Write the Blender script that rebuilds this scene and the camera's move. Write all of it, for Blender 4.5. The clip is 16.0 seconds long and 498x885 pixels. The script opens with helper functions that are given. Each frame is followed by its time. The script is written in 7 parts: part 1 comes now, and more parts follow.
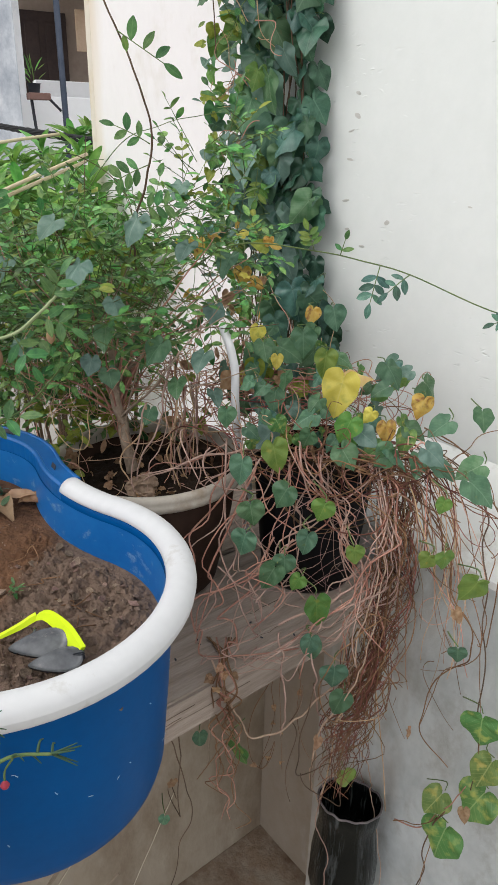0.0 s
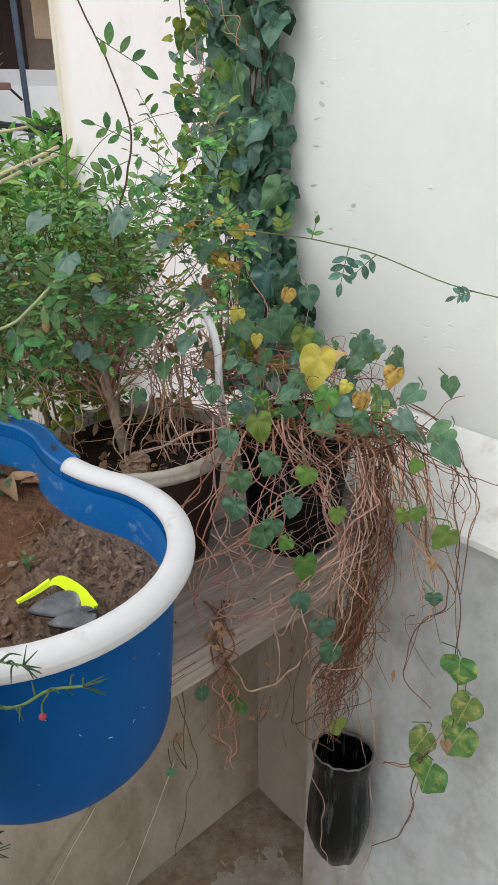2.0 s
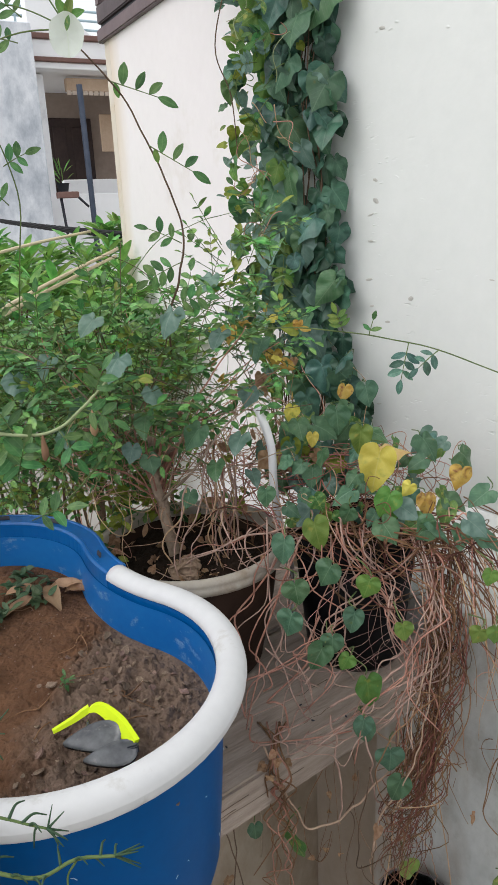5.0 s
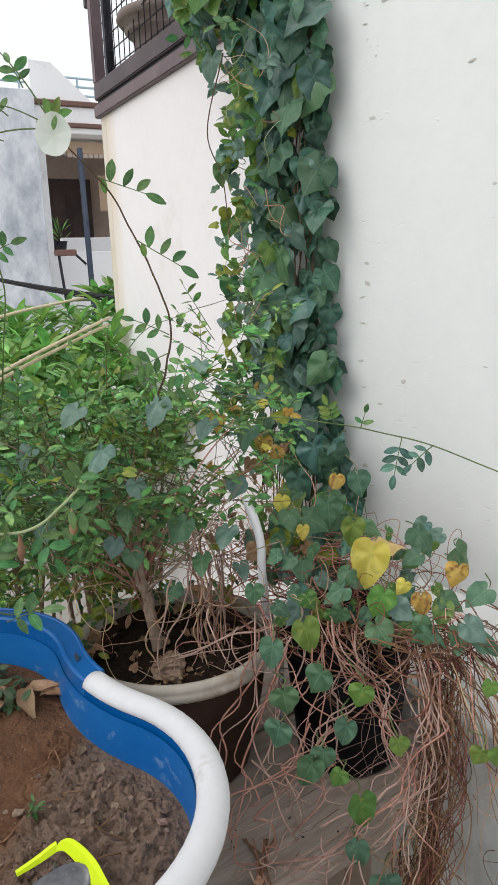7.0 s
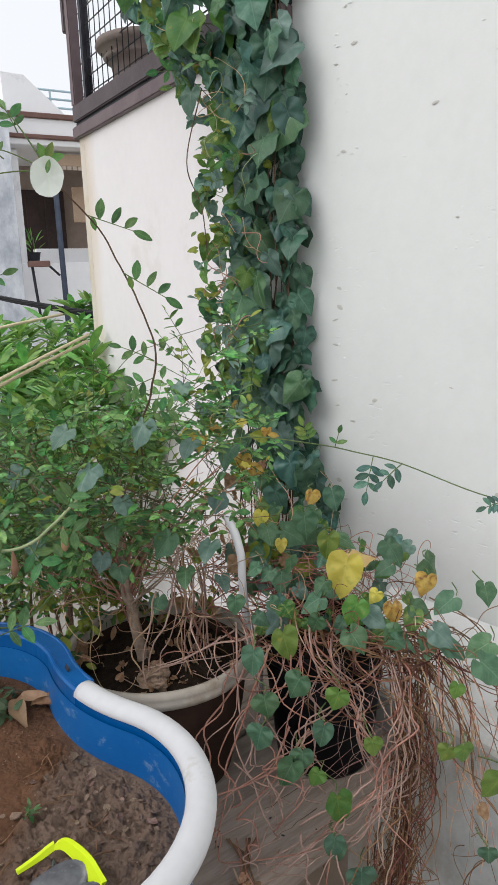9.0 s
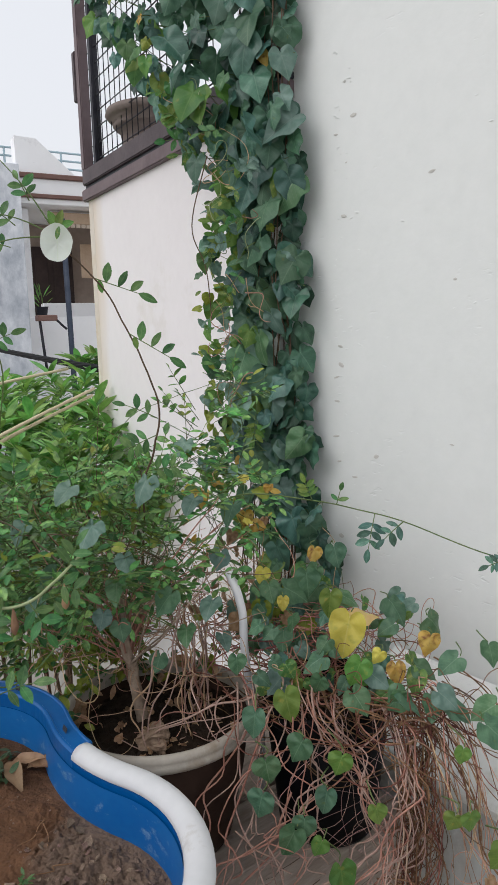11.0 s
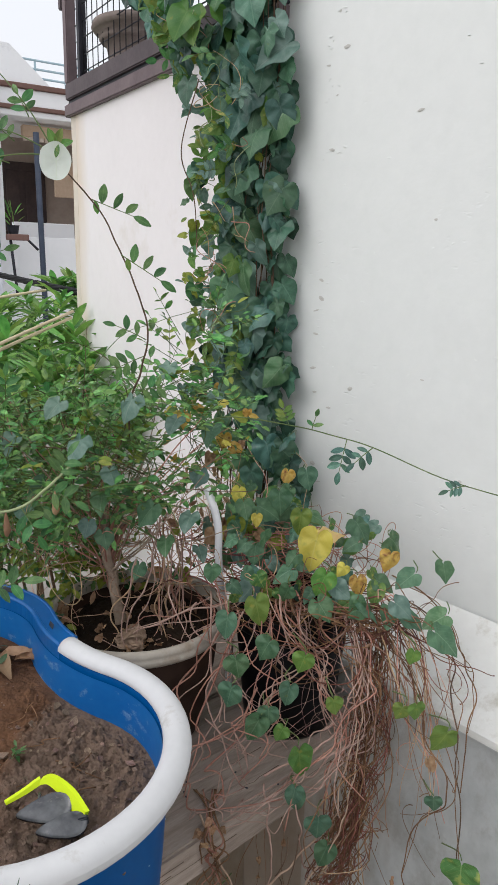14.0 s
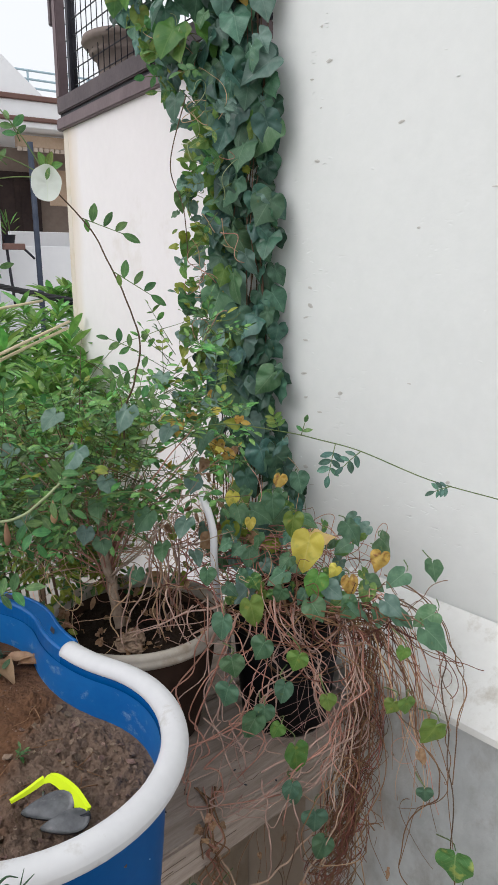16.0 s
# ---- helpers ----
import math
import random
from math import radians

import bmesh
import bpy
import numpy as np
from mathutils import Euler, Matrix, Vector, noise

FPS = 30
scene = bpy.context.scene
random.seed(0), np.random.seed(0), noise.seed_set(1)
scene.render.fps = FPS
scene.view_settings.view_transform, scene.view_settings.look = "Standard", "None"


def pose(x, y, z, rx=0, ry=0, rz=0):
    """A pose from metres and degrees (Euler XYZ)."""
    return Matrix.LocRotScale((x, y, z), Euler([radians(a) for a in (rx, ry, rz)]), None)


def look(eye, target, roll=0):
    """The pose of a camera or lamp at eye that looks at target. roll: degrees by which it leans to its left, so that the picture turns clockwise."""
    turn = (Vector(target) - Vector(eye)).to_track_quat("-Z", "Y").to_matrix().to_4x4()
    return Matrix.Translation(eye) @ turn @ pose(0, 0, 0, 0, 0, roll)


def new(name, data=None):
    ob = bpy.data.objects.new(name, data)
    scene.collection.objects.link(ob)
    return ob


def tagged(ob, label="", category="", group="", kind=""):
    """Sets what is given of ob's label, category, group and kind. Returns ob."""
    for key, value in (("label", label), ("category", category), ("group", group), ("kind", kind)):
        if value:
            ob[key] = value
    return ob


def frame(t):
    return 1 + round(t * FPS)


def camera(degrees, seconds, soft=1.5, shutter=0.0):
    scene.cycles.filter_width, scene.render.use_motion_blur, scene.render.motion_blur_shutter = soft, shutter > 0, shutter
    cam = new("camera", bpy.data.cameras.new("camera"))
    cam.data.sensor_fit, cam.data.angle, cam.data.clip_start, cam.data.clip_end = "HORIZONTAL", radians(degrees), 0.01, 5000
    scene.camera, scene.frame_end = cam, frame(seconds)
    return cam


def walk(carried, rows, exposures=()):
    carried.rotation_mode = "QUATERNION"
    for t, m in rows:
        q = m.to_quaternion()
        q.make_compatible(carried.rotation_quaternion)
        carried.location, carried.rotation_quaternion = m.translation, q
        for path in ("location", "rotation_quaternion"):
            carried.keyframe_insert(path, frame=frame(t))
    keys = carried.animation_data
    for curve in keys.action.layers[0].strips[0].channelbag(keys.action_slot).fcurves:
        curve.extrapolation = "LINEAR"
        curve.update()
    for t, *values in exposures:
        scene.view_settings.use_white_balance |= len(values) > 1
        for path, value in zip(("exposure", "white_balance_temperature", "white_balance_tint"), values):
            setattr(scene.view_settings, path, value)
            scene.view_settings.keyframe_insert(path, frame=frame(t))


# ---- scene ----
cam = camera(39.1, 16.0, soft=1.0)
METRES, EYE, TILT, LEAN, TURN = 0.65, 1.55, 0.0, 0.0, 0.0
ROWS = [
    (0.0, 0.0, 0.0, 0.0, 0.56, -23.9, -1.27),
    (0.5, -0.0181, -0.0163, -0.0092, 2.36, -25.17, -0.41),
    (1.0, 0.0012, -0.0642, -0.0098, 0.4, -24.83, 0.93),
    (1.5, -0.02, -0.1206, 0.0187, -1.32, -24.44, 0.72),
    (2.0, -0.0216, -0.1329, 0.0282, -2.16, -25.13, 0.43),
    (2.5, -0.0156, -0.1447, 0.0382, -2.31, -23.55, 0.12),
    (3.0, 0.012, -0.1408, 0.018, -3.04, -24.79, 0.98),
    (3.5, 0.0007, -0.1216, -0.0066, -1.05, -26.73, 2.57),
    (4.0, -0.0496, -0.0758, 0.0124, 1.88, -24.71, 1.35),
    (4.5, -0.0429, -0.0485, 0.0331, 2.61, -20.74, 2.48),
    (5.0, -0.0177, -0.0178, 0.033, 1.96, -18.11, 2.33),
    (7.5, -0.0028, 0.0815, 0.1373, 1.29, -13.85, 1.48),
    (8.0, -0.0101, 0.0456, 0.1461, -0.45, -14.18, 1.07),
    (8.5, 0.004, -0.0025, 0.1573, -1.81, -13.77, 2.05),
    (9.0, -0.0168, -0.0189, 0.1695, -0.55, -13.28, 1.62),
    (11.5, -0.0127, -0.0373, 0.1978, -0.24, -8.66, 1.48),
    (12.0, -0.0197, -0.0471, 0.2095, -1.1, -8.65, 0.66),
    (12.5, -0.0184, -0.0491, 0.2057, -2.11, -9.79, 0.41),
    (13.0, -0.0302, -0.0699, 0.214, -2.03, -9.94, -0.27),
    (13.5, -0.032, -0.1026, 0.2092, -2.32, -11.65, -1.04),
    (14.0, -0.0489, -0.1403, 0.1781, -2.23, -14.39, -1.49),
    (14.5, -0.0311, -0.1728, 0.1603, -2.0, -16.32, -0.41),
    (15.0, -0.0552, -0.1899, 0.1918, -0.09, -15.96, -0.89),
    (15.5, -0.0368, -0.2048, 0.2003, -2.46, -14.34, -1.0),
    (16.0, -0.0253, -0.1968, 0.2032, -2.49, -14.16, -0.26),
]
walk(cam, [(t, pose(0, 0, EYE, TILT, LEAN, TURN) @ pose(METRES * x, METRES * y, METRES * z, 90 + pitch, roll, yaw)) for t, x, y, z, yaw, pitch, roll in ROWS], [(0.0, 0.2, 6300, 9.5), (0.6, 0.18, 6300, 9.5), (3.0, 0.16, 6290, 9.5), (3.5, 0.25, 6280, 9.5), (5.0, 0.11, 6250, 9.5), (7.5, 0.1, 6240, 10.0), (8.5, 0.03, 6230, 10.5), (10.2, -0.08, 6210, 11.0), (11.5, -0.2, 6200, 11.0), (12.3, -0.12, 6200, 11.0), (14.0, -0.02, 6200, 11.0), (16.0, 0.03, 6200, 11.0)])

# ---- light ----
world = bpy.data.worlds.new("sky")
scene.world = world
world.use_nodes = True
wn = world.node_tree.nodes
sky = wn.new("ShaderNodeTexSky")
sky.sky_type, sky.sun_disc = "NISHITA", False
sky.sun_elevation, sky.sun_rotation, sky.air_density, sky.dust_density, sky.ozone_density = radians(48), radians(246), 1.0, 6.5, 0.3
# thin bright cloud over the whole sky
pale, cloud = wn.new("ShaderNodeHueSaturation"), wn.new("ShaderNodeMix")
pale.inputs["Saturation"].default_value = 0.5
cloud.data_type, cloud.inputs[0].default_value = "RGBA", 0.7
cloud.inputs[7].default_value = (8.0, 7.96, 7.9, 1)
world.node_tree.links.new(sky.outputs[0], pale.inputs["Color"])
world.node_tree.links.new(pale.outputs[0], cloud.inputs[6])
world.node_tree.links.new(cloud.outputs[2], wn["Background"].inputs[0])
wn["Background"].inputs[1].default_value = 0.15
sun = new("sun", bpy.data.lights.new("sun", "SUN"))
sun.data.energy, sun.data.angle, sun.data.color = 0.62, radians(75), (1.0, 0.985, 0.96)
sun.matrix_world = look((-8.2, -4.5, 12.1), (0, 1, 1))


# ---- materials ----
def shade(name, a, b, rough=0.7, scale=6.0, fine=80.0, bump=0.15, bump_at=90.0, spread=0.0, island=0.0, metal=0.0, spec=0.22, stain=None, stain_at=2.5, stain_amount=0.5, coat=0.0, stretch=(1, 1, 1), dist=0.004):
    """Two tones mixed by coarse and fine noise, with relief, optional stains, and a change of value from object to object or island to island."""
    m = bpy.data.materials.new(name)
    m.use_nodes = True
    n, l = m.node_tree.nodes, m.node_tree.links
    bsdf = n["Principled BSDF"]
    co = n.new("ShaderNodeTexCoord")
    mp = n.new("ShaderNodeMapping")
    mp.inputs["Scale"].default_value = stretch
    l.new(co.outputs["Object"], mp.inputs[0])

    def nz(s, detail=4.0, r=0.6):
        k = n.new("ShaderNodeTexNoise")
        k.inputs["Scale"].default_value, k.inputs["Detail"].default_value, k.inputs["Roughness"].default_value = s, detail, r
        l.new(mp.outputs[0], k.inputs["Vector"])
        return k.outputs[0]

    def ramp(src, lo, hi):
        r = n.new("ShaderNodeMapRange")
        r.inputs[1].default_value, r.inputs[2].default_value = lo, hi
        l.new(src, r.inputs[0])
        return r.outputs[0]

    def mix(f, x, y, kind="MIX"):
        k = n.new("ShaderNodeMix")
        k.data_type, k.blend_type = "RGBA", kind
        for sock, val in ((k.inputs[0], f), (k.inputs[6], x), (k.inputs[7], y)):
            if isinstance(val, bpy.types.NodeSocket):
                l.new(val, sock)
            else:
                sock.default_value = val if isinstance(val, float) else (*val, 1)
        return k.outputs[2]

    add = n.new("ShaderNodeMath")
    add.operation = "MULTIPLY_ADD"
    l.new(nz(fine), add.inputs[0])
    add.inputs[1].default_value = 0.45
    l.new(nz(scale), add.inputs[2])
    col = mix(ramp(add.outputs[0], 0.5, 0.95), a, b)
    if stain:
        col = mix(ramp(nz(stain_at, 6.0, 0.7), 0.62 - 0.25 * stain_amount, 0.75), col, stain)
    if spread or island:
        hsv = n.new("ShaderNodeHueSaturation")
        if island:
            rnd = n.new("ShaderNodeNewGeometry").outputs["Random Per Island"]
        else:
            rnd = n.new("ShaderNodeObjectInfo").outputs["Random"]
        k = spread or island
        mr = n.new("ShaderNodeMapRange")
        mr.inputs[3].default_value, mr.inputs[4].default_value = 1 - k, 1 + k
        l.new(rnd, mr.inputs[0])
        l.new(mr.outputs[0], hsv.inputs["Value"])
        hue = n.new("ShaderNodeMapRange")
        hue.inputs[3].default_value, hue.inputs[4].default_value = 0.5 + 0.06 * k, 0.5 - 0.09 * k
        frac = n.new("ShaderNodeMath")
        frac.operation = "FRACT"
        mul = n.new("ShaderNodeMath")
        mul.operation, mul.inputs[1].default_value = "MULTIPLY", 7.31
        l.new(rnd, mul.inputs[0])
        l.new(mul.outputs[0], frac.inputs[0])
        l.new(frac.outputs[0], hue.inputs[0])
        l.new(hue.outputs[0], hsv.inputs["Hue"])
        l.new(col, hsv.inputs["Color"])
        col = hsv.outputs[0]
    l.new(col, bsdf.inputs["Base Color"])
    bsdf.inputs["Roughness"].default_value = rough
    bsdf.inputs["Metallic"].default_value = metal
    bsdf.inputs["Specular IOR Level"].default_value = spec
    bsdf.inputs["Coat Weight"].default_value = coat
    if bump:
        bp = n.new("ShaderNodeBump")
        bp.inputs["Strength"].default_value, bp.inputs["Distance"].default_value = bump, dist
        l.new(nz(bump_at, 5.0), bp.inputs["Height"])
        l.new(bp.outputs[0], bsdf.inputs["Normal"])
    return m


def leafy(name, a, b, vein, rough=0.45, island=0.0, spread=0.25, spots=None, spot_amount=0.3, thin=0.3, hue=0.07, rib=0.32):
    """A leaf: two greens, paler veins along the UVs, spots of decay, some light through it."""
    m = bpy.data.materials.new(name)
    m.use_nodes = True
    n, l = m.node_tree.nodes, m.node_tree.links
    bsdf, out = n["Principled BSDF"], n["Material Output"]
    uv = n.new("ShaderNodeUVMap")
    sep = n.new("ShaderNodeSeparateXYZ")
    l.new(uv.outputs[0], sep.inputs[0])

    def calc(op, x, y=0.0, z=0.0):
        k = n.new("ShaderNodeMath")
        k.operation = op
        for s, val in zip(k.inputs, (x, y, z)):
            if isinstance(val, bpy.types.NodeSocket):
                l.new(val, s)
            else:
                s.default_value = val
        return k.outputs[0]

    def mix(f, x, y):
        k = n.new("ShaderNodeMix")
        k.data_type = "RGBA"
        for sock, val in ((k.inputs[0], f), (k.inputs[6], x), (k.inputs[7], y)):
            if isinstance(val, bpy.types.NodeSocket):
                l.new(val, sock)
            else:
                sock.default_value = val if isinstance(val, float) else (*val, 1)
        return k.outputs[2]

    off = calc("ABSOLUTE", calc("SUBTRACT", sep.outputs[0], 0.5))
    side = calc("PINGPONG", calc("MULTIPLY", calc("SUBTRACT", sep.outputs[1], calc("MULTIPLY", off, 0.9)), 6.0), 0.5)
    ribs = calc("MAXIMUM", calc("LESS_THAN", off, 0.018), calc("MULTIPLY", calc("LESS_THAN", calc("ADD", side, calc("MULTIPLY", off, 0.12)), 0.075), 0.4))
    co = n.new("ShaderNodeTexCoord")
    if island:
        rnd = n.new("ShaderNodeNewGeometry").outputs["Random Per Island"]
    else:
        rnd = n.new("ShaderNodeObjectInfo").outputs["Random"]
    nz = n.new("ShaderNodeTexNoise")
    nz.noise_dimensions = "4D"
    nz.inputs["Scale"].default_value, nz.inputs["Detail"].default_value = 2.6, 5.0
    l.new(uv.outputs[0], nz.inputs["Vector"])
    l.new(calc("MULTIPLY", rnd, 40.0), nz.inputs["W"])
    tone = n.new("ShaderNodeMapRange")
    tone.inputs[1].default_value, tone.inputs[2].default_value = 0.35, 0.68
    l.new(nz.outputs[0], tone.inputs[0])
    col = mix(tone.outputs[0], a, b)
    col = mix(calc("MULTIPLY", ribs, rib), col, vein)
    if spots:
        sp = n.new("ShaderNodeMapRange")
        sp.inputs[1].default_value, sp.inputs[2].default_value = 0.63 - 0.25 * spot_amount, 0.78 - 0.2 * spot_amount
        n2 = n.new("ShaderNodeTexNoise")
        n2.noise_dimensions = "4D"
        n2.inputs["Scale"].default_value, n2.inputs["Detail"].default_value = 3.4, 3.0
        l.new(uv.outputs[0], n2.inputs["Vector"])
        l.new(calc("MULTIPLY", rnd, 17.0), n2.inputs["W"])
        l.new(n2.outputs[0], sp.inputs[0])
        col = mix(sp.outputs[0], col, spots)
    hsv = n.new("ShaderNodeHueSaturation")
    k = island or spread
    l.new(calc("MULTIPLY_ADD", rnd, 2 * k, 1 - k), hsv.inputs["Value"])
    l.new(calc("MULTIPLY_ADD", calc("FRACT", calc("MULTIPLY", rnd, 7.31)), -hue, 0.5 + 0.35 * hue), hsv.inputs["Hue"])
    l.new(col, hsv.inputs["Color"])
    l.new(hsv.outputs[0], bsdf.inputs["Base Color"])
    bsdf.inputs["Roughness"].default_value = rough
    bsdf.inputs["Specular IOR Level"].default_value = 0.4
    bp = n.new("ShaderNodeBump")
    bp.inputs["Strength"].default_value, bp.inputs["Distance"].default_value = 0.35, 0.002
    l.new(calc("ADD", calc("MULTIPLY", ribs, -0.6), nz.outputs[0]), bp.inputs["Height"])
    l.new(bp.outputs[0], bsdf.inputs["Normal"])
    tr = n.new("ShaderNodeBsdfTranslucent")
    l.new(hsv.outputs[0], tr.inputs[0])
    ms = n.new("ShaderNodeMixShader")
    ms.inputs[0].default_value = thin
    l.new(bsdf.outputs[0], ms.inputs[1])
    l.new(tr.outputs[0], ms.inputs[2])
    l.new(ms.outputs[0], out.inputs["Surface"])
    return m


M_PLASTER = shade("white_plaster", (0.70, 0.72, 0.705), (0.76, 0.775, 0.76), 0.85, 1.2, 30, 0.2, 45, stain=(0.665, 0.68, 0.665), stain_at=1.1, stain_amount=0.3, dist=0.003)
# shallow pits and trowel marks in the plaster
_n, _l = M_PLASTER.node_tree.nodes, M_PLASTER.node_tree.links
_geo, _map, _pit, _field, _edge, _keep, _mul, _bump = (_n.new("ShaderNode" + k) for k in ("NewGeometry", "Mapping", "TexNoise", "TexNoise", "MapRange", "MapRange", "Math", "Bump"))
_map.inputs["Scale"].default_value = (0.6, 0.6, 1.5)
_pit.inputs["Scale"].default_value, _pit.inputs["Detail"].default_value = 55.0, 3.0
_field.inputs["Scale"].default_value, _field.inputs["Detail"].default_value = 4.0, 3.0
_edge.inputs[1].default_value, _edge.inputs[2].default_value = 0.64, 0.76
_keep.inputs[1].default_value, _keep.inputs[2].default_value = 0.55, 0.68
_mul.operation = "MULTIPLY"
_bump.invert = True
_bump.inputs["Strength"].default_value, _bump.inputs["Distance"].default_value = 0.6, 0.003
_l.new(_geo.outputs["Position"], _map.inputs["Vector"])
_l.new(_map.outputs[0], _pit.inputs["Vector"])
_l.new(_geo.outputs["Position"], _field.inputs["Vector"])
_l.new(_pit.outputs[0], _edge.inputs[0])
_l.new(_field.outputs[0], _keep.inputs[0])
_l.new(_edge.outputs[0], _mul.inputs[0])
_l.new(_keep.outputs[0], _mul.inputs[1])
_l.new(_mul.outputs[0], _bump.inputs["Height"])
_norm = _n["Principled BSDF"].inputs["Normal"]
_l.new(_norm.links[0].from_socket, _bump.inputs["Normal"])
_l.new(_bump.outputs[0], _norm)
M_PLINTH = shade("grey_washed_plaster", (0.43, 0.455, 0.46), (0.58, 0.605, 0.61), 0.85, 9.0, 45, 0.6, 60, stain=(0.36, 0.355, 0.34), stain_at=12.0, stain_amount=0.45, stretch=(1, 1, 0.7))
# brown runoff and painted corner shade below the creeper: ragged, fading along the wall
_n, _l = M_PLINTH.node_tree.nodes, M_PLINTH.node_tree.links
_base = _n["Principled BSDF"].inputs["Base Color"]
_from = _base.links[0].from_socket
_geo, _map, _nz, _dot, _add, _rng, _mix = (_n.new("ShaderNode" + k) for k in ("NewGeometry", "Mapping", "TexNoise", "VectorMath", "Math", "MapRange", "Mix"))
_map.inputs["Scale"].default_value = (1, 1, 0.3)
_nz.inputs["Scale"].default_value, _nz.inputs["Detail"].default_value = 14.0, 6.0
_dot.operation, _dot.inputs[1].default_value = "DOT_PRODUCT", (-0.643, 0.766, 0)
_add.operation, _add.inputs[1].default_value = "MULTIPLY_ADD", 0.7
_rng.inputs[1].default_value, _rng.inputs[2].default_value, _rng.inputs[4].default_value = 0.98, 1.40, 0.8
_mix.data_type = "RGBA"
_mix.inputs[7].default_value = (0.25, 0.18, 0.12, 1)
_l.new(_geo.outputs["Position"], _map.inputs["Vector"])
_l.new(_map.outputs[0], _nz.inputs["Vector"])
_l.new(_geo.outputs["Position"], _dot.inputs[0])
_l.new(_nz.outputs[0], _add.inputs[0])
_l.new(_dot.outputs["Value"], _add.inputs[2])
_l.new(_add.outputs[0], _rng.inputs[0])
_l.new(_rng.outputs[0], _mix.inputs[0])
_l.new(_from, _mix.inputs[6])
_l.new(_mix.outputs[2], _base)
M_LEDGE = shade("white_ledge_plaster", (0.68, 0.68, 0.655), (0.76, 0.765, 0.74), 0.85, 3, 40, 0.6, 60, stain=(0.46, 0.43, 0.37), stain_at=9, stain_amount=0.25)
M_CREAM = shade("cream_plaster", (0.79, 0.755, 0.765), (0.84, 0.805, 0.815), 0.85, 1.5, 30, 0.12, 50, stain=(0.68, 0.63, 0.58), stain_at=1.6, stain_amount=0.25)
# yellow rain stain down the corner of the cream wall and under the railing
_n, _l = M_CREAM.node_tree.nodes, M_CREAM.node_tree.links
_base = _n["Principled BSDF"].inputs["Base Color"]
_from = _base.links[0].from_socket
_geo, _map, _nz, _dot, _add, _rng, _mix = (_n.new("ShaderNode" + k) for k in ("NewGeometry", "Mapping", "TexNoise", "VectorMath", "Math", "MapRange", "Mix"))
_map.inputs["Scale"].default_value = (1, 1, 0.25)
_nz.inputs["Scale"].default_value, _nz.inputs["Detail"].default_value = 9.0, 6.0
_dot.operation, _dot.inputs[1].default_value = "DOT_PRODUCT", (-0.515, 0.857, 0)
_add.operation, _add.inputs[1].default_value = "MULTIPLY_ADD", 0.16
_rng.inputs[1].default_value, _rng.inputs[2].default_value, _rng.inputs[4].default_value = 2.79, 2.93, 0.8
_mix.data_type = "RGBA"
_mix.inputs[7].default_value = (0.68, 0.57, 0.44, 1)
_l.new(_geo.outputs["Position"], _map.inputs["Vector"])
_l.new(_map.outputs[0], _nz.inputs["Vector"])
_l.new(_geo.outputs["Position"], _dot.inputs[0])
_l.new(_nz.outputs[0], _add.inputs[0])
_l.new(_dot.outputs["Value"], _add.inputs[2])
_l.new(_add.outputs[0], _rng.inputs[0])
_l.new(_rng.outputs[0], _mix.inputs[0])
_l.new(_from, _mix.inputs[6])
_l.new(_mix.outputs[2], _base)
M_CREAM_EDGE = shade("yellowed_plaster_edge", (0.66, 0.59, 0.50), (0.70, 0.64, 0.57), 0.85, 3, 30, 0.4, 50, stain=(0.60, 0.47, 0.31), stain_at=4, stain_amount=0.4)
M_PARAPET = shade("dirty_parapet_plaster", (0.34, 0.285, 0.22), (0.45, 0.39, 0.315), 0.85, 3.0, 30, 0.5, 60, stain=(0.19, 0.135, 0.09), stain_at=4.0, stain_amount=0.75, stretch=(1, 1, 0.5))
M_FLOOR = shade("stained_concrete", (0.31, 0.275, 0.225), (0.43, 0.395, 0.335), 0.8, 3.0, 50, 0.6, 70, stain=(0.20, 0.145, 0.10), stain_at=7.0, stain_amount=0.55)
M_WOOD = shade("weathered_wood", (0.27, 0.22, 0.18), (0.43, 0.36, 0.305), 0.85, 6.0, 55, 1.0, 30, stain=(0.17, 0.13, 0.105), stain_at=5.0, stain_amount=0.35, spread=0.1, stretch=(1, 10, 10), dist=0.003)
M_BLUE = shade("blue_plastic", (0.0008, 0.058, 0.21), (0.001, 0.076, 0.26), 0.38, 3.0, 60, 0.05, 40, spec=0.07)
# the lip's blue is lightened to stand in for the sky it reflects
M_BLUE_LIP = shade("sky_lightened_blue_plastic", (0.002, 0.085, 0.30), (0.006, 0.115, 0.36), 0.3, spec=0.4, scale=5.0, fine=60, bump=0.05, bump_at=40)
M_BLUE_IN = shade("paler_blue_plastic", (0.005, 0.10, 0.34), (0.012, 0.135, 0.39), 0.4, spec=0.3, scale=5.0, fine=60, bump=0.05, bump_at=40, stain=(0.20, 0.32, 0.46), stain_at=22.0, stain_amount=0.12, stretch=(1, 1, 1.6))
M_RIM = shade("white_plastic", (0.57, 0.57, 0.58), (0.65, 0.65, 0.655), 0.62, 4.0, 60, 0.04, 40, stain=(0.40, 0.37, 0.33), stain_at=9.0, stain_amount=0.1)
M_SOIL = shade("dry_brown_soil", (0.085, 0.041, 0.021), (0.19, 0.098, 0.053), 0.95, 9.0, 90, 1.0, 110, stain=(0.12, 0.06, 0.033), stain_at=14.0, stain_amount=0.3, dist=0.009)
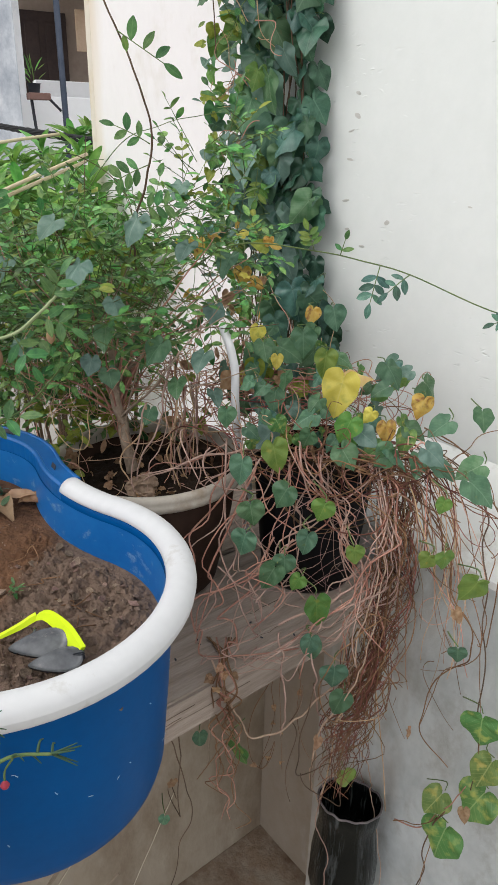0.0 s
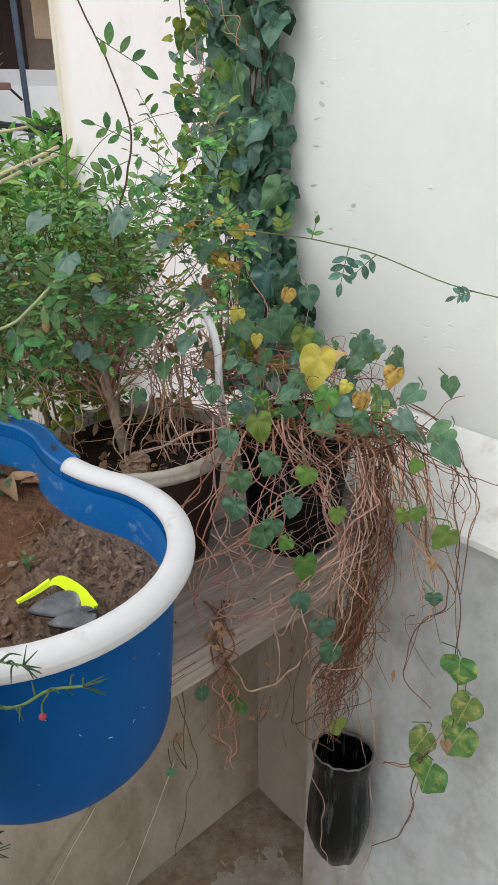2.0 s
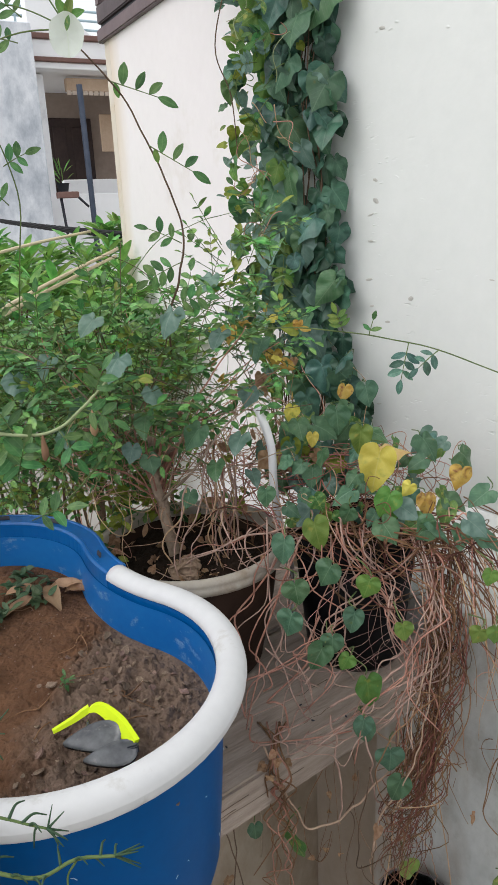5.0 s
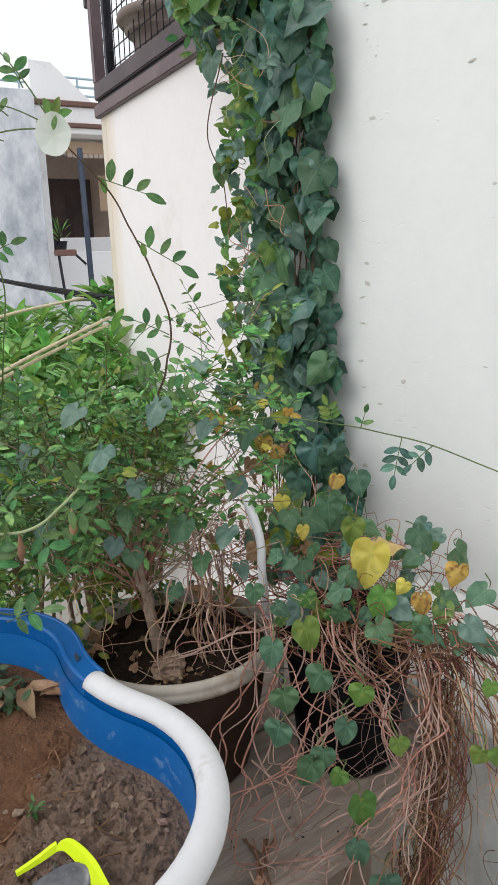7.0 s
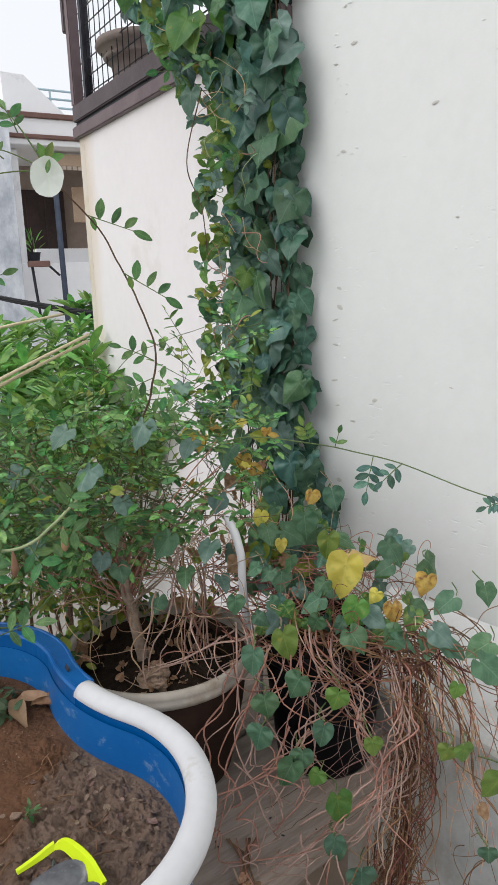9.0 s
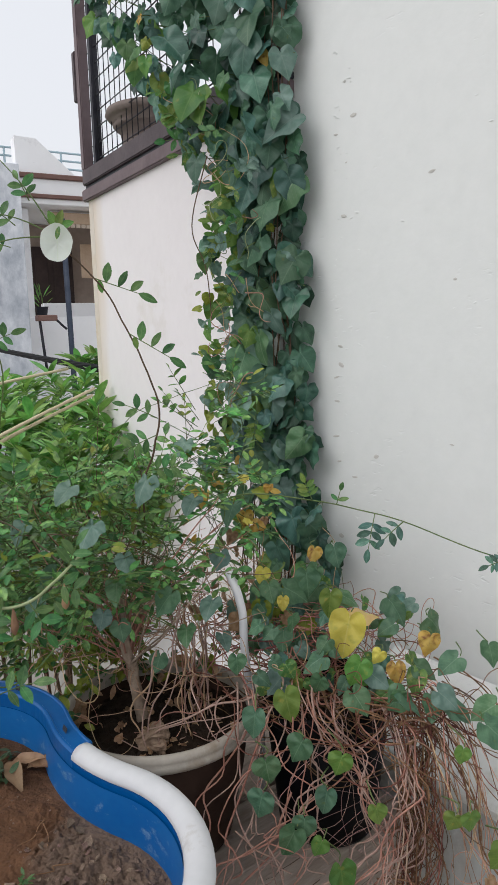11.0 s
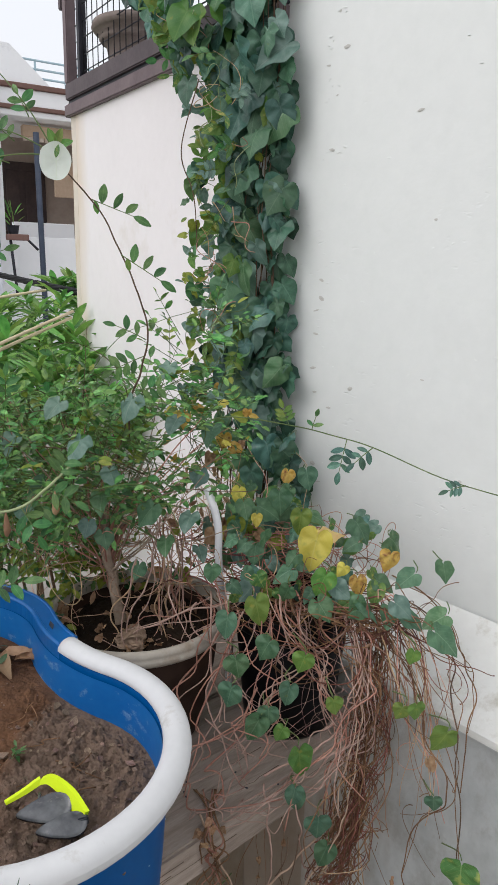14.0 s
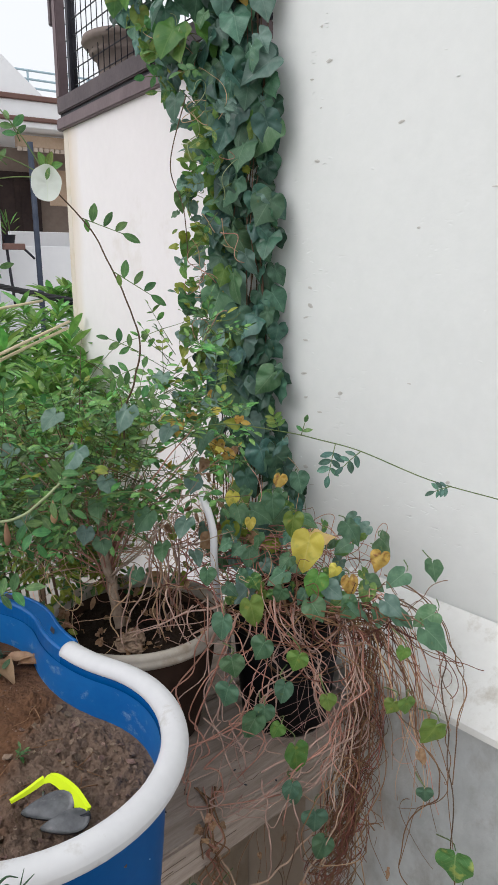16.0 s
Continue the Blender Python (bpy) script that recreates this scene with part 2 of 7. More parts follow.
# greyer soil where it has been turned over
_n, _l = M_SOIL.node_tree.nodes, M_SOIL.node_tree.links
_base = _n["Principled BSDF"].inputs["Base Color"]
_from = _base.links[0].from_socket
_dot, _nz, _add, _rng, _mix = (_n.new("ShaderNode" + k) for k in ("VectorMath", "TexNoise", "Math", "MapRange", "Mix"))
_dot.operation = "DOT_PRODUCT"
_dot.inputs[1].default_value = (0.99, -0.086, 0)
_nz.inputs["Scale"].default_value, _nz.inputs["Detail"].default_value = 11.0, 6.0
_add.operation, _add.inputs[1].default_value = "MULTIPLY_ADD", 0.16
_rng.inputs[1].default_value, _rng.inputs[2].default_value = -0.33, -0.265
_mix.data_type = "RGBA"
_mix.inputs[7].default_value = (0.175, 0.121, 0.09, 1)
_co = _n.new("ShaderNodeTexCoord")
_l.new(_co.outputs["Object"], _dot.inputs[0])
_l.new(_co.outputs["Object"], _nz.inputs["Vector"])
_l.new(_nz.outputs[0], _add.inputs[0])
_l.new(_dot.outputs["Value"], _add.inputs[2])
_l.new(_add.outputs[0], _rng.inputs[0])
_l.new(_rng.outputs[0], _mix.inputs[0])
_l.new(_from, _mix.inputs[6])
_l.new(_mix.outputs[2], _base)
# flaky crust there
_warp = _n.new("ShaderNodeMix")
_warp.data_type, _warp.inputs[0].default_value = "VECTOR", 0.02
_vo, _edge, _mul, _bump = (_n.new("ShaderNode" + k) for k in ("TexVoronoi", "MapRange", "Math", "Bump"))
_vo.feature, _vo.inputs["Scale"].default_value = "DISTANCE_TO_EDGE", 60.0
_l.new(_co.outputs["Object"], _warp.inputs[4])
_nc = _n.new("ShaderNodeTexNoise")
_nc.inputs["Scale"].default_value = 45.0
_l.new(_co.outputs["Object"], _nc.inputs["Vector"])
_l.new(_nc.outputs["Color"], _warp.inputs[5])
_l.new(_warp.outputs[1], _vo.inputs["Vector"])
_edge.inputs[1].default_value, _edge.inputs[2].default_value = 0.0, 0.18
_l.new(_vo.outputs["Distance"], _edge.inputs[0])
_mul.operation = "MULTIPLY"
_l.new(_edge.outputs[0], _mul.inputs[0])
_l.new(_rng.outputs[0], _mul.inputs[1])
_bump.inputs["Strength"].default_value, _bump.inputs["Distance"].default_value = 0.35, 0.004
_norm = _n["Principled BSDF"].inputs["Normal"]
_l.new(_mul.outputs[0], _bump.inputs["Height"])
_l.new(_norm.links[0].from_socket, _bump.inputs["Normal"])
_l.new(_bump.outputs[0], _norm)
M_CLOD = shade("grey_soil_clod", (0.14, 0.095, 0.07), (0.27, 0.195, 0.148), 0.95, 1.5, 6, 0.4, 6, spread=0.35, dist=0.006)
M_LUMP = shade("pale_dry_earth", (0.24, 0.165, 0.115), (0.38, 0.275, 0.20), 0.95, 30, 90, 0.8, 90)
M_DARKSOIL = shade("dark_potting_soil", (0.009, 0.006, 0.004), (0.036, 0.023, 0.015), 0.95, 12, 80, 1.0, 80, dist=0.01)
M_CLAY = shade("brown_clay", (0.026, 0.013, 0.009), (0.05, 0.027, 0.018), 0.8, 5, 50, 0.3, 70)
M_CLAYRIM = shade("cream_glazed_rim", (0.32, 0.285, 0.24), (0.45, 0.41, 0.355), 0.6, 6, 50, 0.3, 60, stain=(0.24, 0.18, 0.12), stain_at=9, stain_amount=0.4)
M_BLACK = shade("black_plastic", (0.003, 0.003, 0.004), (0.007, 0.007, 0.008), 0.5, 6, 60, 0.3, 30, spec=0.1)
# vertical pale streaks paint the bag's glossy highlights into the colour
M_BAG = shade("black_bag_plastic", (0.002, 0.003, 0.003), (0.006, 0.008, 0.007), 0.2, 8, 60, 0.6, 22, stretch=(3, 3, 0.2), dist=0.006, spec=0.2, stain=(0.13, 0.14, 0.145), stain_at=16, stain_amount=0.32)
M_STEM = shade("reddish_brown_stem", (0.25, 0.10, 0.078), (0.48, 0.25, 0.20), 0.7, 12, 90, 0.4, 120, island=0.35)
M_DRY = shade("dry_tan_stem", (0.33, 0.195, 0.115), (0.58, 0.40, 0.27), 0.8, 12, 90, 0.4, 120, island=0.4)
M_MAUVE = shade("mauve_grey_stem", (0.235, 0.138, 0.118), (0.48, 0.325, 0.275), 0.75, 12, 90, 0.4, 120, island=0.35)
M_ROPE = shade("pale_twisted_stem", (0.30, 0.19, 0.135), (0.50, 0.36, 0.275), 0.8, 14, 90, 0.8, 140, island=0.2)
M_FIBRE = shade("reddish_dry_fibre", (0.095, 0.045, 0.026), (0.27, 0.142, 0.082), 0.85, 12, 90, 0.4, 120, island=0.45)
M_DARKSTEM = shade("dark_stem", (0.07, 0.045, 0.03), (0.16, 0.10, 0.07), 0.8, 14, 90, 0.4, 120, island=0.3)
M_BARK = shade("grey_brown_bark", (0.22, 0.155, 0.11), (0.46, 0.36, 0.28), 0.85, 22, 90, 1.0, 45, stain=(0.13, 0.09, 0.065), stain_at=30, stain_amount=0.3, dist=0.006)
M_GREENSTEM = shade("green_stem", (0.07, 0.12, 0.035), (0.15, 0.19, 0.07), 0.6, 14, 90, 0.3, 120, island=0.3)
M_PALESTEM = shade("pale_green_stem", (0.26, 0.32, 0.16), (0.38, 0.43, 0.24), 0.6, 14, 90, 0.3, 120)
M_LIME = shade("lime_plastic", (0.62, 0.80, 0.01), (0.68, 0.86, 0.015), 0.35, 6, 60, 0.05, 60)
M_SMOKE = shade("dark_grey_plastic", (0.05, 0.052, 0.058), (0.12, 0.124, 0.13), 0.16, 30, 60, 0.1, 40, spec=0.7, stain=(0.2, 0.19, 0.18), stain_at=40, stain_amount=0.1)
M_PIPE = shade("white_pipe", (0.8, 0.8, 0.82), (0.86, 0.86, 0.87), 0.4, 6, 60, 0.1, 60)
M_METAL = shade("brown_painted_metal", (0.075, 0.058, 0.064), (0.115, 0.09, 0.097), 0.55, 8, 60, 0.2, 80)
M_METAL2 = shade("mauve_painted_metal", (0.135, 0.10, 0.108), (0.19, 0.145, 0.152), 0.55, 8, 60, 0.2, 80)
M_DARKMETAL = shade("dark_metal", (0.02, 0.02, 0.028), (0.045, 0.045, 0.055), 0.5, 8, 60, 0.2, 80)
M_POLE = shade("blue_grey_painted_metal", (0.04, 0.052, 0.08), (0.07, 0.085, 0.12), 0.5, 8, 60, 0.2, 80)
M_BAMBOO = shade("dry_bamboo", (0.55, 0.46, 0.30), (0.68, 0.6, 0.42), 0.6, 6, 60, 0.2, 60)
M_CABLE = shade("black_cable", (0.008, 0.008, 0.01), (0.018, 0.018, 0.02), 0.8, 9, 60, 0.1, 60)
M_GREYWALL = shade("bare_grey_render", (0.66, 0.69, 0.74), (0.82, 0.84, 0.88), 0.9, 3, 20, 0.4, 20, stain=(0.30, 0.34, 0.40), stain_at=2.2, stain_amount=0.75, stretch=(1, 1, 0.6))
M_HOUSE = shade("white_house_paint", (0.90, 0.90, 0.91), (0.94, 0.94, 0.95), 0.85, 1.5, 12, 0.2, 20, stain=(0.6, 0.6, 0.62), stain_at=1.5, stain_amount=0.2)
M_BEIGE = shade("beige_house_paint", (0.60, 0.50, 0.42), (0.68, 0.58, 0.49), 0.85, 1.5, 12, 0.2, 20)
M_PORCH = shade("brown_porch_paint", (0.27, 0.21, 0.175), (0.35, 0.28, 0.235), 0.8, 1.5, 12, 0.2, 20)
M_AWN = shade("tan_awning", (0.50, 0.36, 0.25), (0.62, 0.47, 0.35), 0.8, 3, 30, 0.3, 30)
M_DOOR = shade("dark_brown_door", (0.03, 0.02, 0.02), (0.06, 0.04, 0.035), 0.6, 3, 20, 0.2, 30)
# ground made pale so that it bounces light up onto the walls
M_GROUND = shade("pale_bounce_ground", (0.28, 0.26, 0.23), (0.36, 0.34, 0.305), 0.95, 0.8, 10, 0.6, 12)
M_GROUT = shade("roof_brown_trim", (0.16, 0.09, 0.075), (0.22, 0.13, 0.11), 0.7, 3, 20, 0.2, 30)
M_URN = shade("grey_brown_urn", (0.16, 0.125, 0.11), (0.24, 0.20, 0.18), 0.8, 6, 50, 0.3, 60)

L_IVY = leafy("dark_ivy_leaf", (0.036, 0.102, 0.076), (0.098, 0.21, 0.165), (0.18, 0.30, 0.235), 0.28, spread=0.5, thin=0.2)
# copy of the ivy leaf, darkened for shade between the outer leaves
L_IVYIN = leafy("shaded_inner_ivy_leaf", (0.028, 0.082, 0.054), (0.074, 0.165, 0.112), (0.15, 0.26, 0.18), 0.34, island=0.55, thin=0.2)
L_MOUND = leafy("blue_green_leaf", (0.066, 0.155, 0.088), (0.125, 0.24, 0.138), (0.26, 0.40, 0.26), 0.42, spread=0.28, spots=(0.20, 0.22, 0.06), spot_amount=-0.1)
L_FRESH = leafy("fresh_green_leaf", (0.085, 0.20, 0.038), (0.155, 0.28, 0.06), (0.26, 0.40, 0.12), 0.45, spread=0.2, spots=(0.30, 0.30, 0.05), spot_amount=0.1)
L_YELLOW = leafy("yellow_leaf", (0.58, 0.50, 0.075), (0.68, 0.60, 0.13), (0.70, 0.64, 0.24), 0.5, spread=0.12, hue=0.02, spots=(0.40, 0.40, 0.08), spot_amount=0.25)
L_ORANGE = leafy("browning_yellow_leaf", (0.52, 0.31, 0.05), (0.62, 0.45, 0.13), (0.5, 0.38, 0.15), 0.5, spread=0.12, hue=0.02, spots=(0.24, 0.10, 0.04), spot_amount=0.45)
L_PEACH = leafy("peach_yellow_leaf", (0.66, 0.42, 0.17), (0.72, 0.56, 0.24), (0.72, 0.6, 0.3), 0.5, spread=0.05, hue=0.01, spots=(0.62, 0.56, 0.14), spot_amount=0.4)
L_PEA = leafy("pea_leaf", (0.044, 0.16, 0.042), (0.195, 0.42, 0.11), (0.22, 0.4, 0.15), 0.32, island=0.6, thin=0.16)
L_PEA1 = leafy("bright_pea_leaf", (0.048, 0.15, 0.045), (0.11, 0.26, 0.08), (0.2, 0.36, 0.14), 0.36, spread=0.35, thin=0.35)
L_SHRUB = leafy("shrub_leaf", (0.10, 0.275, 0.055), (0.27, 0.53, 0.13), (0.25, 0.42, 0.15), 0.32, island=0.45)
L_DEAD = leafy("dead_leaf", (0.28, 0.155, 0.08), (0.46, 0.31, 0.19), (0.3, 0.2, 0.12), 0.7, spread=0.3, hue=0.015)
L_MOSS = leafy("moss_rose_leaf", (0.03, 0.072, 0.035), (0.07, 0.14, 0.066), (0.11, 0.18, 0.085), 0.45, island=0.3)
L_PETAL = leafy("pink_petal", (0.80, 0.13, 0.34), (0.90, 0.33, 0.55), (0.92, 0.5, 0.66), 0.6, island=0.12, hue=0.02)
L_BLUSH = leafy("blush_petal", (0.86, 0.56, 0.68), (0.92, 0.74, 0.82), (0.9, 0.7, 0.8), 0.6, island=0.1, hue=0.01)
L_WHITE = leafy("white_petal", (0.72, 0.76, 0.70), (0.80, 0.84, 0.78), (0.7, 0.78, 0.6), 0.6, spread=0.05, thin=0.4)

L_VEIN = leafy("pale_veined_leaf", (0.085, 0.19, 0.05), (0.15, 0.27, 0.08), (0.42, 0.52, 0.22), 0.45, spread=0.12, spots=(0.40, 0.42, 0.11), spot_amount=0.45, rib=0.45)
# grey-green leaf, lightened to paint in the sheen of the sky
L_GREY = leafy("sky_sheen_leaf", (0.12, 0.215, 0.172), (0.20, 0.31, 0.26), (0.34, 0.45, 0.37), 0.27, spread=0.2, rib=0.25, hue=0.04)
L_OLIVE = leafy("yellow_green_leaf", (0.16, 0.22, 0.03), (0.30, 0.34, 0.05), (0.35, 0.4, 0.12), 0.45, island=0.2, thin=0.3, hue=-0.04)
L_WEED = leafy("weed_leaf", (0.05, 0.10, 0.045), (0.09, 0.15, 0.07), (0.12, 0.18, 0.09), 0.5, spread=0.25)


# ---- builders ----
def part(name, mesh, material=None, parent=None, label="", m=None):
    """One mesh object, under a thing or a part of it where one is given."""
    if isinstance(mesh, bmesh.types.BMesh):
        bm, mesh = mesh, bpy.data.meshes.new(name)
        bm.to_mesh(mesh)
        bm.free()
    if material and not mesh.materials:
        mesh.materials.append(material)
    ob = new(name, mesh)
    if m is not None:
        ob.matrix_world = m
    if parent:
        ob.parent = parent
        if m is not None:
            ob.matrix_parent_inverse = BASES.get(parent.name, Matrix()).inverted()
    return tagged(ob, label)


BASES = {}


def thing(name, at, label, category, group="", kind=""):
    """An Empty at the base of a thing; its parts are placed in world coordinates."""
    ob = new(name)
    ob.empty_display_size = 0.05
    ob.matrix_world = Matrix.Translation(at)
    BASES[ob.name] = Matrix.Translation(at)
    return tagged(ob, label, category, group, kind)


def under(parent, name, mesh, material, label=""):
    """A part in world coordinates under a thing or part."""
    ob = part(name, mesh, material, None, label)
    ob.parent = parent
    base = BASES.get(parent.name, Matrix())
    ob.matrix_parent_inverse = base.inverted()
    BASES[ob.name] = Matrix()
    return ob


def smooth(mesh):
    mesh.polygons.foreach_set("use_smooth", [True] * len(mesh.polygons))
    return mesh


def raw(name, verts, faces, uvs=None, soft=True):
    """A mesh from computed vertices and faces, with UVs by vertex."""
    me = bpy.data.meshes.new(name)
    me.from_pydata([tuple(v) for v in verts], [], faces)
    if uvs is not None:
        layer = me.uv_layers.new(name="UVMap")
        idx = np.empty(len(me.loops), dtype=np.int32)
        me.loops.foreach_get("vertex_index", idx)
        layer.data.foreach_set("uv", np.asarray(uvs, dtype=np.float32)[idx].ravel())
    if soft:
        smooth(me)
    me.update()
    return me


def block(corner, ax, ay, az, bevel=0.004, seg=2, cuts=0, wobble=0.0):
    """A bevelled box from one corner and three edges."""
    bm = bmesh.new()
    c, ax, ay, az = Vector(corner), Vector(ax), Vector(ay), Vector(az)
    v = [bm.verts.new(c + ax * i + ay * j + az * k) for k in (0, 1) for j in (0, 1) for i in (0, 1)]
    for f in ((0, 2, 3, 1), (4, 5, 7, 6), (0, 1, 5, 4), (2, 6, 7, 3), (0, 4, 6, 2), (1, 3, 7, 5)):
        bm.faces.new([v[i] for i in f])
    bmesh.ops.recalc_face_normals(bm, faces=bm.faces)
    if cuts:
        bmesh.ops.subdivide_edges(bm, edges=bm.edges[:], cuts=cuts, use_grid_fill=True)
        for w in bm.verts:
            w.co += noise.noise_vector(w.co * 7.0) * wobble
    elif bevel:
        bmesh.ops.bevel(bm, geom=bm.edges[:], offset=bevel, segments=seg, affect="EDGES")
    return bm


def tube(verts, faces, pts, r0, r1=None, sides=5, cap=True):
    """Adds a tapered tube along pts to the lists."""
    r1 = r0 if r1 is None else r1
    pts = [Vector(p) for p in pts]
    base, k = len(verts), len(pts)
    side = None
    for i, p in enumerate(pts):
        t = (pts[min(i + 1, k - 1)] - pts[max(i - 1, 0)]).normalized()
        if side is None:
            side = t.orthogonal().normalized()
        side = (side - t * side.dot(t)).normalized()
        up = t.cross(side)
        r = r0 + (r1 - r0) * i / max(k - 1, 1)
        for j in range(sides):
            a = 2 * math.pi * j / sides
            verts.append(p + (side * math.cos(a) + up * math.sin(a)) * r)
    for i in range(k - 1):
        for j in range(sides):
            a, b = base + i * sides + j, base + i * sides + (j + 1) % sides
            faces.append((a, b, b + sides, a + sides))
    if cap:
        faces.append(tuple(base + j for j in reversed(range(sides))))
        faces.append(tuple(base + (k - 1) * sides + j for j in range(sides)))


def tubes(name, paths, sides=5):
    v, f = [], []
    for pts, r0, r1 in paths:
        tube(v, f, pts, r0, r1, sides)
    return raw(name, v, f)


def curve(pts, steps=6):
    """A smooth line through the points (Catmull-Rom)."""
    p = [Vector(q) for q in pts]
    p = [p[0] * 2 - p[1]] + p + [p[-1] * 2 - p[-2]]
    out = []
    for i in range(1, len(p) - 2):
        a, b, c, d = p[i - 1:i + 3]
        for s in range(steps):
            t = s / steps
            out.append(0.5 * (2 * b + (c - a) * t + (2 * a - 5 * b + 4 * c - d) * t * t + (3 * b - a - 3 * c + d) * t ** 3))
    return out + [p[-2]]


def wander(pts, amount, steps=7, seed=0.0, freq=9.0):
    """A smooth line through the points that strays from side to side."""
    line = curve(pts, steps)
    k = len(line) - 1
    return [q + noise.noise_vector(q * freq + Vector((seed, 0.7 * seed, 0))) * amount * math.sin(math.pi * min(1, 0.12 + i / k)) ** 0.5 for i, q in enumerate(line)]


def lathe(profile, centre, turns=40, lobes=0.0):
    """A surface of revolution from (radius, height) pairs."""
    v, f = [], []
    k = len(profile)
    for j in range(turns):
        a = 2 * math.pi * j / turns
        for r, z in profile:
            v.append((centre[0] + r * math.cos(a), centre[1] + r * math.sin(a), centre[2] + z))
    for j in range(turns):
        for i in range(k - 1):
            a, b = j * k + i, ((j + 1) % turns) * k + i
            f.append((a, b, b + 1, a + 1))
    return v, f


def heart(width, fold, curl, sinus, ripple, seed):
    """A heart-shaped leaf blade of length 1, stalk at the origin, tip along +y, face up +z."""
    angles = (0.0, 0.12, 0.35, 0.7, 1.1, 1.55, 2.0, 2.45, 2.8, 3.02, math.pi)
    reach = (1.0, 0.88, 0.735, 0.645, 0.60, 0.55, 0.50, 0.45, 0.36, 0.22, sinus)
    v, f, uv = [Vector((0, 0, 0))], [], [(0.5, 0.0)]
    n = 30
    for ring in (0.45, 0.8, 1.0):
        for k in range(n):
            a = 2 * math.pi * k / n - math.pi
            r = float(np.interp(abs(a), angles, reach)) * ring
            x, y = math.sin(a) * r * width, math.cos(a) * r
            r *= 1 + 0.05 * ring * math.sin(3 * a + 2 * seed) + 0.02 * math.sin(8 * a + seed)
            x, y = math.sin(a) * r * width, math.cos(a) * r
            z = fold * abs(x) - curl * y * abs(y) + ripple * ring * math.sin(5 * a + seed) - 0.25 * x * x
            v.append(Vector((x, y, z)))
            uv.append((0.5 + x, y))
    for k in range(n):
        b = (k + 1) % n
        f.append((0, 1 + b, 1 + k))
        for q in (0, n):
            f.append((1 + q + k, 1 + q + b, 1 + q + n + b, 1 + q + n + k))
    return raw("heart_leaf", v, [tuple(reversed(q)) for q in f], uv)


def oval(width, fold, curl, rows=6, sharp=0.72):
    """An oval leaflet of length 1 along +y: lists of vertices, faces and UVs."""
    v, f, uv = [], [], []
    for i in range(rows):
        t = i / (rows - 1)
        w = max(width * math.sin(math.pi * (t * 0.96 + 0.02)) ** sharp, 0.003)
        for s in (-1, 0, 1):
            v.append(Vector((s * w, t, fold * abs(s) * w - curl * t * t)))
            uv.append((0.5 + s * w, t))
    for i in range(rows - 1):
        for j in range(2):
            a = i * 3 + j
            f.append((a, a + 1, a + 4, a + 3))
    return v, f, uv


def stance(at, tip, face, size):
    """The placement of a leaf: base, direction of its tip, direction that it faces, length."""
    y = Vector(tip).normalized()
    z = Vector(face)
    z = (z - y * z.dot(y))
    z = z.normalized() if z.length > 1e-4 else y.orthogonal().normalized()
    x = y.cross(z)
    m = Matrix((x, y, z)).transposed().to_4x4()
    return Matrix.Translation(at) @ m @ Matrix.Scale(size, 4)


HEARTS = [heart(1.0, 0.22, 0.20, 0.12, 0.05, 0.0), heart(1.08, 0.10, 0.34, 0.10, 0.07, 2.0), heart(0.92, 0.42, 0.16, 0.14, 0.055, 4.0), heart(1.04, -0.20, 0.40, 0.12, 0.08, 1.0)]
OVALS = [oval(0.24, 0.3, 0.1), oval(0.21, 0.1, 0.25), oval(0.27, 0.45, 0.05)]
HELD = {}


def leaf(parent, kind, material, at, tip, face, size, name="leaf", label=""):
    """One leaf as a part; alike leaves share their mesh."""
    key = (kind, material.name)
    if key not in HELD:
        if isinstance(kind, int):
            me = HEARTS[kind].copy()
        else:
            me = raw(kind, *OVALS[int(kind[-1])])
        me.materials.append(material)
        HELD[key] = me
    ob = new(name, HELD[key])
    ob.parent = parent
    ob.matrix_parent_inverse = BASES[parent.name].inverted()
    ob.matrix_basis = stance(at, tip, face, size)
    return tagged(ob, label)


def scatter(v, f, uv, kind, m):
    """Adds one oval leaflet to the lists of a joined mass."""
    a, b, c = OVALS[kind]
    n = len(v)
    v.extend(m @ p for p in a)
    f.extend(tuple(i + n for i in q) for q in b)
    uv.extend(c)


def rv(s=1.0):
    return Vector((random.uniform(-s, s), random.uniform(-s, s), random.uniform(-s, s)))


# ---- the walls' directions: along the house wall (away), into it, and up ----
CORNER = Vector((0.055, 1.173, 0))
ALONG, INTO, UP = Vector((-0.643, 0.766, 0)), Vector((0.766, 0.643, 0)), Vector((0, 0, 1))
OUT = -INTO


def at(s, o, z):
    """A place by the house wall: metres along it from the corner, into it, and up."""
    return CORNER + ALONG * s + INTO * o + UP * z


KNEE = at(0.5, 0.42, 0)
SIDE, BACK = Vector((-0.515, 0.857, 0)), Vector((0.857, 0.515, 0))


def by(s, o, z):
    """A place by the neighbouring wall: metres along it, into it, and up."""
    return KNEE + SIDE * s + BACK * o + UP * z


# ---- structure ----
tagged(part("floor", block(at(0.455, 0.415, -0.88), ALONG * -3.6, OUT * 3.7, UP * 0.1, 0), M_FLOOR), "stained brown concrete floor of the terrace", "floor", kind="structure")
tagged(part("ground", block((-60, -60, -1.3), (140, 0, 0), (0, 200, 0), (0, 0, 0.2), 0), M_GROUND), "ground beyond the terrace, pale to bounce light", "ground", kind="structure")
wall = tagged(part("wall_house_upper", block(at(-3.2, 0.42, -1.1), ALONG * 3.7, INTO * 0.25, UP * 5.6, 0.012, 3), M_PLASTER), "white rough-plastered house wall above a ledge", "wall", kind="structure")
random.seed(3)
chip_bm = bmesh.new()
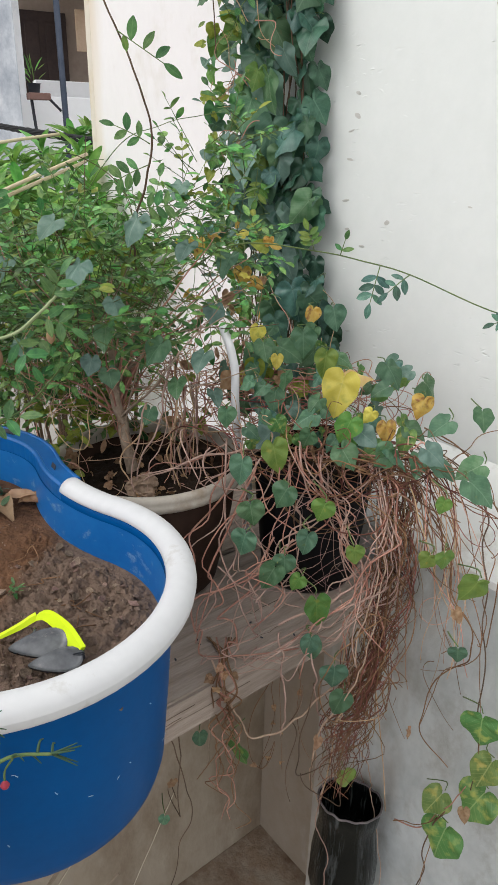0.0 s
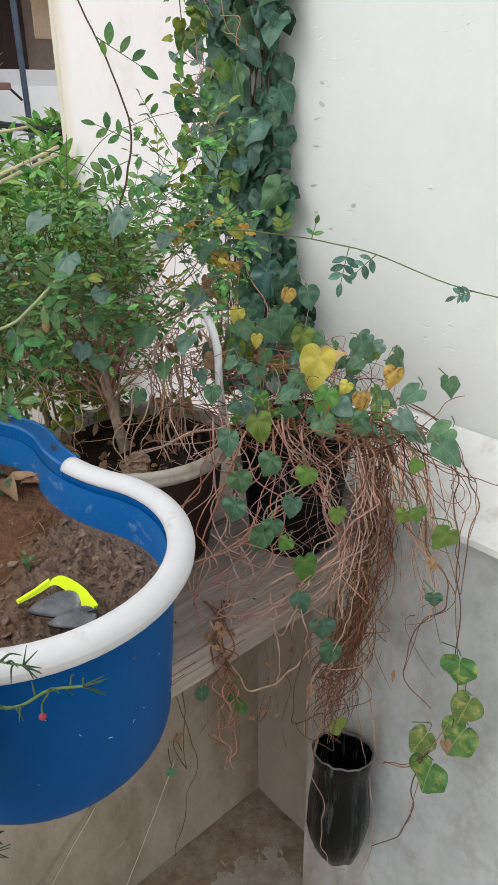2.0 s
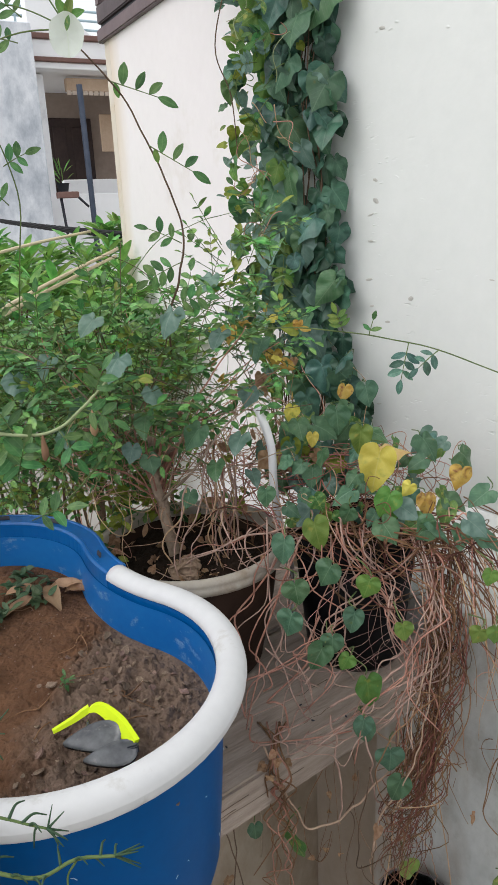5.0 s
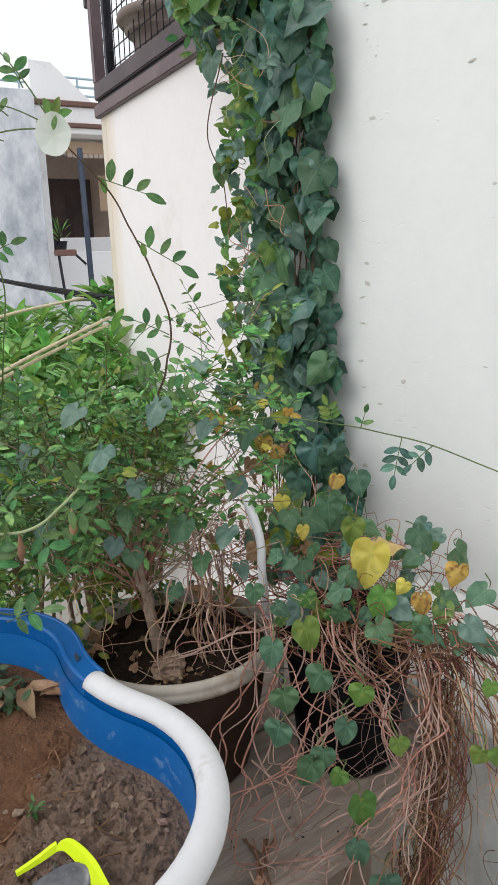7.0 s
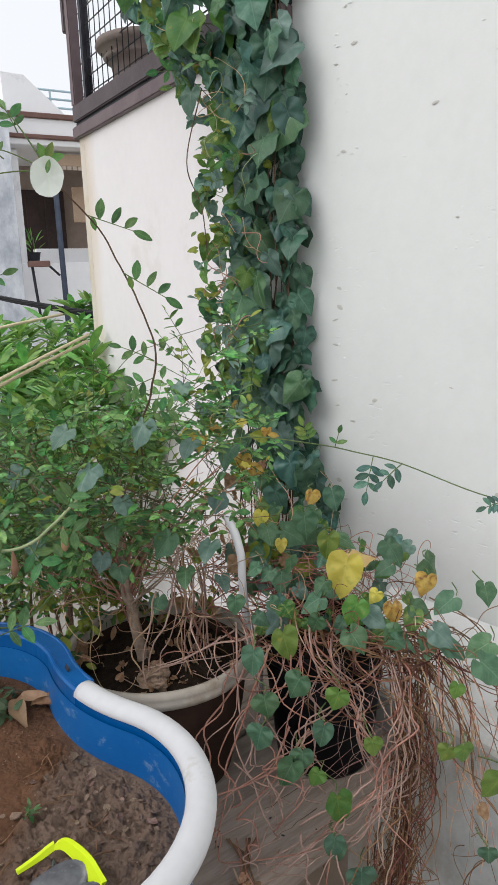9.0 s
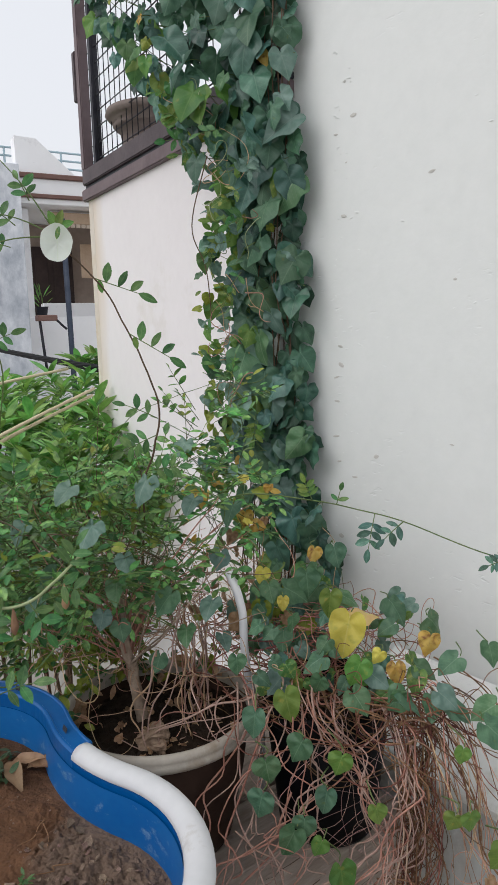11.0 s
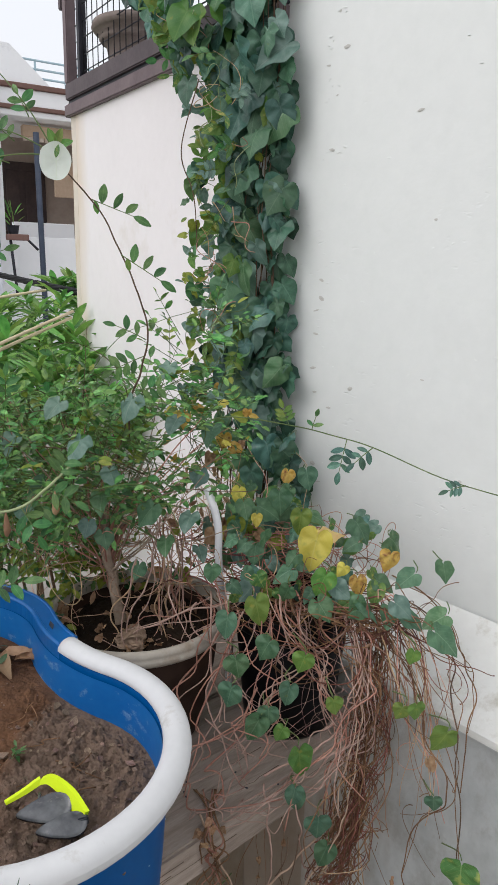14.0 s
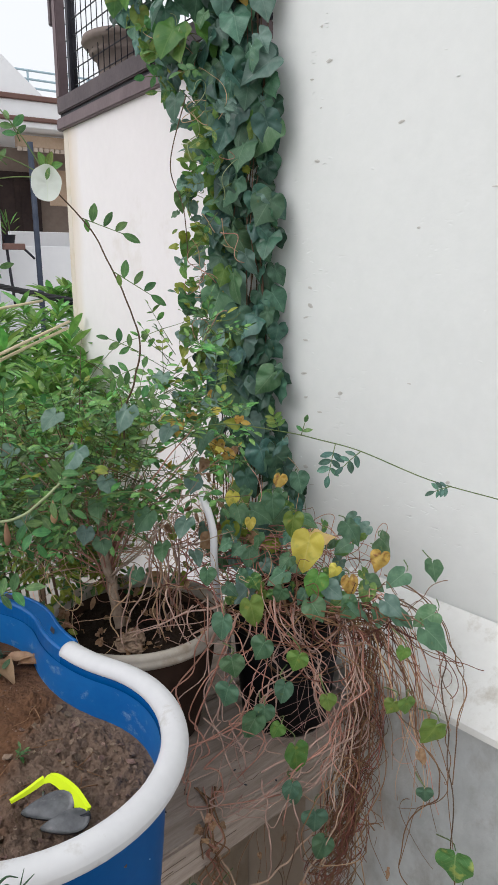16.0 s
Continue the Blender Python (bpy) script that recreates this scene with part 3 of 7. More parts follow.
bmesh.ops.create_icosphere(chip_bm, subdivisions=2, radius=1)
for w in chip_bm.verts:
    w.co += noise.noise_vector(w.co * 2.1) * 0.35
chip_mesh = bpy.data.meshes.new("plaster_chip")
chip_bm.to_mesh(chip_mesh)
chip_bm.free()
chip_mesh.materials.append(M_PLASTER)
# pits: chips in a greyer tone that stands in for their inner shadow
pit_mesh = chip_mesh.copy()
pit_mesh.materials[0] = shade("pit_shade_grey", (0.50, 0.485, 0.455), (0.62, 0.605, 0.575), 0.95, 40, 120, 0.5, 120)
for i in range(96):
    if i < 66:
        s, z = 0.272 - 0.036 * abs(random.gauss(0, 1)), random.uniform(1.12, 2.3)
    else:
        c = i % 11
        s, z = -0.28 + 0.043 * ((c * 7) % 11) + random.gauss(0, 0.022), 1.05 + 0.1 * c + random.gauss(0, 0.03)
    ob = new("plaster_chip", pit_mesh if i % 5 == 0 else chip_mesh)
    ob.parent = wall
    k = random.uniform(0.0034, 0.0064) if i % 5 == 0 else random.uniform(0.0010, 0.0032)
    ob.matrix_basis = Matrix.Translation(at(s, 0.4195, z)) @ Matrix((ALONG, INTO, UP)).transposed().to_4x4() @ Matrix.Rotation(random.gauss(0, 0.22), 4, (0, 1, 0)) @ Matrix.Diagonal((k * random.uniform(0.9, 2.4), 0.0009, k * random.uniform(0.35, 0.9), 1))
low = thing("wall_house_lower", at(-1, 0.2, 0), "grey plastered lower wall with a white ledge on top", "wall", kind="structure")
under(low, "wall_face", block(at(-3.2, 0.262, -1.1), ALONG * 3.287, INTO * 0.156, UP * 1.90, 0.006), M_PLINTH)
under(low, "recessed_face", block(at(0.088, 0.408, -1.1), ALONG * 0.412, INTO * 0.0115, UP * 1.90, 0.002), M_PLINTH, "recess in the corner of the lower wall, stain and shade in its colour")
bm = bmesh.new()
ring = [(0.228, 0.80), (0.228, 0.815), (0.236, 0.824), (0.416, 0.945), (0.418, 0.80)]
ends = [[bm.verts.new(at(s, o, z)) for o, z in ring] for s in (-3.2, 0.087)]
for k in range(5):
    bm.faces.new((ends[0][k], ends[1][k], ends[1][(k + 1) % 5], ends[0][(k + 1) % 5]))
for e in ends:
    bm.faces.new(e)
bmesh.ops.recalc_face_normals(bm, faces=bm.faces)
under(low, "ledge", bm, M_LEDGE, "white sloping plastered ledge")
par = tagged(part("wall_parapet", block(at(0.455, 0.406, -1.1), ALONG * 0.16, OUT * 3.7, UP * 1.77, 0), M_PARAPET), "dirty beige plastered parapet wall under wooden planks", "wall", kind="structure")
nb = thing("wall_neighbour", by(0.7, 0, -1), "cream plastered neighbouring wall with a yellowed corner", "wall", kind="structure")
under(nb, "wall_face", block(by(0.0, 0.0, -1.1), SIDE * 1.30, BACK * 1.6, UP * 3.31, 0), M_CREAM)
under(nb, "corner_edge", block(by(1.3, -0.0008, -1.1), SIDE * 0.05, BACK * 1.6, UP * 3.31, 0.0), M_CREAM_EDGE, "yellowed rain-stained corner")

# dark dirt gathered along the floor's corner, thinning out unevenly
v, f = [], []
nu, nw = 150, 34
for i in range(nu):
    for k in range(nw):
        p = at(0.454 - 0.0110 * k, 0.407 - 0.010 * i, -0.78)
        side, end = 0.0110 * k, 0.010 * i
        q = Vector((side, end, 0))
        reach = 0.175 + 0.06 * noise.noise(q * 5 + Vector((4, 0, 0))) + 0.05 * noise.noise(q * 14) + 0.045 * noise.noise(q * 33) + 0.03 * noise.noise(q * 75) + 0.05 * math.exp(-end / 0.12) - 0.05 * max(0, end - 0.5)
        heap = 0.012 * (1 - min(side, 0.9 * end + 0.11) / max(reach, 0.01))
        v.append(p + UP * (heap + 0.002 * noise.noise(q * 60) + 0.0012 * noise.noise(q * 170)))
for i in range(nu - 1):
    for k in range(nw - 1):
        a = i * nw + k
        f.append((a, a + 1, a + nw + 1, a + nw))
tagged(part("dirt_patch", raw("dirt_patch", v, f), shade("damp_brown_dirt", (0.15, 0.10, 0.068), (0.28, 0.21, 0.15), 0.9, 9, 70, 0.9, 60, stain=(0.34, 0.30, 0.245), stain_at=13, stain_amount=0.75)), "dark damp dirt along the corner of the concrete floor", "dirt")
# fine cracks and rain streaks on the parapet
M_CRACK = shade("dark_crack", (0.25, 0.20, 0.15), (0.38, 0.31, 0.24), 0.9)
for k, (o0, o1, z0, z1, r) in enumerate(((-0.25, -0.52, -0.27, -0.50, 0.0045), (-0.262, -0.535, -0.27, -0.50, 0.003), (-0.164, -0.25, -0.52, -0.555, 0.006), (0.19, 0.17, 0.1, -0.3, 0.003))):
    pts = [at(0.4545, o0 + (o1 - o0) * t + 0.012 * noise.noise(Vector((t * 5, k, 0))), z0 + (z1 - z0) * t) for t in [i / 14 for i in range(15)]]
    under(par, "crack", tubes("crack", [(pts, r, r * 0.8)], 5), M_CRACK)
M_ROOT = shade("pale_root", (0.55, 0.48, 0.38), (0.66, 0.6, 0.5), 0.8)
for k, (o0, o1, z0, z1) in enumerate(((-0.253, -0.481, -0.286, -0.543), (0.039, -0.207, -0.323, -0.77))):
    pts = [at(0.451, o0 + (o1 - o0) * t + 0.008 * noise.noise(Vector((t * 4, k, 3))), z0 + (z1 - z0) * t) for t in [i / 12 for i in range(13)]]
    tagged(part("pale_root", tubes("pale_root", [(pts, 0.0018, 0.0014)], 5), M_ROOT), "thin pale root hanging down the parapet wall", "root", "roots on the parapet")

# ---- planks ----
for s0, wd, thick, label in ((-0.145, 0.292, 0.080, "weathered grey wooden plank lying along the parapet"), (0.153, 0.32, 0.048, "weathered grey wooden plank at the back of the parapet")):
    bm = block((0, 0, 0), (1.75, 0, 0), (0, wd, 0), (0, 0, thick), 0.005, 2)
    m = Matrix((OUT, ALONG, UP)).transposed().to_4x4()
    m = Matrix.Translation(at(s0, 0.236, 0.72 - thick)) @ m
    plank = tagged(part("wooden_plank", bm, M_WOOD, m=m), label, "plank", "planks on the parapet")
    random.seed(77)
    for k in range(9):
        x0, y0, L = random.uniform(0.05, 1.2), random.uniform(0.02, wd - 0.02), random.uniform(0.08, 0.35)
        line = [Vector((x0 + L * q / 8, y0 + 0.004 * noise.noise(Vector((q * 0.9, k, 0))), thick - 0.0004)) for q in range(9)]
        ob = new("crack", tubes("crack", [(line, 0.0012, 0.0004)], 4))
        ob.data.materials.append(M_DARKSTEM)
        ob.parent = plank
    if thick > 0.05:
        for k in range(5):
            x0, z0, L = random.uniform(0.05, 0.7), random.uniform(0.012, thick - 0.012), random.uniform(0.1, 0.3)
            ob = new("crack", tubes("crack", [([Vector((x0 + L * q / 8, 0.0004, z0 + 0.003 * noise.noise(Vector((q * 0.9, k, 5))))) for q in range(9)], 0.001, 0.0004)], 4))
            ob.data.materials.append(M_DARKSTEM)
            ob.parent = plank
        nail = chip_mesh.copy()
        nail.materials[0] = M_DARKMETAL
        for x, y in ((-0.080, 1.025), (-0.079, 0.988), (-0.084, 1.0), (0.031, 1.01), (0.011, 1.051), (-0.117, 0.947), (0.09, 1.02)):
            ob = new("nail", nail)
            ob.parent, ob.matrix_parent_inverse = plank, m.inverted()
            ob.matrix_basis = Matrix.Translation((x, y, 0.7205)) @ Matrix.Rotation(x * 90, 4, (0, 0, 1)) @ Matrix.Diagonal((0.0034, 0.0018, 0.0012, 1))


# ---- blue tub: two round lobes with a waist ----
NEAR, FAR_END, WAIST = (-0.170, 0.2205), (0.1692, 0.1998), 0.1815
TUB = at(0.049, -0.5619, 0.72)


def fillet():
    """The arc that joins the two lobes at the waist: its centre along the tub, its distance from the axis, its radius."""
    (a, ra), (b, rb) = NEAR, FAR_END
    lo, hi = 0.02, 3.0
    for _ in range(60):
        q = 0.5 * (lo + hi)
        h = WAIST + q
        run = math.sqrt(max(0, (ra + q) ** 2 - h * h)) + math.sqrt(max(0, (rb + q) ** 2 - h * h))
        lo, hi = (q, hi) if run < b - a else (lo, q)
    return a + math.sqrt(max(0, (ra + q) ** 2 - h * h)), h, q


DIP = fillet()


def peanut(inset, z):
    """The tub's outline, drawn in by inset, as 112 points at height z."""
    (a, ra), (b, rb), (m, h, q) = NEAR, FAR_END, DIP
    ga, gb = math.atan2(h, m - a), math.atan2(h, b - m)
    ra, rb, q = ra - inset, rb - inset, q + inset
    pts = [(a + ra * math.cos(ga + 2 * (math.pi - ga) * i / 40), ra * math.sin(ga + 2 * (math.pi - ga) * i / 40)) for i in range(41)]
    turns = [math.pi + ga + (math.pi - ga - gb) * i / 16 for i in range(1, 16)]
    pts += [(m + q * math.cos(w), -h - q * math.sin(w)) for w in turns]
    pts += [(b + rb * math.cos(gb - math.pi + 2 * (math.pi - gb) * i / 40), rb * math.sin(gb - math.pi + 2 * (math.pi - gb) * i / 40)) for i in range(41)]
    pts += [(m + q * math.cos(w), h + q * math.sin(w)) for w in reversed(turns)]
    return [TUB + ALONG * x + INTO * y + UP * (z - 0.72) for x, y in pts]


def loft(rings, closed=True, lid=False):
    """A skin over rings of points of one count."""
    v, f, k = [p for r in rings for p in r], [], len(rings[0])
    for i in range(len(rings) - 1):
        for j in range(k if closed else k - 1):
            a, b = i * k + j, i * k + (j + 1) % k
            f.append((a, b, b + k, a + k))
    if lid:
        f.append(tuple(range((len(rings) - 1) * k, len(rings) * k)))
    return v, f


def profile_along(indices, profile):
    """Sweeps a closed (inset, height) profile along a stretch of the tub's outline."""
    rings = [[peanut(i, z)[j] for j in indices] for i, z in profile]
    v, f = loft(rings + [rings[0]], closed=False)
    k = len(indices)
    f.append(tuple(k * i for i in range(len(profile))))
    f.append(tuple(k * i + k - 1 for i in reversed(range(len(profile)))))
    return v, f


M_SCUFF = shade("pale_scuff", (0.35, 0.47, 0.60), (0.5, 0.6, 0.7), 0.7)
tub = thing("planter_tub", TUB, "blue plastic figure-eight planter tub with a partly missing white rim", "planter")
outer = [peanut(i, z) for i, z in ((0.10, 0.722), (0.058, 0.722), (0.045, 0.727), (0.037, 0.738), (0.032, 0.756), (0.0235, 0.86), (0.015, 0.985), (0.013, 1.023), (0.013, 1.038), (0.019, 1.038), (0.021, 1.018), (0.026, 0.95), (0.038, 0.80), (0.06, 0.76))]
v, f = loft(outer)
f.append(tuple(range(112)))
body = under(tub, "body", raw("body", v, f), M_BLUE)
FRONT, REAR = list(range(104, 112)) + list(range(0, 51)), list(range(50, 105))
bead = [(0.003 - 0.0195 * math.cos(a), 1.033 + (0.0175 if math.sin(a) > 0 else 0.015 + 0.010 * math.cos(a)) * math.sin(a)) for a in [2 * math.pi * i / 18 for i in range(18)]]
under(tub, "rim", raw("rim", *profile_along(FRONT, bead)), M_RIM, "thick rounded white plastic rim")
lip = [(-0.012, 1.01), (-0.0155, 1.022), (-0.0158, 1.044), (-0.0145, 1.047), (-0.011, 1.0475), (-0.0095, 1.0455), (0.013, 1.0445), (0.0145, 1.0465), (0.018, 1.046), (0.0205, 1.042), (0.021, 1.018), (0.012, 1.014)]
under(tub, "channel_lip", raw("channel_lip", *profile_along(REAR, lip), soft=False), M_BLUE_LIP, "bare blue channel where the rim is missing")
for j in (62, 72, 82, 88, 99):
    a, b = peanut(0.006, 1.0442)[j], peanut(0.006, 1.0442)[j + 1]
    under(tub, "slot", block(a + UP * 0.0, (b - a) * 1.3, (a - TUB).normalized() * 0.007, UP * 0.0028, 0.0005, 1), M_DARKMETAL, "dark slot in the lip")
# white scuffs in the blue plastic
random.seed(8)
for k in range(26):
    j, z = random.choice(list(range(4, 44))), random.uniform(0.76, 1.0)
    inset = float(np.interp(z, (0.756, 0.86, 0.985), (0.032, 0.0235, 0.015))) - 0.0002
    a, b = peanut(inset, z)[j], peanut(inset, z)[j + 1]
    d, L = (b - a).normalized(), random.uniform(0.0022, 0.0065)
    up = random.uniform(-0.5, 0.9)
    pts = [a + d * L * q + UP * (L * up * q + 0.0012 * math.sin(9 * q + k)) for q in (-0.5, 0, 0.5)]
    under(tub, "scuff", tubes("scuff", [(pts, 0.00055, 0.0004)], 4), M_SCUFF)
inner = [peanut(i, z) for i, z in ((0.0225, 1.018), (0.0295, 0.95), (0.0395, 0.84))]
v, f = loft(inner)
under(tub, "inner_wall", raw("inner_wall", v, f), M_BLUE_IN, "paler scuffed inner wall")


def soil_at(x, y):
    """The soil's height in the tub, by metres along and across it."""
    p = Vector((x, y, 0))
    rough = noise.noise(p * 9) * 0.012 + noise.noise(p * 28) * 0.006 + noise.noise(p * 70) * 0.003 + noise.noise(p * 160) * 0.0016
    churned = max(0, min(1, (0.7 * (y - x) - 0.045 + 0.03 * noise.noise(p * 13)) * 15)) * 0.85 + 0.1
    d, spots = noise.voronoi(p * 40 + noise.noise_vector(p * 30) * 1.3)
    tiny = noise.voronoi(p * 95 + noise.noise_vector(p * 60) * 0.8)[1][0]
    step = 0.0045 * noise.cell(spots[0] * 7.3) + 0.002 * noise.cell(tiny * 5.1)
    flake = (min(1, (d[1] - d[0]) * 2.4) * 0.007 + 0.010 * noise.noise(p * 34 + Vector((9, 0, 0))) + 0.006 * abs(noise.noise(p * 75)) + 0.003 * noise.noise(p * 210) + step) * churned
    clods = (abs(noise.noise(p * 42 + Vector((3, 1, 0)))) + 0.5 * abs(noise.noise(p * 95))) * 0.012 * churned
    c, r = NEAR if x < 0 else FAR_END
    calm = min(1, max(0.04, (r - math.hypot(x - c, y) - 0.028) / 0.04)) if abs(x) > 0.05 else min(1, max(0.04, (WAIST - abs(y) - 0.028) / 0.04))
    return 0.955 + (rough * 0.8 + clods * 0.7 + flake) * calm + 0.02 * max(0, x)


rings, around = 128, 672
v, f = [], []
edge = peanut(0.0275, 0)
edge = [edge[k].lerp(edge[(k + 1) % 112], q / 6) for k in range(112) for q in range(6)]
for i in range(rings):
    k = 1 - i / (rings - 1) * 0.985
    for p in edge:
        d = (p - TUB) * k
        x, y = d.dot(ALONG), d.dot(INTO)
        v.append(TUB + ALONG * x + INTO * y + UP * (soil_at(x, y) - 0.72))
for i in range(rings - 1):
    for j in range(around):
        a, b = i * around + j, i * around + (j + 1) % around
        f.append((a, b, b + around, a + around))
f.append(tuple(range((rings - 1) * around, rings * around)))
under(tub, "soil", raw("soil", v, f), M_SOIL, "dry cracked brown soil")


def in_tub(x, y, lift=0.0):
    """A place on the soil, by metres along and across from a point near the waist."""
    x, y = x - 0.0395, y + 0.0059
    return TUB + ALONG * x + INTO * y + UP * (soil_at(x, y) - 0.72 + lift)


# loose flakes of dry earth
random.seed(14)
FLAKES = []
for k in range(4):
    v, f, n = [], [], 8
    rim_r = [random.uniform(0.65, 1.2) for j in range(n)]
    for lift in (0.0, 0.3):
        for j in range(n):
            a = 2 * math.pi * j / n
            v.append(Vector((rim_r[j] * math.cos(a), rim_r[j] * 0.75 * math.sin(a), lift + 0.35 * rim_r[j] ** 2 * random.uniform(0.2, 1))))
        v.append(Vector((0, 0, lift)))
    for j in range(n):
        b = (j + 1) % n
        f += [(8, b, j), (n + 1 + 8, n + 1 + j, n + 1 + b), (j, b, n + 1 + b, n + 1 + j)]
    me = raw("flake", v, f, soft=False)
    me.materials.append(M_CLOD)
    FLAKES.append(me)
for i in range(640):
    x, y = random.uniform(-0.34, 0.06), random.uniform(-0.10, 0.165)
    crumb = i % 5 > 2
    if crumb:
        x, y = random.uniform(-0.32, 0.30), random.uniform(-0.14, 0.15)
    g = 0.7 * (y - x) + random.gauss(0, 0.02) + crumb
    if crumb and math.hypot(x - 0.18, y) < 0.14:
        pass
    elif g < 0.06 or math.hypot(x + 0.16, y) > 0.17 and (x < -0.1 or abs(y) > 0.135):
        continue
    ob = new("flake", FLAKES[i % 4])
    ob.parent, ob.matrix_parent_inverse = tub, BASES[tub.name].inverted()
    s = (random.choice((0.003, 0.004, 0.0055, 0.0075)) if not crumb else 0.0018) * random.uniform(0.7, 1.2)
    ob.matrix_basis = Matrix.Translation(in_tub(x, y, s * 0.1)) @ Euler((random.gauss(0, 0.5), random.gauss(0, 0.5), random.uniform(0, 6))).to_matrix().to_4x4() @ Matrix.Scale(s, 4)

# ---- clay pot with the bush ----
POT = Vector((-0.19, 1.215, 0.72))
pot = thing("clay_pot", POT, "brown clay pot with a thick cream rim standing on planks", "plant pot")
v, f = lathe([(0.06, 0.001), (0.125, 0.001), (0.13, 0.008), (0.158, 0.15), (0.168, 0.234), (0.1645, 0.236), (0.160, 0.19)], POT, 48)
under(pot, "body", raw("body", v, f), M_CLAY)
v, f = lathe([(0.166, 0.230), (0.176, 0.230), (0.184, 0.233), (0.187, 0.239), (0.1865, 0.246), (0.184, 0.248), (0.185, 0.252), (0.183, 0.259), (0.177, 0.263), (0.170, 0.261), (0.167, 0.255), (0.166, 0.230)], POT, 56)
under(pot, "rim", raw("rim", v, f), M_CLAYRIM, "rolled cream rim")
v, f = [], []
for i in range(34):
    for j in range(110):
        r, a = 0.159 * (i / 33 + 0.01), 2 * math.pi * j / 110
        p = POT + Vector((r * math.cos(a), r * math.sin(a), 0.207))
        v.append(p + UP * (0.02 * noise.noise(p * 14) + 0.016 * abs(noise.noise(p * 45)) + 0.007 * noise.noise(p * 110)))
for i in range(33):
    for j in range(110):
        a, b = i * 110 + j, i * 110 + (j + 1) % 110
        f.append((a, b, b + 110, a + 110))
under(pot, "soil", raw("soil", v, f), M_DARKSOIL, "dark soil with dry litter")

# ---- black pot under the creeper ----
BPOT = at(0.0, 0.095, 0.72)
bp = thing("black_pot", BPOT, "black plastic plant pot hidden under tangled creeper stems", "plant pot")
v, f = lathe([(0.05, 0.001), (0.09, 0.001), (0.095, 0.01), (0.118, 0.24), (0.114, 0.24), (0.108, 0.2)], BPOT, 40)
under(bp, "body", raw("body", v, f), M_BLACK)
v, f = lathe([(0.117, 0.238), (0.128, 0.238), (0.131, 0.245), (0.131, 0.268), (0.128, 0.274), (0.121, 0.275), (0.116, 0.27), (0.116, 0.238)], BPOT, 40)
under(bp, "rim", raw("rim", v, f), M_BLACK, "thick black rolled rim")
v, f = lathe([(0.114, 0.222), (0.08, 0.226), (0.04, 0.229), (0.0, 0.23)], BPOT, 40)
under(bp, "soil", raw("soil", v, f), M_DARKSOIL)

# ---- neighbour's railing above the cream wall ----
rail = thing("balcony_railing", by(0.6, 0.05, 2.21), "brown metal balcony railing with black wire mesh", "railing")
under(rail, "lower_channel", block(by(-0.1, -0.02, 2.21), SIDE * 1.47, BACK * 0.06, UP * 0.045, 0.004), M_METAL2, "mauve-brown lower channel")
under(rail, "gap_strip", block(by(-0.1, -0.005, 2.255), SIDE * 1.46, BACK * 0.04, UP * 0.016, 0.001), M_DARKMETAL)
under(rail, "upper_channel", block(by(-0.1, -0.018, 2.271), SIDE * 1.46, BACK * 0.055, UP * 0.06, 0.004), M_METAL)
under(rail, "end_post", block(by(1.325, -0.018, 2.331), SIDE * 0.04, BACK * 0.04, UP * 1.3, 0.004), M_METAL2)
under(rail, "inner_post", block(by(1.235, 0.0, 2.331), SIDE * 0.03, BACK * 0.03, UP * 1.3, 0.003), M_DARKMETAL)
under(rail, "bracket", block(by(1.366, -0.022, 2.60), SIDE * 0.03, BACK * 0.03, UP * 0.19, 0.004), M_METAL)
wires = []
for i in range(27):
    s = 1.28 - 0.05 * i
    wires.append(([by(s, 0.012, 2.33), by(s, 0.012, 3.6)], 0.0022, 0.0022))
for i in range(22):
    z = 2.36 + 0.058 * i
    wires.append(([by(-0.1, 0.016, z), by(1.32, 0.016, z)], 0.0022, 0.0022))
under(rail, "wire_mesh", tubes("wire_mesh", wires, 4), M_DARKMETAL, "black welded wire mesh")

URN = by(1.02, 0.17, 2.211)
urn = thing("urn_pot", URN, "grey-brown urn-shaped pot behind the railing", "plant pot")
v, f = lathe([(0.05, 0), (0.10, 0), (0.115, 0.06), (0.13, 0.16), (0.14, 0.21), (0.155, 0.216), (0.165, 0.226), (0.158, 0.238), (0.182, 0.25), (0.192, 0.262), (0.186, 0.28), (0.15, 0.28), (0.13, 0.24), (0.0, 0.23)], URN, 36)
under(urn, "body", raw("body", v, f), M_URN)


# ---- the house across ----
TURNED = radians(28)


def far(x, z, depth=0.0):
    """A place on the far house's front, which turns away to one side."""
    run = (x + 2.2) * 1.5 / math.cos(TURNED) * (1 + 0.06 * (x + 2.2))
    return Vector((-3.2 + run * math.cos(TURNED) - depth * math.sin(TURNED), 12.0 + run * math.sin(TURNED) + depth * math.cos(TURNED), 1.5 + (z - 1.6) * 1.5))


def slab(x0, x1, z0, z1, d0, d1, bevel=0.01):
    a = far(x0, z0, d0)
    return block(a, far(x1, z0, d0) - a, far(x0, z0, d1) - a, far(x0, z1, d0) - a, bevel, 1)


house = thing("house", far(-2.0, 0, 1), "white house across with a recessed porch and brown roof bands", "house")
under(house, "side_wall", slab(-4.6, -2.53, -0.8, 3.45, -0.6, 0.0), M_GREYWALL, "bare grey cement side wall")
under(house, "column", slab(-2.56, -2.40, -0.8, 3.08, 0.0, 0.5), M_HOUSE)
under(house, "porch_wall", slab(-2.4, 0.6, -0.8, 3.1, 1.8, 2.0), M_PORCH, "dark brown porch wall")
under(house, "parapet", slab(-2.56, 0.6, -0.8, 1.92, -0.05, 0.1), M_HOUSE, "white porch parapet")
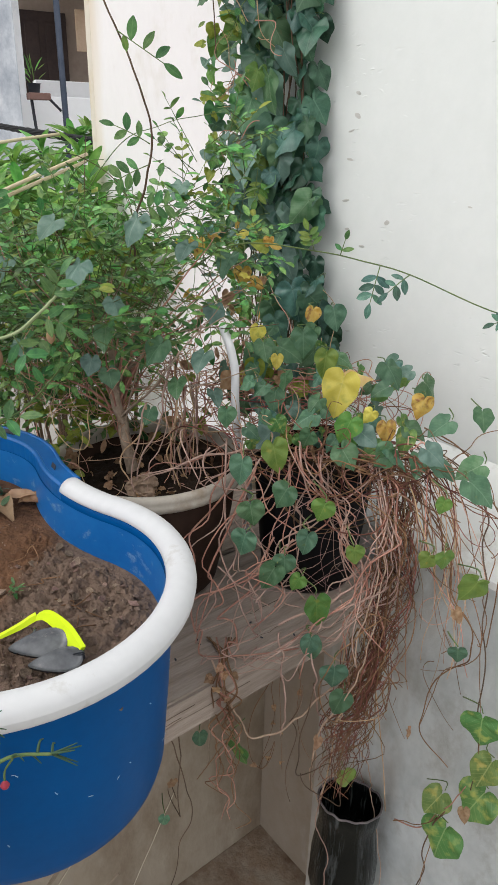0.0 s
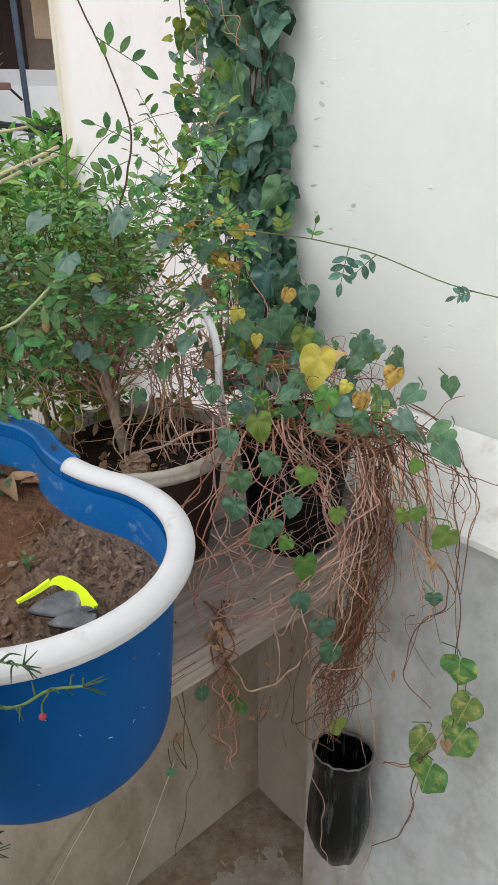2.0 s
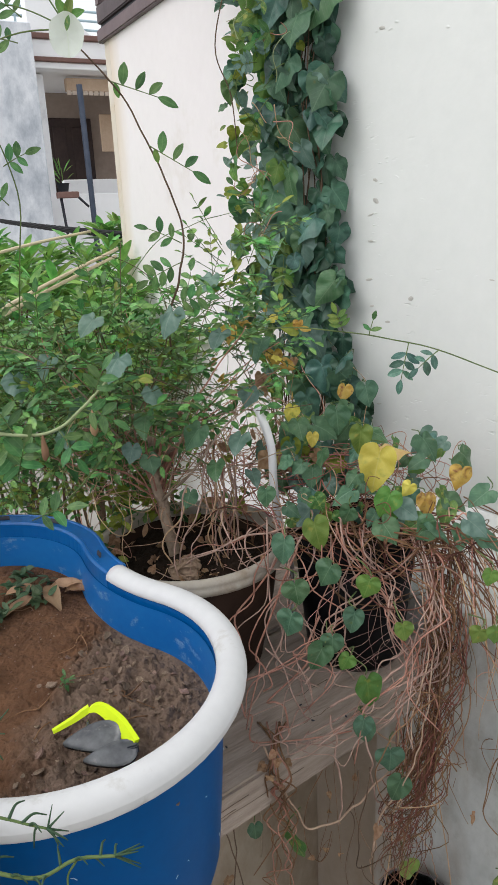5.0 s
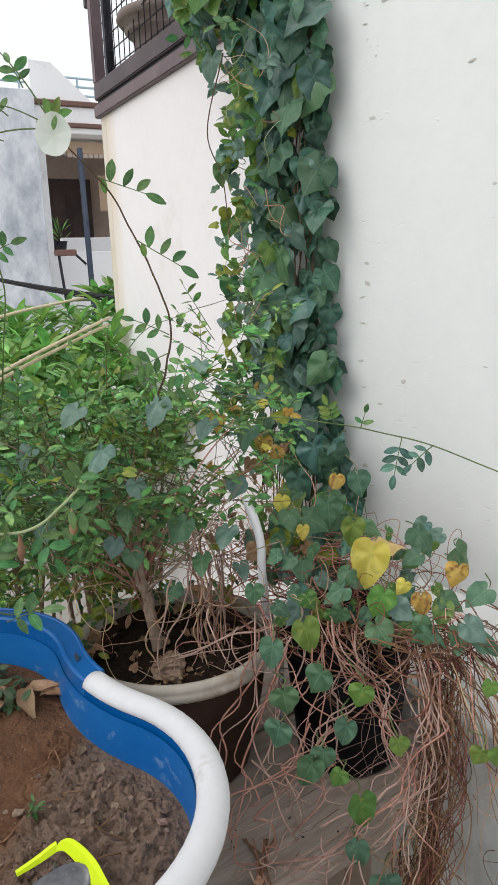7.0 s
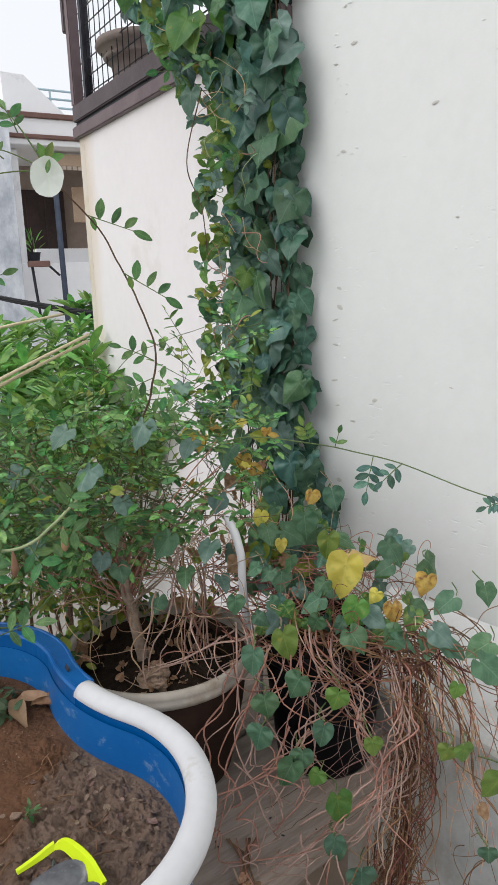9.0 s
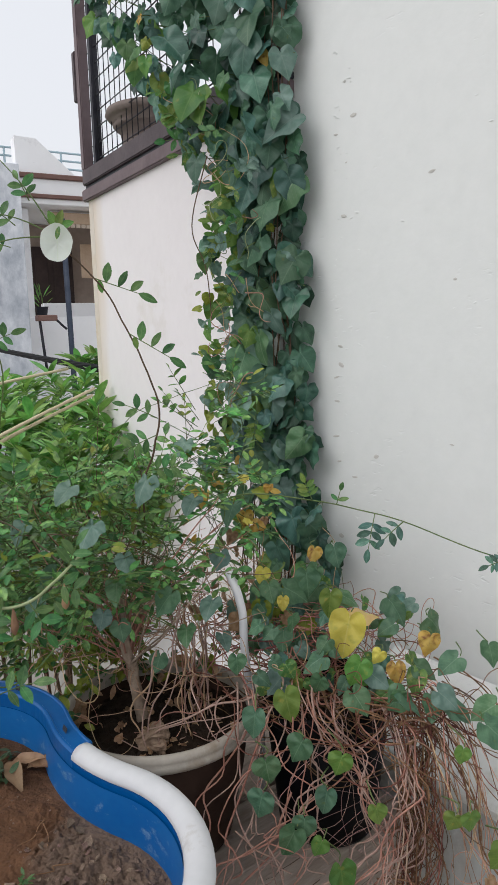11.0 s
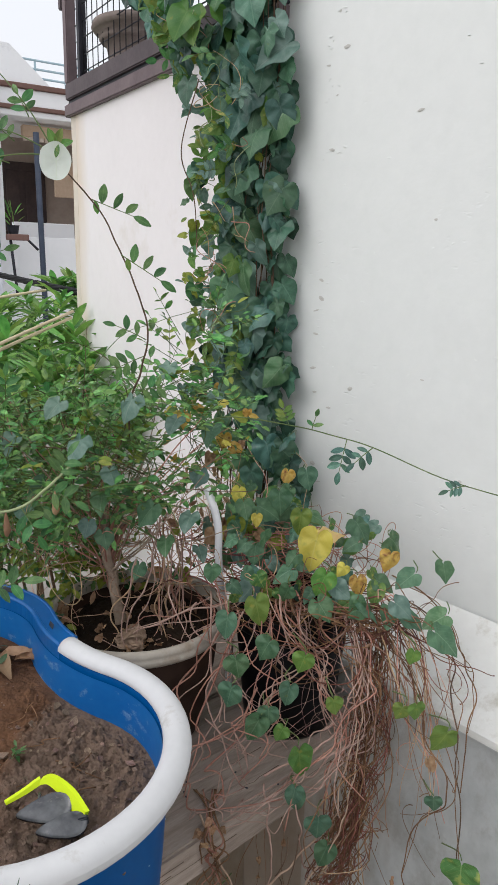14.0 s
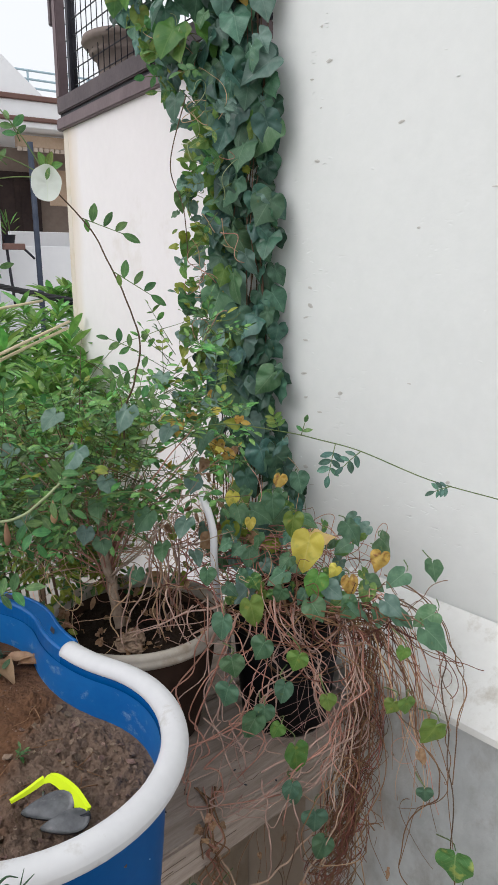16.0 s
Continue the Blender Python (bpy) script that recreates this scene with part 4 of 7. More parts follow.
under(house, "roof_slab", slab(-2.56, 0.6, 3.10, 3.16, -0.3, 2.0), M_HOUSE)
under(house, "band", slab(-2.56, 0.6, 3.16, 3.2, -0.35, -0.25), M_GROUT, "brown band")
under(house, "fascia", slab(-2.56, 0.6, 3.2, 3.36, -0.3, 0.0), M_HOUSE)
under(house, "upper_band", slab(-2.56, 0.6, 3.36, 3.41, -0.35, 0.0), M_GROUT, "brown band")
under(house, "beam", slab(-2.18, 0.6, 2.95, 3.07, 0.1, 0.25), M_AWN, "tan awning board")
for k in range(24):
    under(house, "fringe", slab(-2.18 + 0.05 * k, -2.14 + 0.05 * k, 2.91, 2.95, 0.1, 0.13, 0.004), M_BEIGE, "pale scalloped fringe")
# hanging panel added for a beige patch of the porch wall
under(house, "curtain", slab(-1.78, -1.5, 2.40, 2.80, 0.9, 0.95), M_AWN, "tan panel in place of a beige patch of porch wall")
door = under(house, "door", slab(-2.62, -1.75, 1.3, 2.82, 1.72, 1.8), M_DOOR, "dark brown double door")
for k in range(4):
    under(door, "panel", slab(-2.56 + 0.2 * k, -2.42 + 0.2 * k, 1.7, 2.72, 1.70, 1.72), M_DOOR)
under(house, "bench_back", slab(-2.2, -1.6, 1.9, 2.1, 0.9, 1.1), M_HOUSE)
a, b = far(-2.52, 3.41, -0.3), far(-1.97, 3.41, -0.3)
c = far(-2.52, 3.77, -0.3)
gable = bmesh.new()
q = [gable.verts.new(p) for p in (a, b, far(-2.32, 3.76, -0.3), c)]
face = gable.faces.new(q)
ext = bmesh.ops.extrude_face_region(gable, geom=[face])
bmesh.ops.translate(gable, verts=[e for e in ext["geom"] if isinstance(e, bmesh.types.BMVert)], vec=(-0.3 * math.sin(TURNED), 0.3 * math.cos(TURNED), 0))
bmesh.ops.recalc_face_normals(gable, faces=gable.faces)
under(house, "gable", gable, M_HOUSE, "white sloping roof gable")
rails = []
for k in range(4):
    z = 3.88 + 0.105 * k
    rails.append(([far(-2.95, z, 3), far(0.6, z - 0.05, 3)], 0.022, 0.022))
for k in range(12):
    rails.append(([far(-2.9 + 0.32 * k, 3.1, 3), far(-2.9 + 0.32 * k, 4.19, 3)], 0.022, 0.022))
M_SKYRAIL = shade("pale_blue_rail", (0.30, 0.42, 0.47), (0.40, 0.50, 0.55), 0.5)
under(house, "roof_railing", tubes("roof_railing", rails, 5), M_SKYRAIL, "pale blue roof railing")

pole = thing("metal_pole", far(-2.2, 1.3, -0.6), "blue-grey metal pole with a small brown shelf arm", "pole")
under(pole, "shaft", tubes("shaft", [([far(-2.14, 0.0, -0.6), far(-2.165, 2.93, -0.6)], 0.045, 0.045)], 8), M_POLE)
under(pole, "shelf", slab(-2.47, -2.29, 1.87, 1.93, -0.75, -0.5), M_GROUT, "brown shelf plate")
under(pole, "strut", tubes("strut", [([far(-2.30, 1.9, -0.6), far(-2.19, 1.78, -0.6)], 0.02, 0.02), ([far(-2.44, 1.88, -0.6), far(-2.40, 1.3, -0.6)], 0.025, 0.025)], 6), M_DARKMETAL)

PLANT = far(-2.33, 1.92, 0.02)
plant = thing("potted_plant", PLANT, "small dark pot with thin green leaves on the white porch parapet", "potted plant")
v, f = lathe([(0.0, 0.0), (0.07, 0.0), (0.10, 0.16), (0.115, 0.17), (0.09, 0.17), (0.0, 0.15)], PLANT, 16)
under(plant, "pot", raw("pot", v, f), M_DARKMETAL)
v, f, uv = [], [], []
random.seed(4)
for k in range(20):
    d = Vector((random.uniform(-0.9, 0.9), random.uniform(-0.5, 0.5), random.uniform(0.3, 1)))
    scatter(v, f, uv, 1, stance(PLANT + UP * (0.15 + 0.25 * random.random()) + Vector((d.x * 0.1, 0, 0)), d, Vector((0, -1, 0.5)), random.uniform(0.12, 0.26)) @ Matrix.Diagonal((0.22, 1, 1, 1)))
under(plant, "leaves", raw("leaves", v, f, uv), L_SHRUB)

cable = thing("cable_bundle", (-0.45, 3.3, 1.50), "bundle of black cables fixed to the cream wall", "cable")
A, B = by(1.352, 0.25, 1.475), Vector((-5.2, 11.4, 1.85))
for k in range(5):
    line = []
    for i in range(61):
        t = i / 60
        a = 60 * t + k * 1.26
        line.append(A.lerp(B, t) - UP * 0.2 * t * (1 - t) + Vector((0, math.cos(a), math.sin(a))) * 0.0135)
    under(cable, "strand", tubes("strand", [(line, 0.009, 0.009)], 6), M_CABLE)

# ---- bamboo sticks over the shrub ----
for a, b in (((-1.1, 2.1, 1.20), (-0.603, 2.7, 1.465)), ((-1.1, 2.12, 1.18), (-0.610, 2.7, 1.44)), ((-1.25, 2.7, 1.42), (-0.80, 3.1, 1.525))):
    ob = part("bamboo_stick", tubes("bamboo_stick", [(curve([a, Vector(a).lerp(Vector(b), 0.5) + Vector((0, 0, 0.01)), b], 4), 0.008, 0.006)], 7), M_BAMBOO)
    tagged(ob, "dry pale bamboo stick lying across the shrub", "stick", "bamboo sticks")

# ---- shrub beyond the parapet ----
random.seed(11)
shrub = thing("shrub", (-1.0, 3.3, -1.1), "dense green shrub with long pointed leaves", "shrub")
v, f, uv, stems = [], [], [], []
for i in range(640):
    c = Vector((random.uniform(-2.3, -0.25), random.uniform(2.3, 4.4), 0))
    top = 0.90 + 0.125 * c.y + 0.16 * noise.noise(c * 2.2) - 0.25 * max(0, c.x + 0.55)
    z = top - abs(random.gauss(0, 0.22 if i % 3 else 0.7))
    z = max(z, -0.5)
    c.z = z
    if i % 14 == 0:
        stems.append((curve([Vector((c.x + random.uniform(-.2, .2), c.y + random.uniform(-.2, .2), -1.1)), c - Vector((0.03, 0, 0.4)), c], 4), 0.012, 0.004))
    for j in range(11):
        a = j * 2.4 + random.random()
        d = Vector((math.cos(a), math.sin(a), random.uniform(-0.1, 1.3)))
        scatter(v, f, uv, random.randrange(2), stance(c + UP * 0.006 * j, d, UP + rv(0.3), random.uniform(0.09, 0.16)) @ Matrix.Diagonal((0.6, 1, 1, 1)))
tagged(under(shrub, "foliage", raw("foliage", v, f, uv), L_SHRUB), kind="stuff")
for it in stems:
    under(shrub, "branch", tubes("branch", [it], 5), M_DARKSTEM)

# ---- bush in the clay pot ----
def front(z):
    """How near the creeper's front stands at a height."""
    return float(np.interp(z, (0.3, 0.6, 0.75, 0.85, 0.95, 1.05, 1.14, 1.3), (0.90, 0.90, 0.91, 0.95, 1.0, 1.06, 1.16, 1.35)))


def kept(p):
    """Keeps a point behind the creeper's front, before the wall and above the planks."""
    y = front(p.z) - 0.02
    if p.y < y:
        p.y = y
    o, s = (p - CORNER).dot(INTO), (p - CORNER).dot(ALONG)
    deep = 0.22 if p.z < 0.86 else 0.40
    if o > deep:
        p -= INTO * (o - deep)
    if p.z < 0.728 and s > -0.15 and p.z > 0.6:
        p.z = 0.728
    if p.z > 1.13:
        p.z = 1.13 - 0.3 * (p.z - 1.13)
    return p


def grow(start, way, goal, steps, step, curl, pull, sag=0.0, seed=0.0, shell=False):
    """A stem that winds from a start towards a goal."""
    p, d, goal = Vector(start), Vector(way).normalized(), Vector(goal)
    out = [p.copy()]
    best, since = 9.0, 0
    for i in range(steps):
        k = i / steps
        w = noise.noise_vector(p * 11 + Vector((seed, seed * 0.37, 0))) + 0.6 * noise.noise_vector(p * 31 + Vector((0, seed, seed)))
        to = goal - p
        since = 0 if to.length < best else since + 1
        best = min(best, to.length)
        if to.length < 1.5 * step or shell and since > 9:
            break
        d = (d + w * curl + to.normalized() * pull * (0.5 + k) - UP * sag).normalized()
        p = p + d * step
        if shell:
            p = kept(p)
        out.append(p.copy())
    return out


random.seed(5)
bush = thing("potted_bush", POT + UP * 0.21, "leafy climbing pea bush with a woody trunk in the clay pot", "bush")
T0 = POT + Vector((-0.035, 0.025, 0.19))
under(bush, "trunk", tubes("trunk", [(wander([T0, T0 + Vector((-0.008, 0.0, 0.07)), T0 + Vector((-0.03, 0.02, 0.16)), T0 + Vector((-0.035, 0.03, 0.26))], 0.013, 10, 2.0, 22), 0.0128, 0.0085)], 10), M_BARK, "grey-brown woody trunk")
for i in range(40):
    b = T0 + Vector((-0.03, 0.02, random.uniform(0.09, 0.22)))
    e = Vector((random.uniform(-0.55, 0.02), random.uniform(1.08, 1.5), random.uniform(1.17, 1.42)))
    under(bush, "limb", tubes("limb", [(grow(b, (e - b) + UP * 0.1 + rv(0.1), e, 40, 0.013, 0.13, 0.22, 0, i), random.uniform(0.0012, 0.0028), 0.0008)], 5), M_STEM if i % 3 else M_BARK)
dry = []
for i in range(150):
    b = Vector((random.uniform(-0.42, 0.06), random.uniform(1.22, 1.48), random.uniform(1.02, 1.14)))
    e = b + Vector((random.uniform(-0.22, 0.22), random.uniform(-0.12, 0.12), random.uniform(-0.05, 0.20)))
    dry.append((grow(b, rv(1), e, 26, 0.011, 0.6, 0.22, 0, i * 1.3), random.uniform(0.0007, 0.0014), 0.0006))
tagged(under(bush, "twig_tangle", tubes("twig_tangle", dry, 4), M_DRY, "tangle of dry tan twigs"), kind="stuff")
for i in range(22):
    a, r = random.uniform(-2.6, 1.0), random.uniform(0.02, 0.10)
    b = POT + Vector((random.uniform(-0.03, 0.15), random.uniform(0.0, 0.10), random.uniform(0.36, 0.48)))
    e = POT + Vector((0.03 + r * math.cos(a), r * math.sin(a), 0.216))
    b.x, b.y = 0.5 * (b.x + e.x), 0.6 * b.y + 0.4 * e.y
    k = e + Vector((random.uniform(-0.02, 0.02), random.uniform(-0.01, 0.03), 0.05))
    line = wander([b, b.lerp(e, 0.4) + rv(0.015), k, e, e + Vector((0.03 * math.cos(a * 2), 0.03 * math.sin(a * 2), 0.004))], 0.012, 7, i * 2.1, 22)
    under(bush, "hanging_stem", tubes("hanging_stem", [(line, random.uniform(0.0012, 0.0023), 0.0011)], 5), (M_STEM, M_MAUVE, M_MAUVE, M_DRY)[i % 4])

for i in range(3):
    e = POT + Vector((random.uniform(-0.05, 0.11), random.uniform(-0.10, 0.08), 0.217))
    b = Vector((random.uniform(0.0, 0.07), random.uniform(1.13, 1.22), random.uniform(1.01, 1.06)))
    k = b.lerp(e, 0.5) + Vector((random.uniform(-0.02, 0.02), -0.02, random.uniform(-0.01, 0.04)))
    line = wander([b, k, e + Vector((0.012, 0.0, 0.02)), e, e + Vector((random.uniform(-0.05, 0.0), random.uniform(-0.03, 0.03), 0.004))], 0.014, 7, i * 3.7, 20)
    under(bush, "arching_stem", tubes("arching_stem", [(line, random.uniform(0.0010, 0.0020), 0.0009)], 5), (M_STEM, M_MAUVE, M_MAUVE)[i % 3])
# leaves and dead sprays added over the pot's far rim in place of shade
for i in range(110):
    a = random.uniform(0.8, 3.6)
    r = random.uniform(0.14, 0.205)
    p = POT + Vector((r * math.cos(a), r * math.sin(a), 0.236 + random.uniform(0, 0.05)))
    leaf(bush, "leaflet_%d" % (i % 3) if i % 3 else 2, (L_PEA1, L_WEED, L_DEAD, L_OLIVE)[i % 4], p, rv(1) - UP * 0.3, Vector((0, -0.6, 1)) + rv(0.6), random.uniform(0.016, 0.034), "leaflet" if i % 3 else "heart_leaf")
# dry litter on the pot's soil
for i in range(46):
    a, r = random.uniform(0, 6.28), 0.145 * random.random() ** 0.6
    p = POT + Vector((r * math.cos(a), r * math.sin(a), 0.222))
    leaf(bush, 2 + i % 2, L_DEAD, p, rv(1) * Vector((1, 1, 0.2)).length, UP + rv(0.7), random.uniform(0.008, 0.018), "dead_leaf", "crumpled dead brown leaf")

BLOBS = (((-0.36, 1.27, 1.275), (0.22, 0.18, 0.125), 215), ((-0.15, 1.31, 1.29), (0.14, 0.14, 0.10), 60), ((-0.58, 1.36, 1.22), (0.15, 0.2, 0.19), 150), ((-0.02, 1.46, 1.33), (0.06, 0.08, 0.1), 20), ((-0.27, 1.34, 1.40), (0.2, 0.13, 0.05), 50), ((-0.42, 1.36, 1.2), (0.18, 0.14, 0.10), 120), ((-0.62, 1.5, 1.03), (0.22, 0.16, 0.10), 90), ((-0.36, 1.5, 1.06), (0.16, 0.1, 0.10), 34), ((-0.47, 1.42, 1.06), (0.2, 0.09, 0.1), 120), ((-0.36, 1.45, 1.12), (0.10, 0.08, 0.06), 30), ((-0.07, 1.38, 1.46), (0.09, 0.1, 0.13), 34))
v, f, uv, sprig = [], [], [], []
ov, of, ouv = [], [], []
picked = 0
for c, r, count in BLOBS:
    for i in range(int(count * 1.15)):
        d = rv(1)
        while d.length > 1:
            d = rv(1)
        d = d.normalized() * d.length ** 0.45
        p = Vector(c) + Vector((d.x * r[0], d.y * r[1], d.z * r[2]))
        way = (Vector((d.x * 0.8, d.y * 0.6 - 0.35, d.z * 0.5 + 0.15)) + rv(0.7)).normalized()
        ln = random.uniform(0.045, 0.08)
        sprig.append(([p - way * 0.04, p + way * ln * 0.5, p + way * ln], 0.0009, 0.0005))
        across = way.cross(UP + rv(0.6)).normalized()
        up = across.cross(way)
        if up.z < 0:
            up = -up
        for j in range(5):
            q = p + way * ln * (0.35 + 0.3 * (j // 2))
            tip = way if j == 4 else across * (1 if j % 2 else -1) + way * 0.45
            size = random.uniform(0.013, 0.029)
            face = up * 0.7 + Vector((-0.1, -0.55, 0.55)) + rv(0.5)
            if p.y < c[1] - 0.05 and picked < 280 and j in (1, 4):
                picked += 1
                leaf(bush, "leaflet_%d" % random.randrange(3), L_PEA1, q, tip, face, size, "leaflet")
            else:
                scatter(*((ov, of, ouv) if i % 13 == 0 or (c[2] < 1.1 and i % 2) else (v, f, uv)), random.randrange(3), stance(q, tip, face, size))
tagged(under(bush, "foliage", raw("foliage", v, f, uv), L_PEA, "small oval green leaflets"), kind="stuff")
tagged(under(bush, "sunlit_foliage", raw("sunlit_foliage", ov, of, ouv), L_OLIVE, "yellow-green leaflets"), kind="stuff")
tagged(under(bush, "leaf_stalk_mass", tubes("leaf_stalk_mass", sprig, 3), M_GREENSTEM), kind="stuff")
for i in range(30):
    b = Vector((random.uniform(-0.45, -0.05), random.uniform(1.15, 1.35), random.uniform(1.12, 1.28)))
    e = b + Vector((random.uniform(-0.22, 0.12), random.uniform(-0.1, 0.05), random.uniform(0.02, 0.16)))
    under(bush, "runner", tubes("runner", [(grow(b, (e - b) + rv(0.05), e, 34, 0.012, 0.10, 0.12, 0, i * 3.3), random.uniform(0.0009, 0.0016), 0.0006)], 4), M_GREENSTEM if i % 3 else M_DARKSTEM)
# yellowed and dry leaflets caught between the bush and the creeper
for i in range(46):
    p = Vector((random.uniform(-0.16, 0.06), random.uniform(1.24, 1.42), random.uniform(1.08, 1.38)))
    leaf(bush, random.choice(("leaflet_0", "leaflet_1", 2, 3)), (L_ORANGE, L_DEAD, L_OLIVE, L_DEAD, L_YELLOW)[i % 5], p, rv(1) - UP * 0.4, Vector((0, -0.8, 0.5)) + rv(0.8), random.uniform(0.014, 0.028), "dry_leaf", "yellowed dry leaf")
# heart leaves of the creeper that have climbed into the bush
HEART_IN_BUSH = ((-0.245, 1.13, 1.225, 0.048), (-0.235, 1.12, 1.16, 0.036), (-0.13, 1.16, 1.13, 0.04), (-0.27, 1.12, 1.18, 0.034), (-0.41, 1.15, 1.33, 0.05), (-0.29, 1.12, 1.335, 0.05), (-0.12, 1.2, 1.36, 0.044), (-0.22, 1.13, 1.28, 0.04), (-0.07, 1.22, 1.25, 0.04), (-0.36, 1.12, 1.26, 0.04), (-0.19, 1.2, 1.06, 0.035), (-0.06, 1.2, 1.1, 0.036), (-0.14, 1.3, 1.45, 0.04), (-0.46, 1.15, 1.30, 0.05), (-0.33, 1.14, 1.40, 0.045), (-0.2, 1.16, 1.40, 0.05), (-0.17, 1.14, 1.20, 0.05), (-0.09, 1.16, 1.18, 0.045), (-0.05, 1.24, 1.33, 0.05), (-0.38, 1.12, 1.21, 0.035), (-0.5, 1.12, 1.24, 0.04))
for x, y, z, s in HEART_IN_BUSH:
    tip = Vector((random.uniform(-0.8, 0.6), random.uniform(-1.2, -0.5), -0.7))
    leaf(bush, random.randrange(4), random.choice((L_GREY, L_GREY, L_MOUND)), Vector((x, y, z)) - tip.normalized() * s / 2, tip, Vector((0, -0.4, 1.0)) + rv(0.35), s * 0.85, "heart_leaf")


def pinnate(parent, base, way, face, count, length, size, material=L_PEA1):
    """A stalk with paired leaflets and one at its tip."""
    way, face = Vector(way).normalized(), Vector(face).normalized()
    across = way.cross(face).normalized()
    stalk = [base + way * length * t - UP * 0.1 * length * t * t for t in (0, 0.35, 0.7, 1.0)]
    under(parent, "leaf_stalk", tubes("leaf_stalk", [(stalk, 0.0011, 0.0007)], 4), M_GREENSTEM)
    for j in range(count):
        t = 0.3 + 0.7 * (j // 2) / max(1, (count - 1) // 2)
        p = base + way * length * t - UP * 0.1 * length * t * t
        tip = way - UP * 0.2 if j == count - 1 else across * (1 if j % 2 else -1) + way * 0.55
        leaf(parent, "leaflet_%d" % (j % 3), material, p, tip, face + rv(0.3), size * random.uniform(0.85, 1.1), "leaflet")


# ---- long flowering shoot ----
shoot = thing("flowering_shoot", (-0.197, 1.2, 1.36), "long dark pea shoot with a white flower, climbing from the bush", "climber")
path = [(-0.20, 1.21, 1.33), (-0.197, 1.2, 1.409), (-0.176, 1.18, 1.467), (-0.157, 1.15, 1.54), (-0.17, 1.12, 1.607), (-0.192, 1.10, 1.67), (-0.223, 1.08, 1.737), (-0.263, 1.05, 1.787), (-0.278, 1.035, 1.80)]
under(shoot, "stem", tubes("stem", [(wander(path, 0.003, 6, 3.0, 30), 0.0021, 0.0011)], 6), M_DARKSTEM, "thin dark twining stem")
CAMWARD = Vector((0.15, -1, 0.25))
# leaflets stand up along one side of each stalk
for base, way, ups in (((-0.240, 1.078, 1.757), (0.9, -0.1, -0.33), 3), ((-0.193, 1.097, 1.672), (0.9, -0.1, -0.55), 3)):
    b, w = Vector(base), Vector(way).normalized()
    under(shoot, "leaf_stalk", tubes("leaf_stalk", [([b, b + w * 0.04, b + w * 0.075], 0.0011, 0.0007)], 4), M_GREENSTEM)
    for j in range(ups):
        leaf(shoot, "leaflet_%d" % (j % 3), L_PEA1, b + w * (0.022 + 0.020 * j), Vector((0.15 + 0.35 * j, 0, 1 - 0.2 * j)), CAMWARD + rv(0.2), 0.030 - 0.003 * j, "leaflet")
    leaf(shoot, "leaflet_1", L_PEA1, b + w * 0.075, w + Vector((0.3, 0, -0.2)), CAMWARD, 0.03, "leaflet")
    leaf(shoot, "leaflet_0", L_FRESH, b + w * 0.01, Vector((0.2, 0, -1)), CAMWARD, 0.02, "leaflet")
for base, way, k in (((-0.16, 1.148, 1.53), (-0.5, -0.1, 0.3), 5), ((-0.165, 1.16, 1.50), (-0.8, 0.0, -0.3), 7), ((-0.19, 1.2, 1.43), (0.8, -0.1, 0.2), 7)):
    pinnate(shoot, Vector(base), way, CAMWARD, k, 0.06, 0.026)
under(shoot, "side_stem", tubes("side_stem", [(wander([(-0.30, 1.2, 1.42), (-0.24, 1.2, 1.50), (-0.19, 1.19, 1.54), (-0.13, 1.2, 1.562), (-0.06, 1.3, 1.58)], 0.006, 6, 8.0, 20), 0.0009, 0.0007)], 4), M_GREENSTEM)
FLOWER = Vector((-0.277, 1.025, 1.803))
v, f, uv = [], [], []
for i in range(7):
    for j in range(24):
        r, a = i / 6, 2 * math.pi * j / 24
        rad = 0.0235 * r * (1 + 0.02 * math.sin(5 * a + 1))
        v.append(FLOWER + Vector((rad * math.cos(a), -0.006 * r * r + 0.0015 * math.sin(7 * a) * r, rad * 1.15 * math.sin(a))))
        uv.append((0.5 + 0.5 * r * math.cos(a), 0.5 + 0.5 * r * math.sin(a)))
for i in range(6):
    for j in range(24):
        a, b = i * 24 + j, i * 24 + (j + 1) % 24
        f.append((a, b, b + 24, a + 24))
under(shoot, "flower", raw("flower", v, f, uv), L_WHITE, "round white pea flower")
leaf(shoot, "keel_1", L_VEIN, FLOWER + Vector((0.002, -0.010, 0.004)), (0.25, -0.2, 1), (0, -1, 0.1), 0.018, "keel", "greenish throat of the flower")
for a in (0.3, 1.2, 2.0):
    leaf(shoot, "sepal_0", L_FRESH, FLOWER + Vector((0.0, 0.006, 0.022)), (math.cos(a), -0.2, math.sin(a)), (0, -1, 0.2), 0.026, "sepal")
for w in ((-1, 0.1, -0.05), (-0.9, 0.2, 0.4), (-0.6, 0.3, 0.9)):
    under(shoot, "runner", tubes("runner", [(curve([FLOWER + Vector((0, 0.006, 0.01)), FLOWER + Vector(w) * 0.08 + UP * 0.01, FLOWER + Vector(w) * 0.2 - UP * 0.02], 6), 0.0014, 0.0009)], 4), M_GREENSTEM)
    pinnate(shoot, FLOWER + Vector(w) * 0.07, Vector(w) + Vector((0, 0, 0.4)), CAMWARD, 5, 0.04, 0.024)

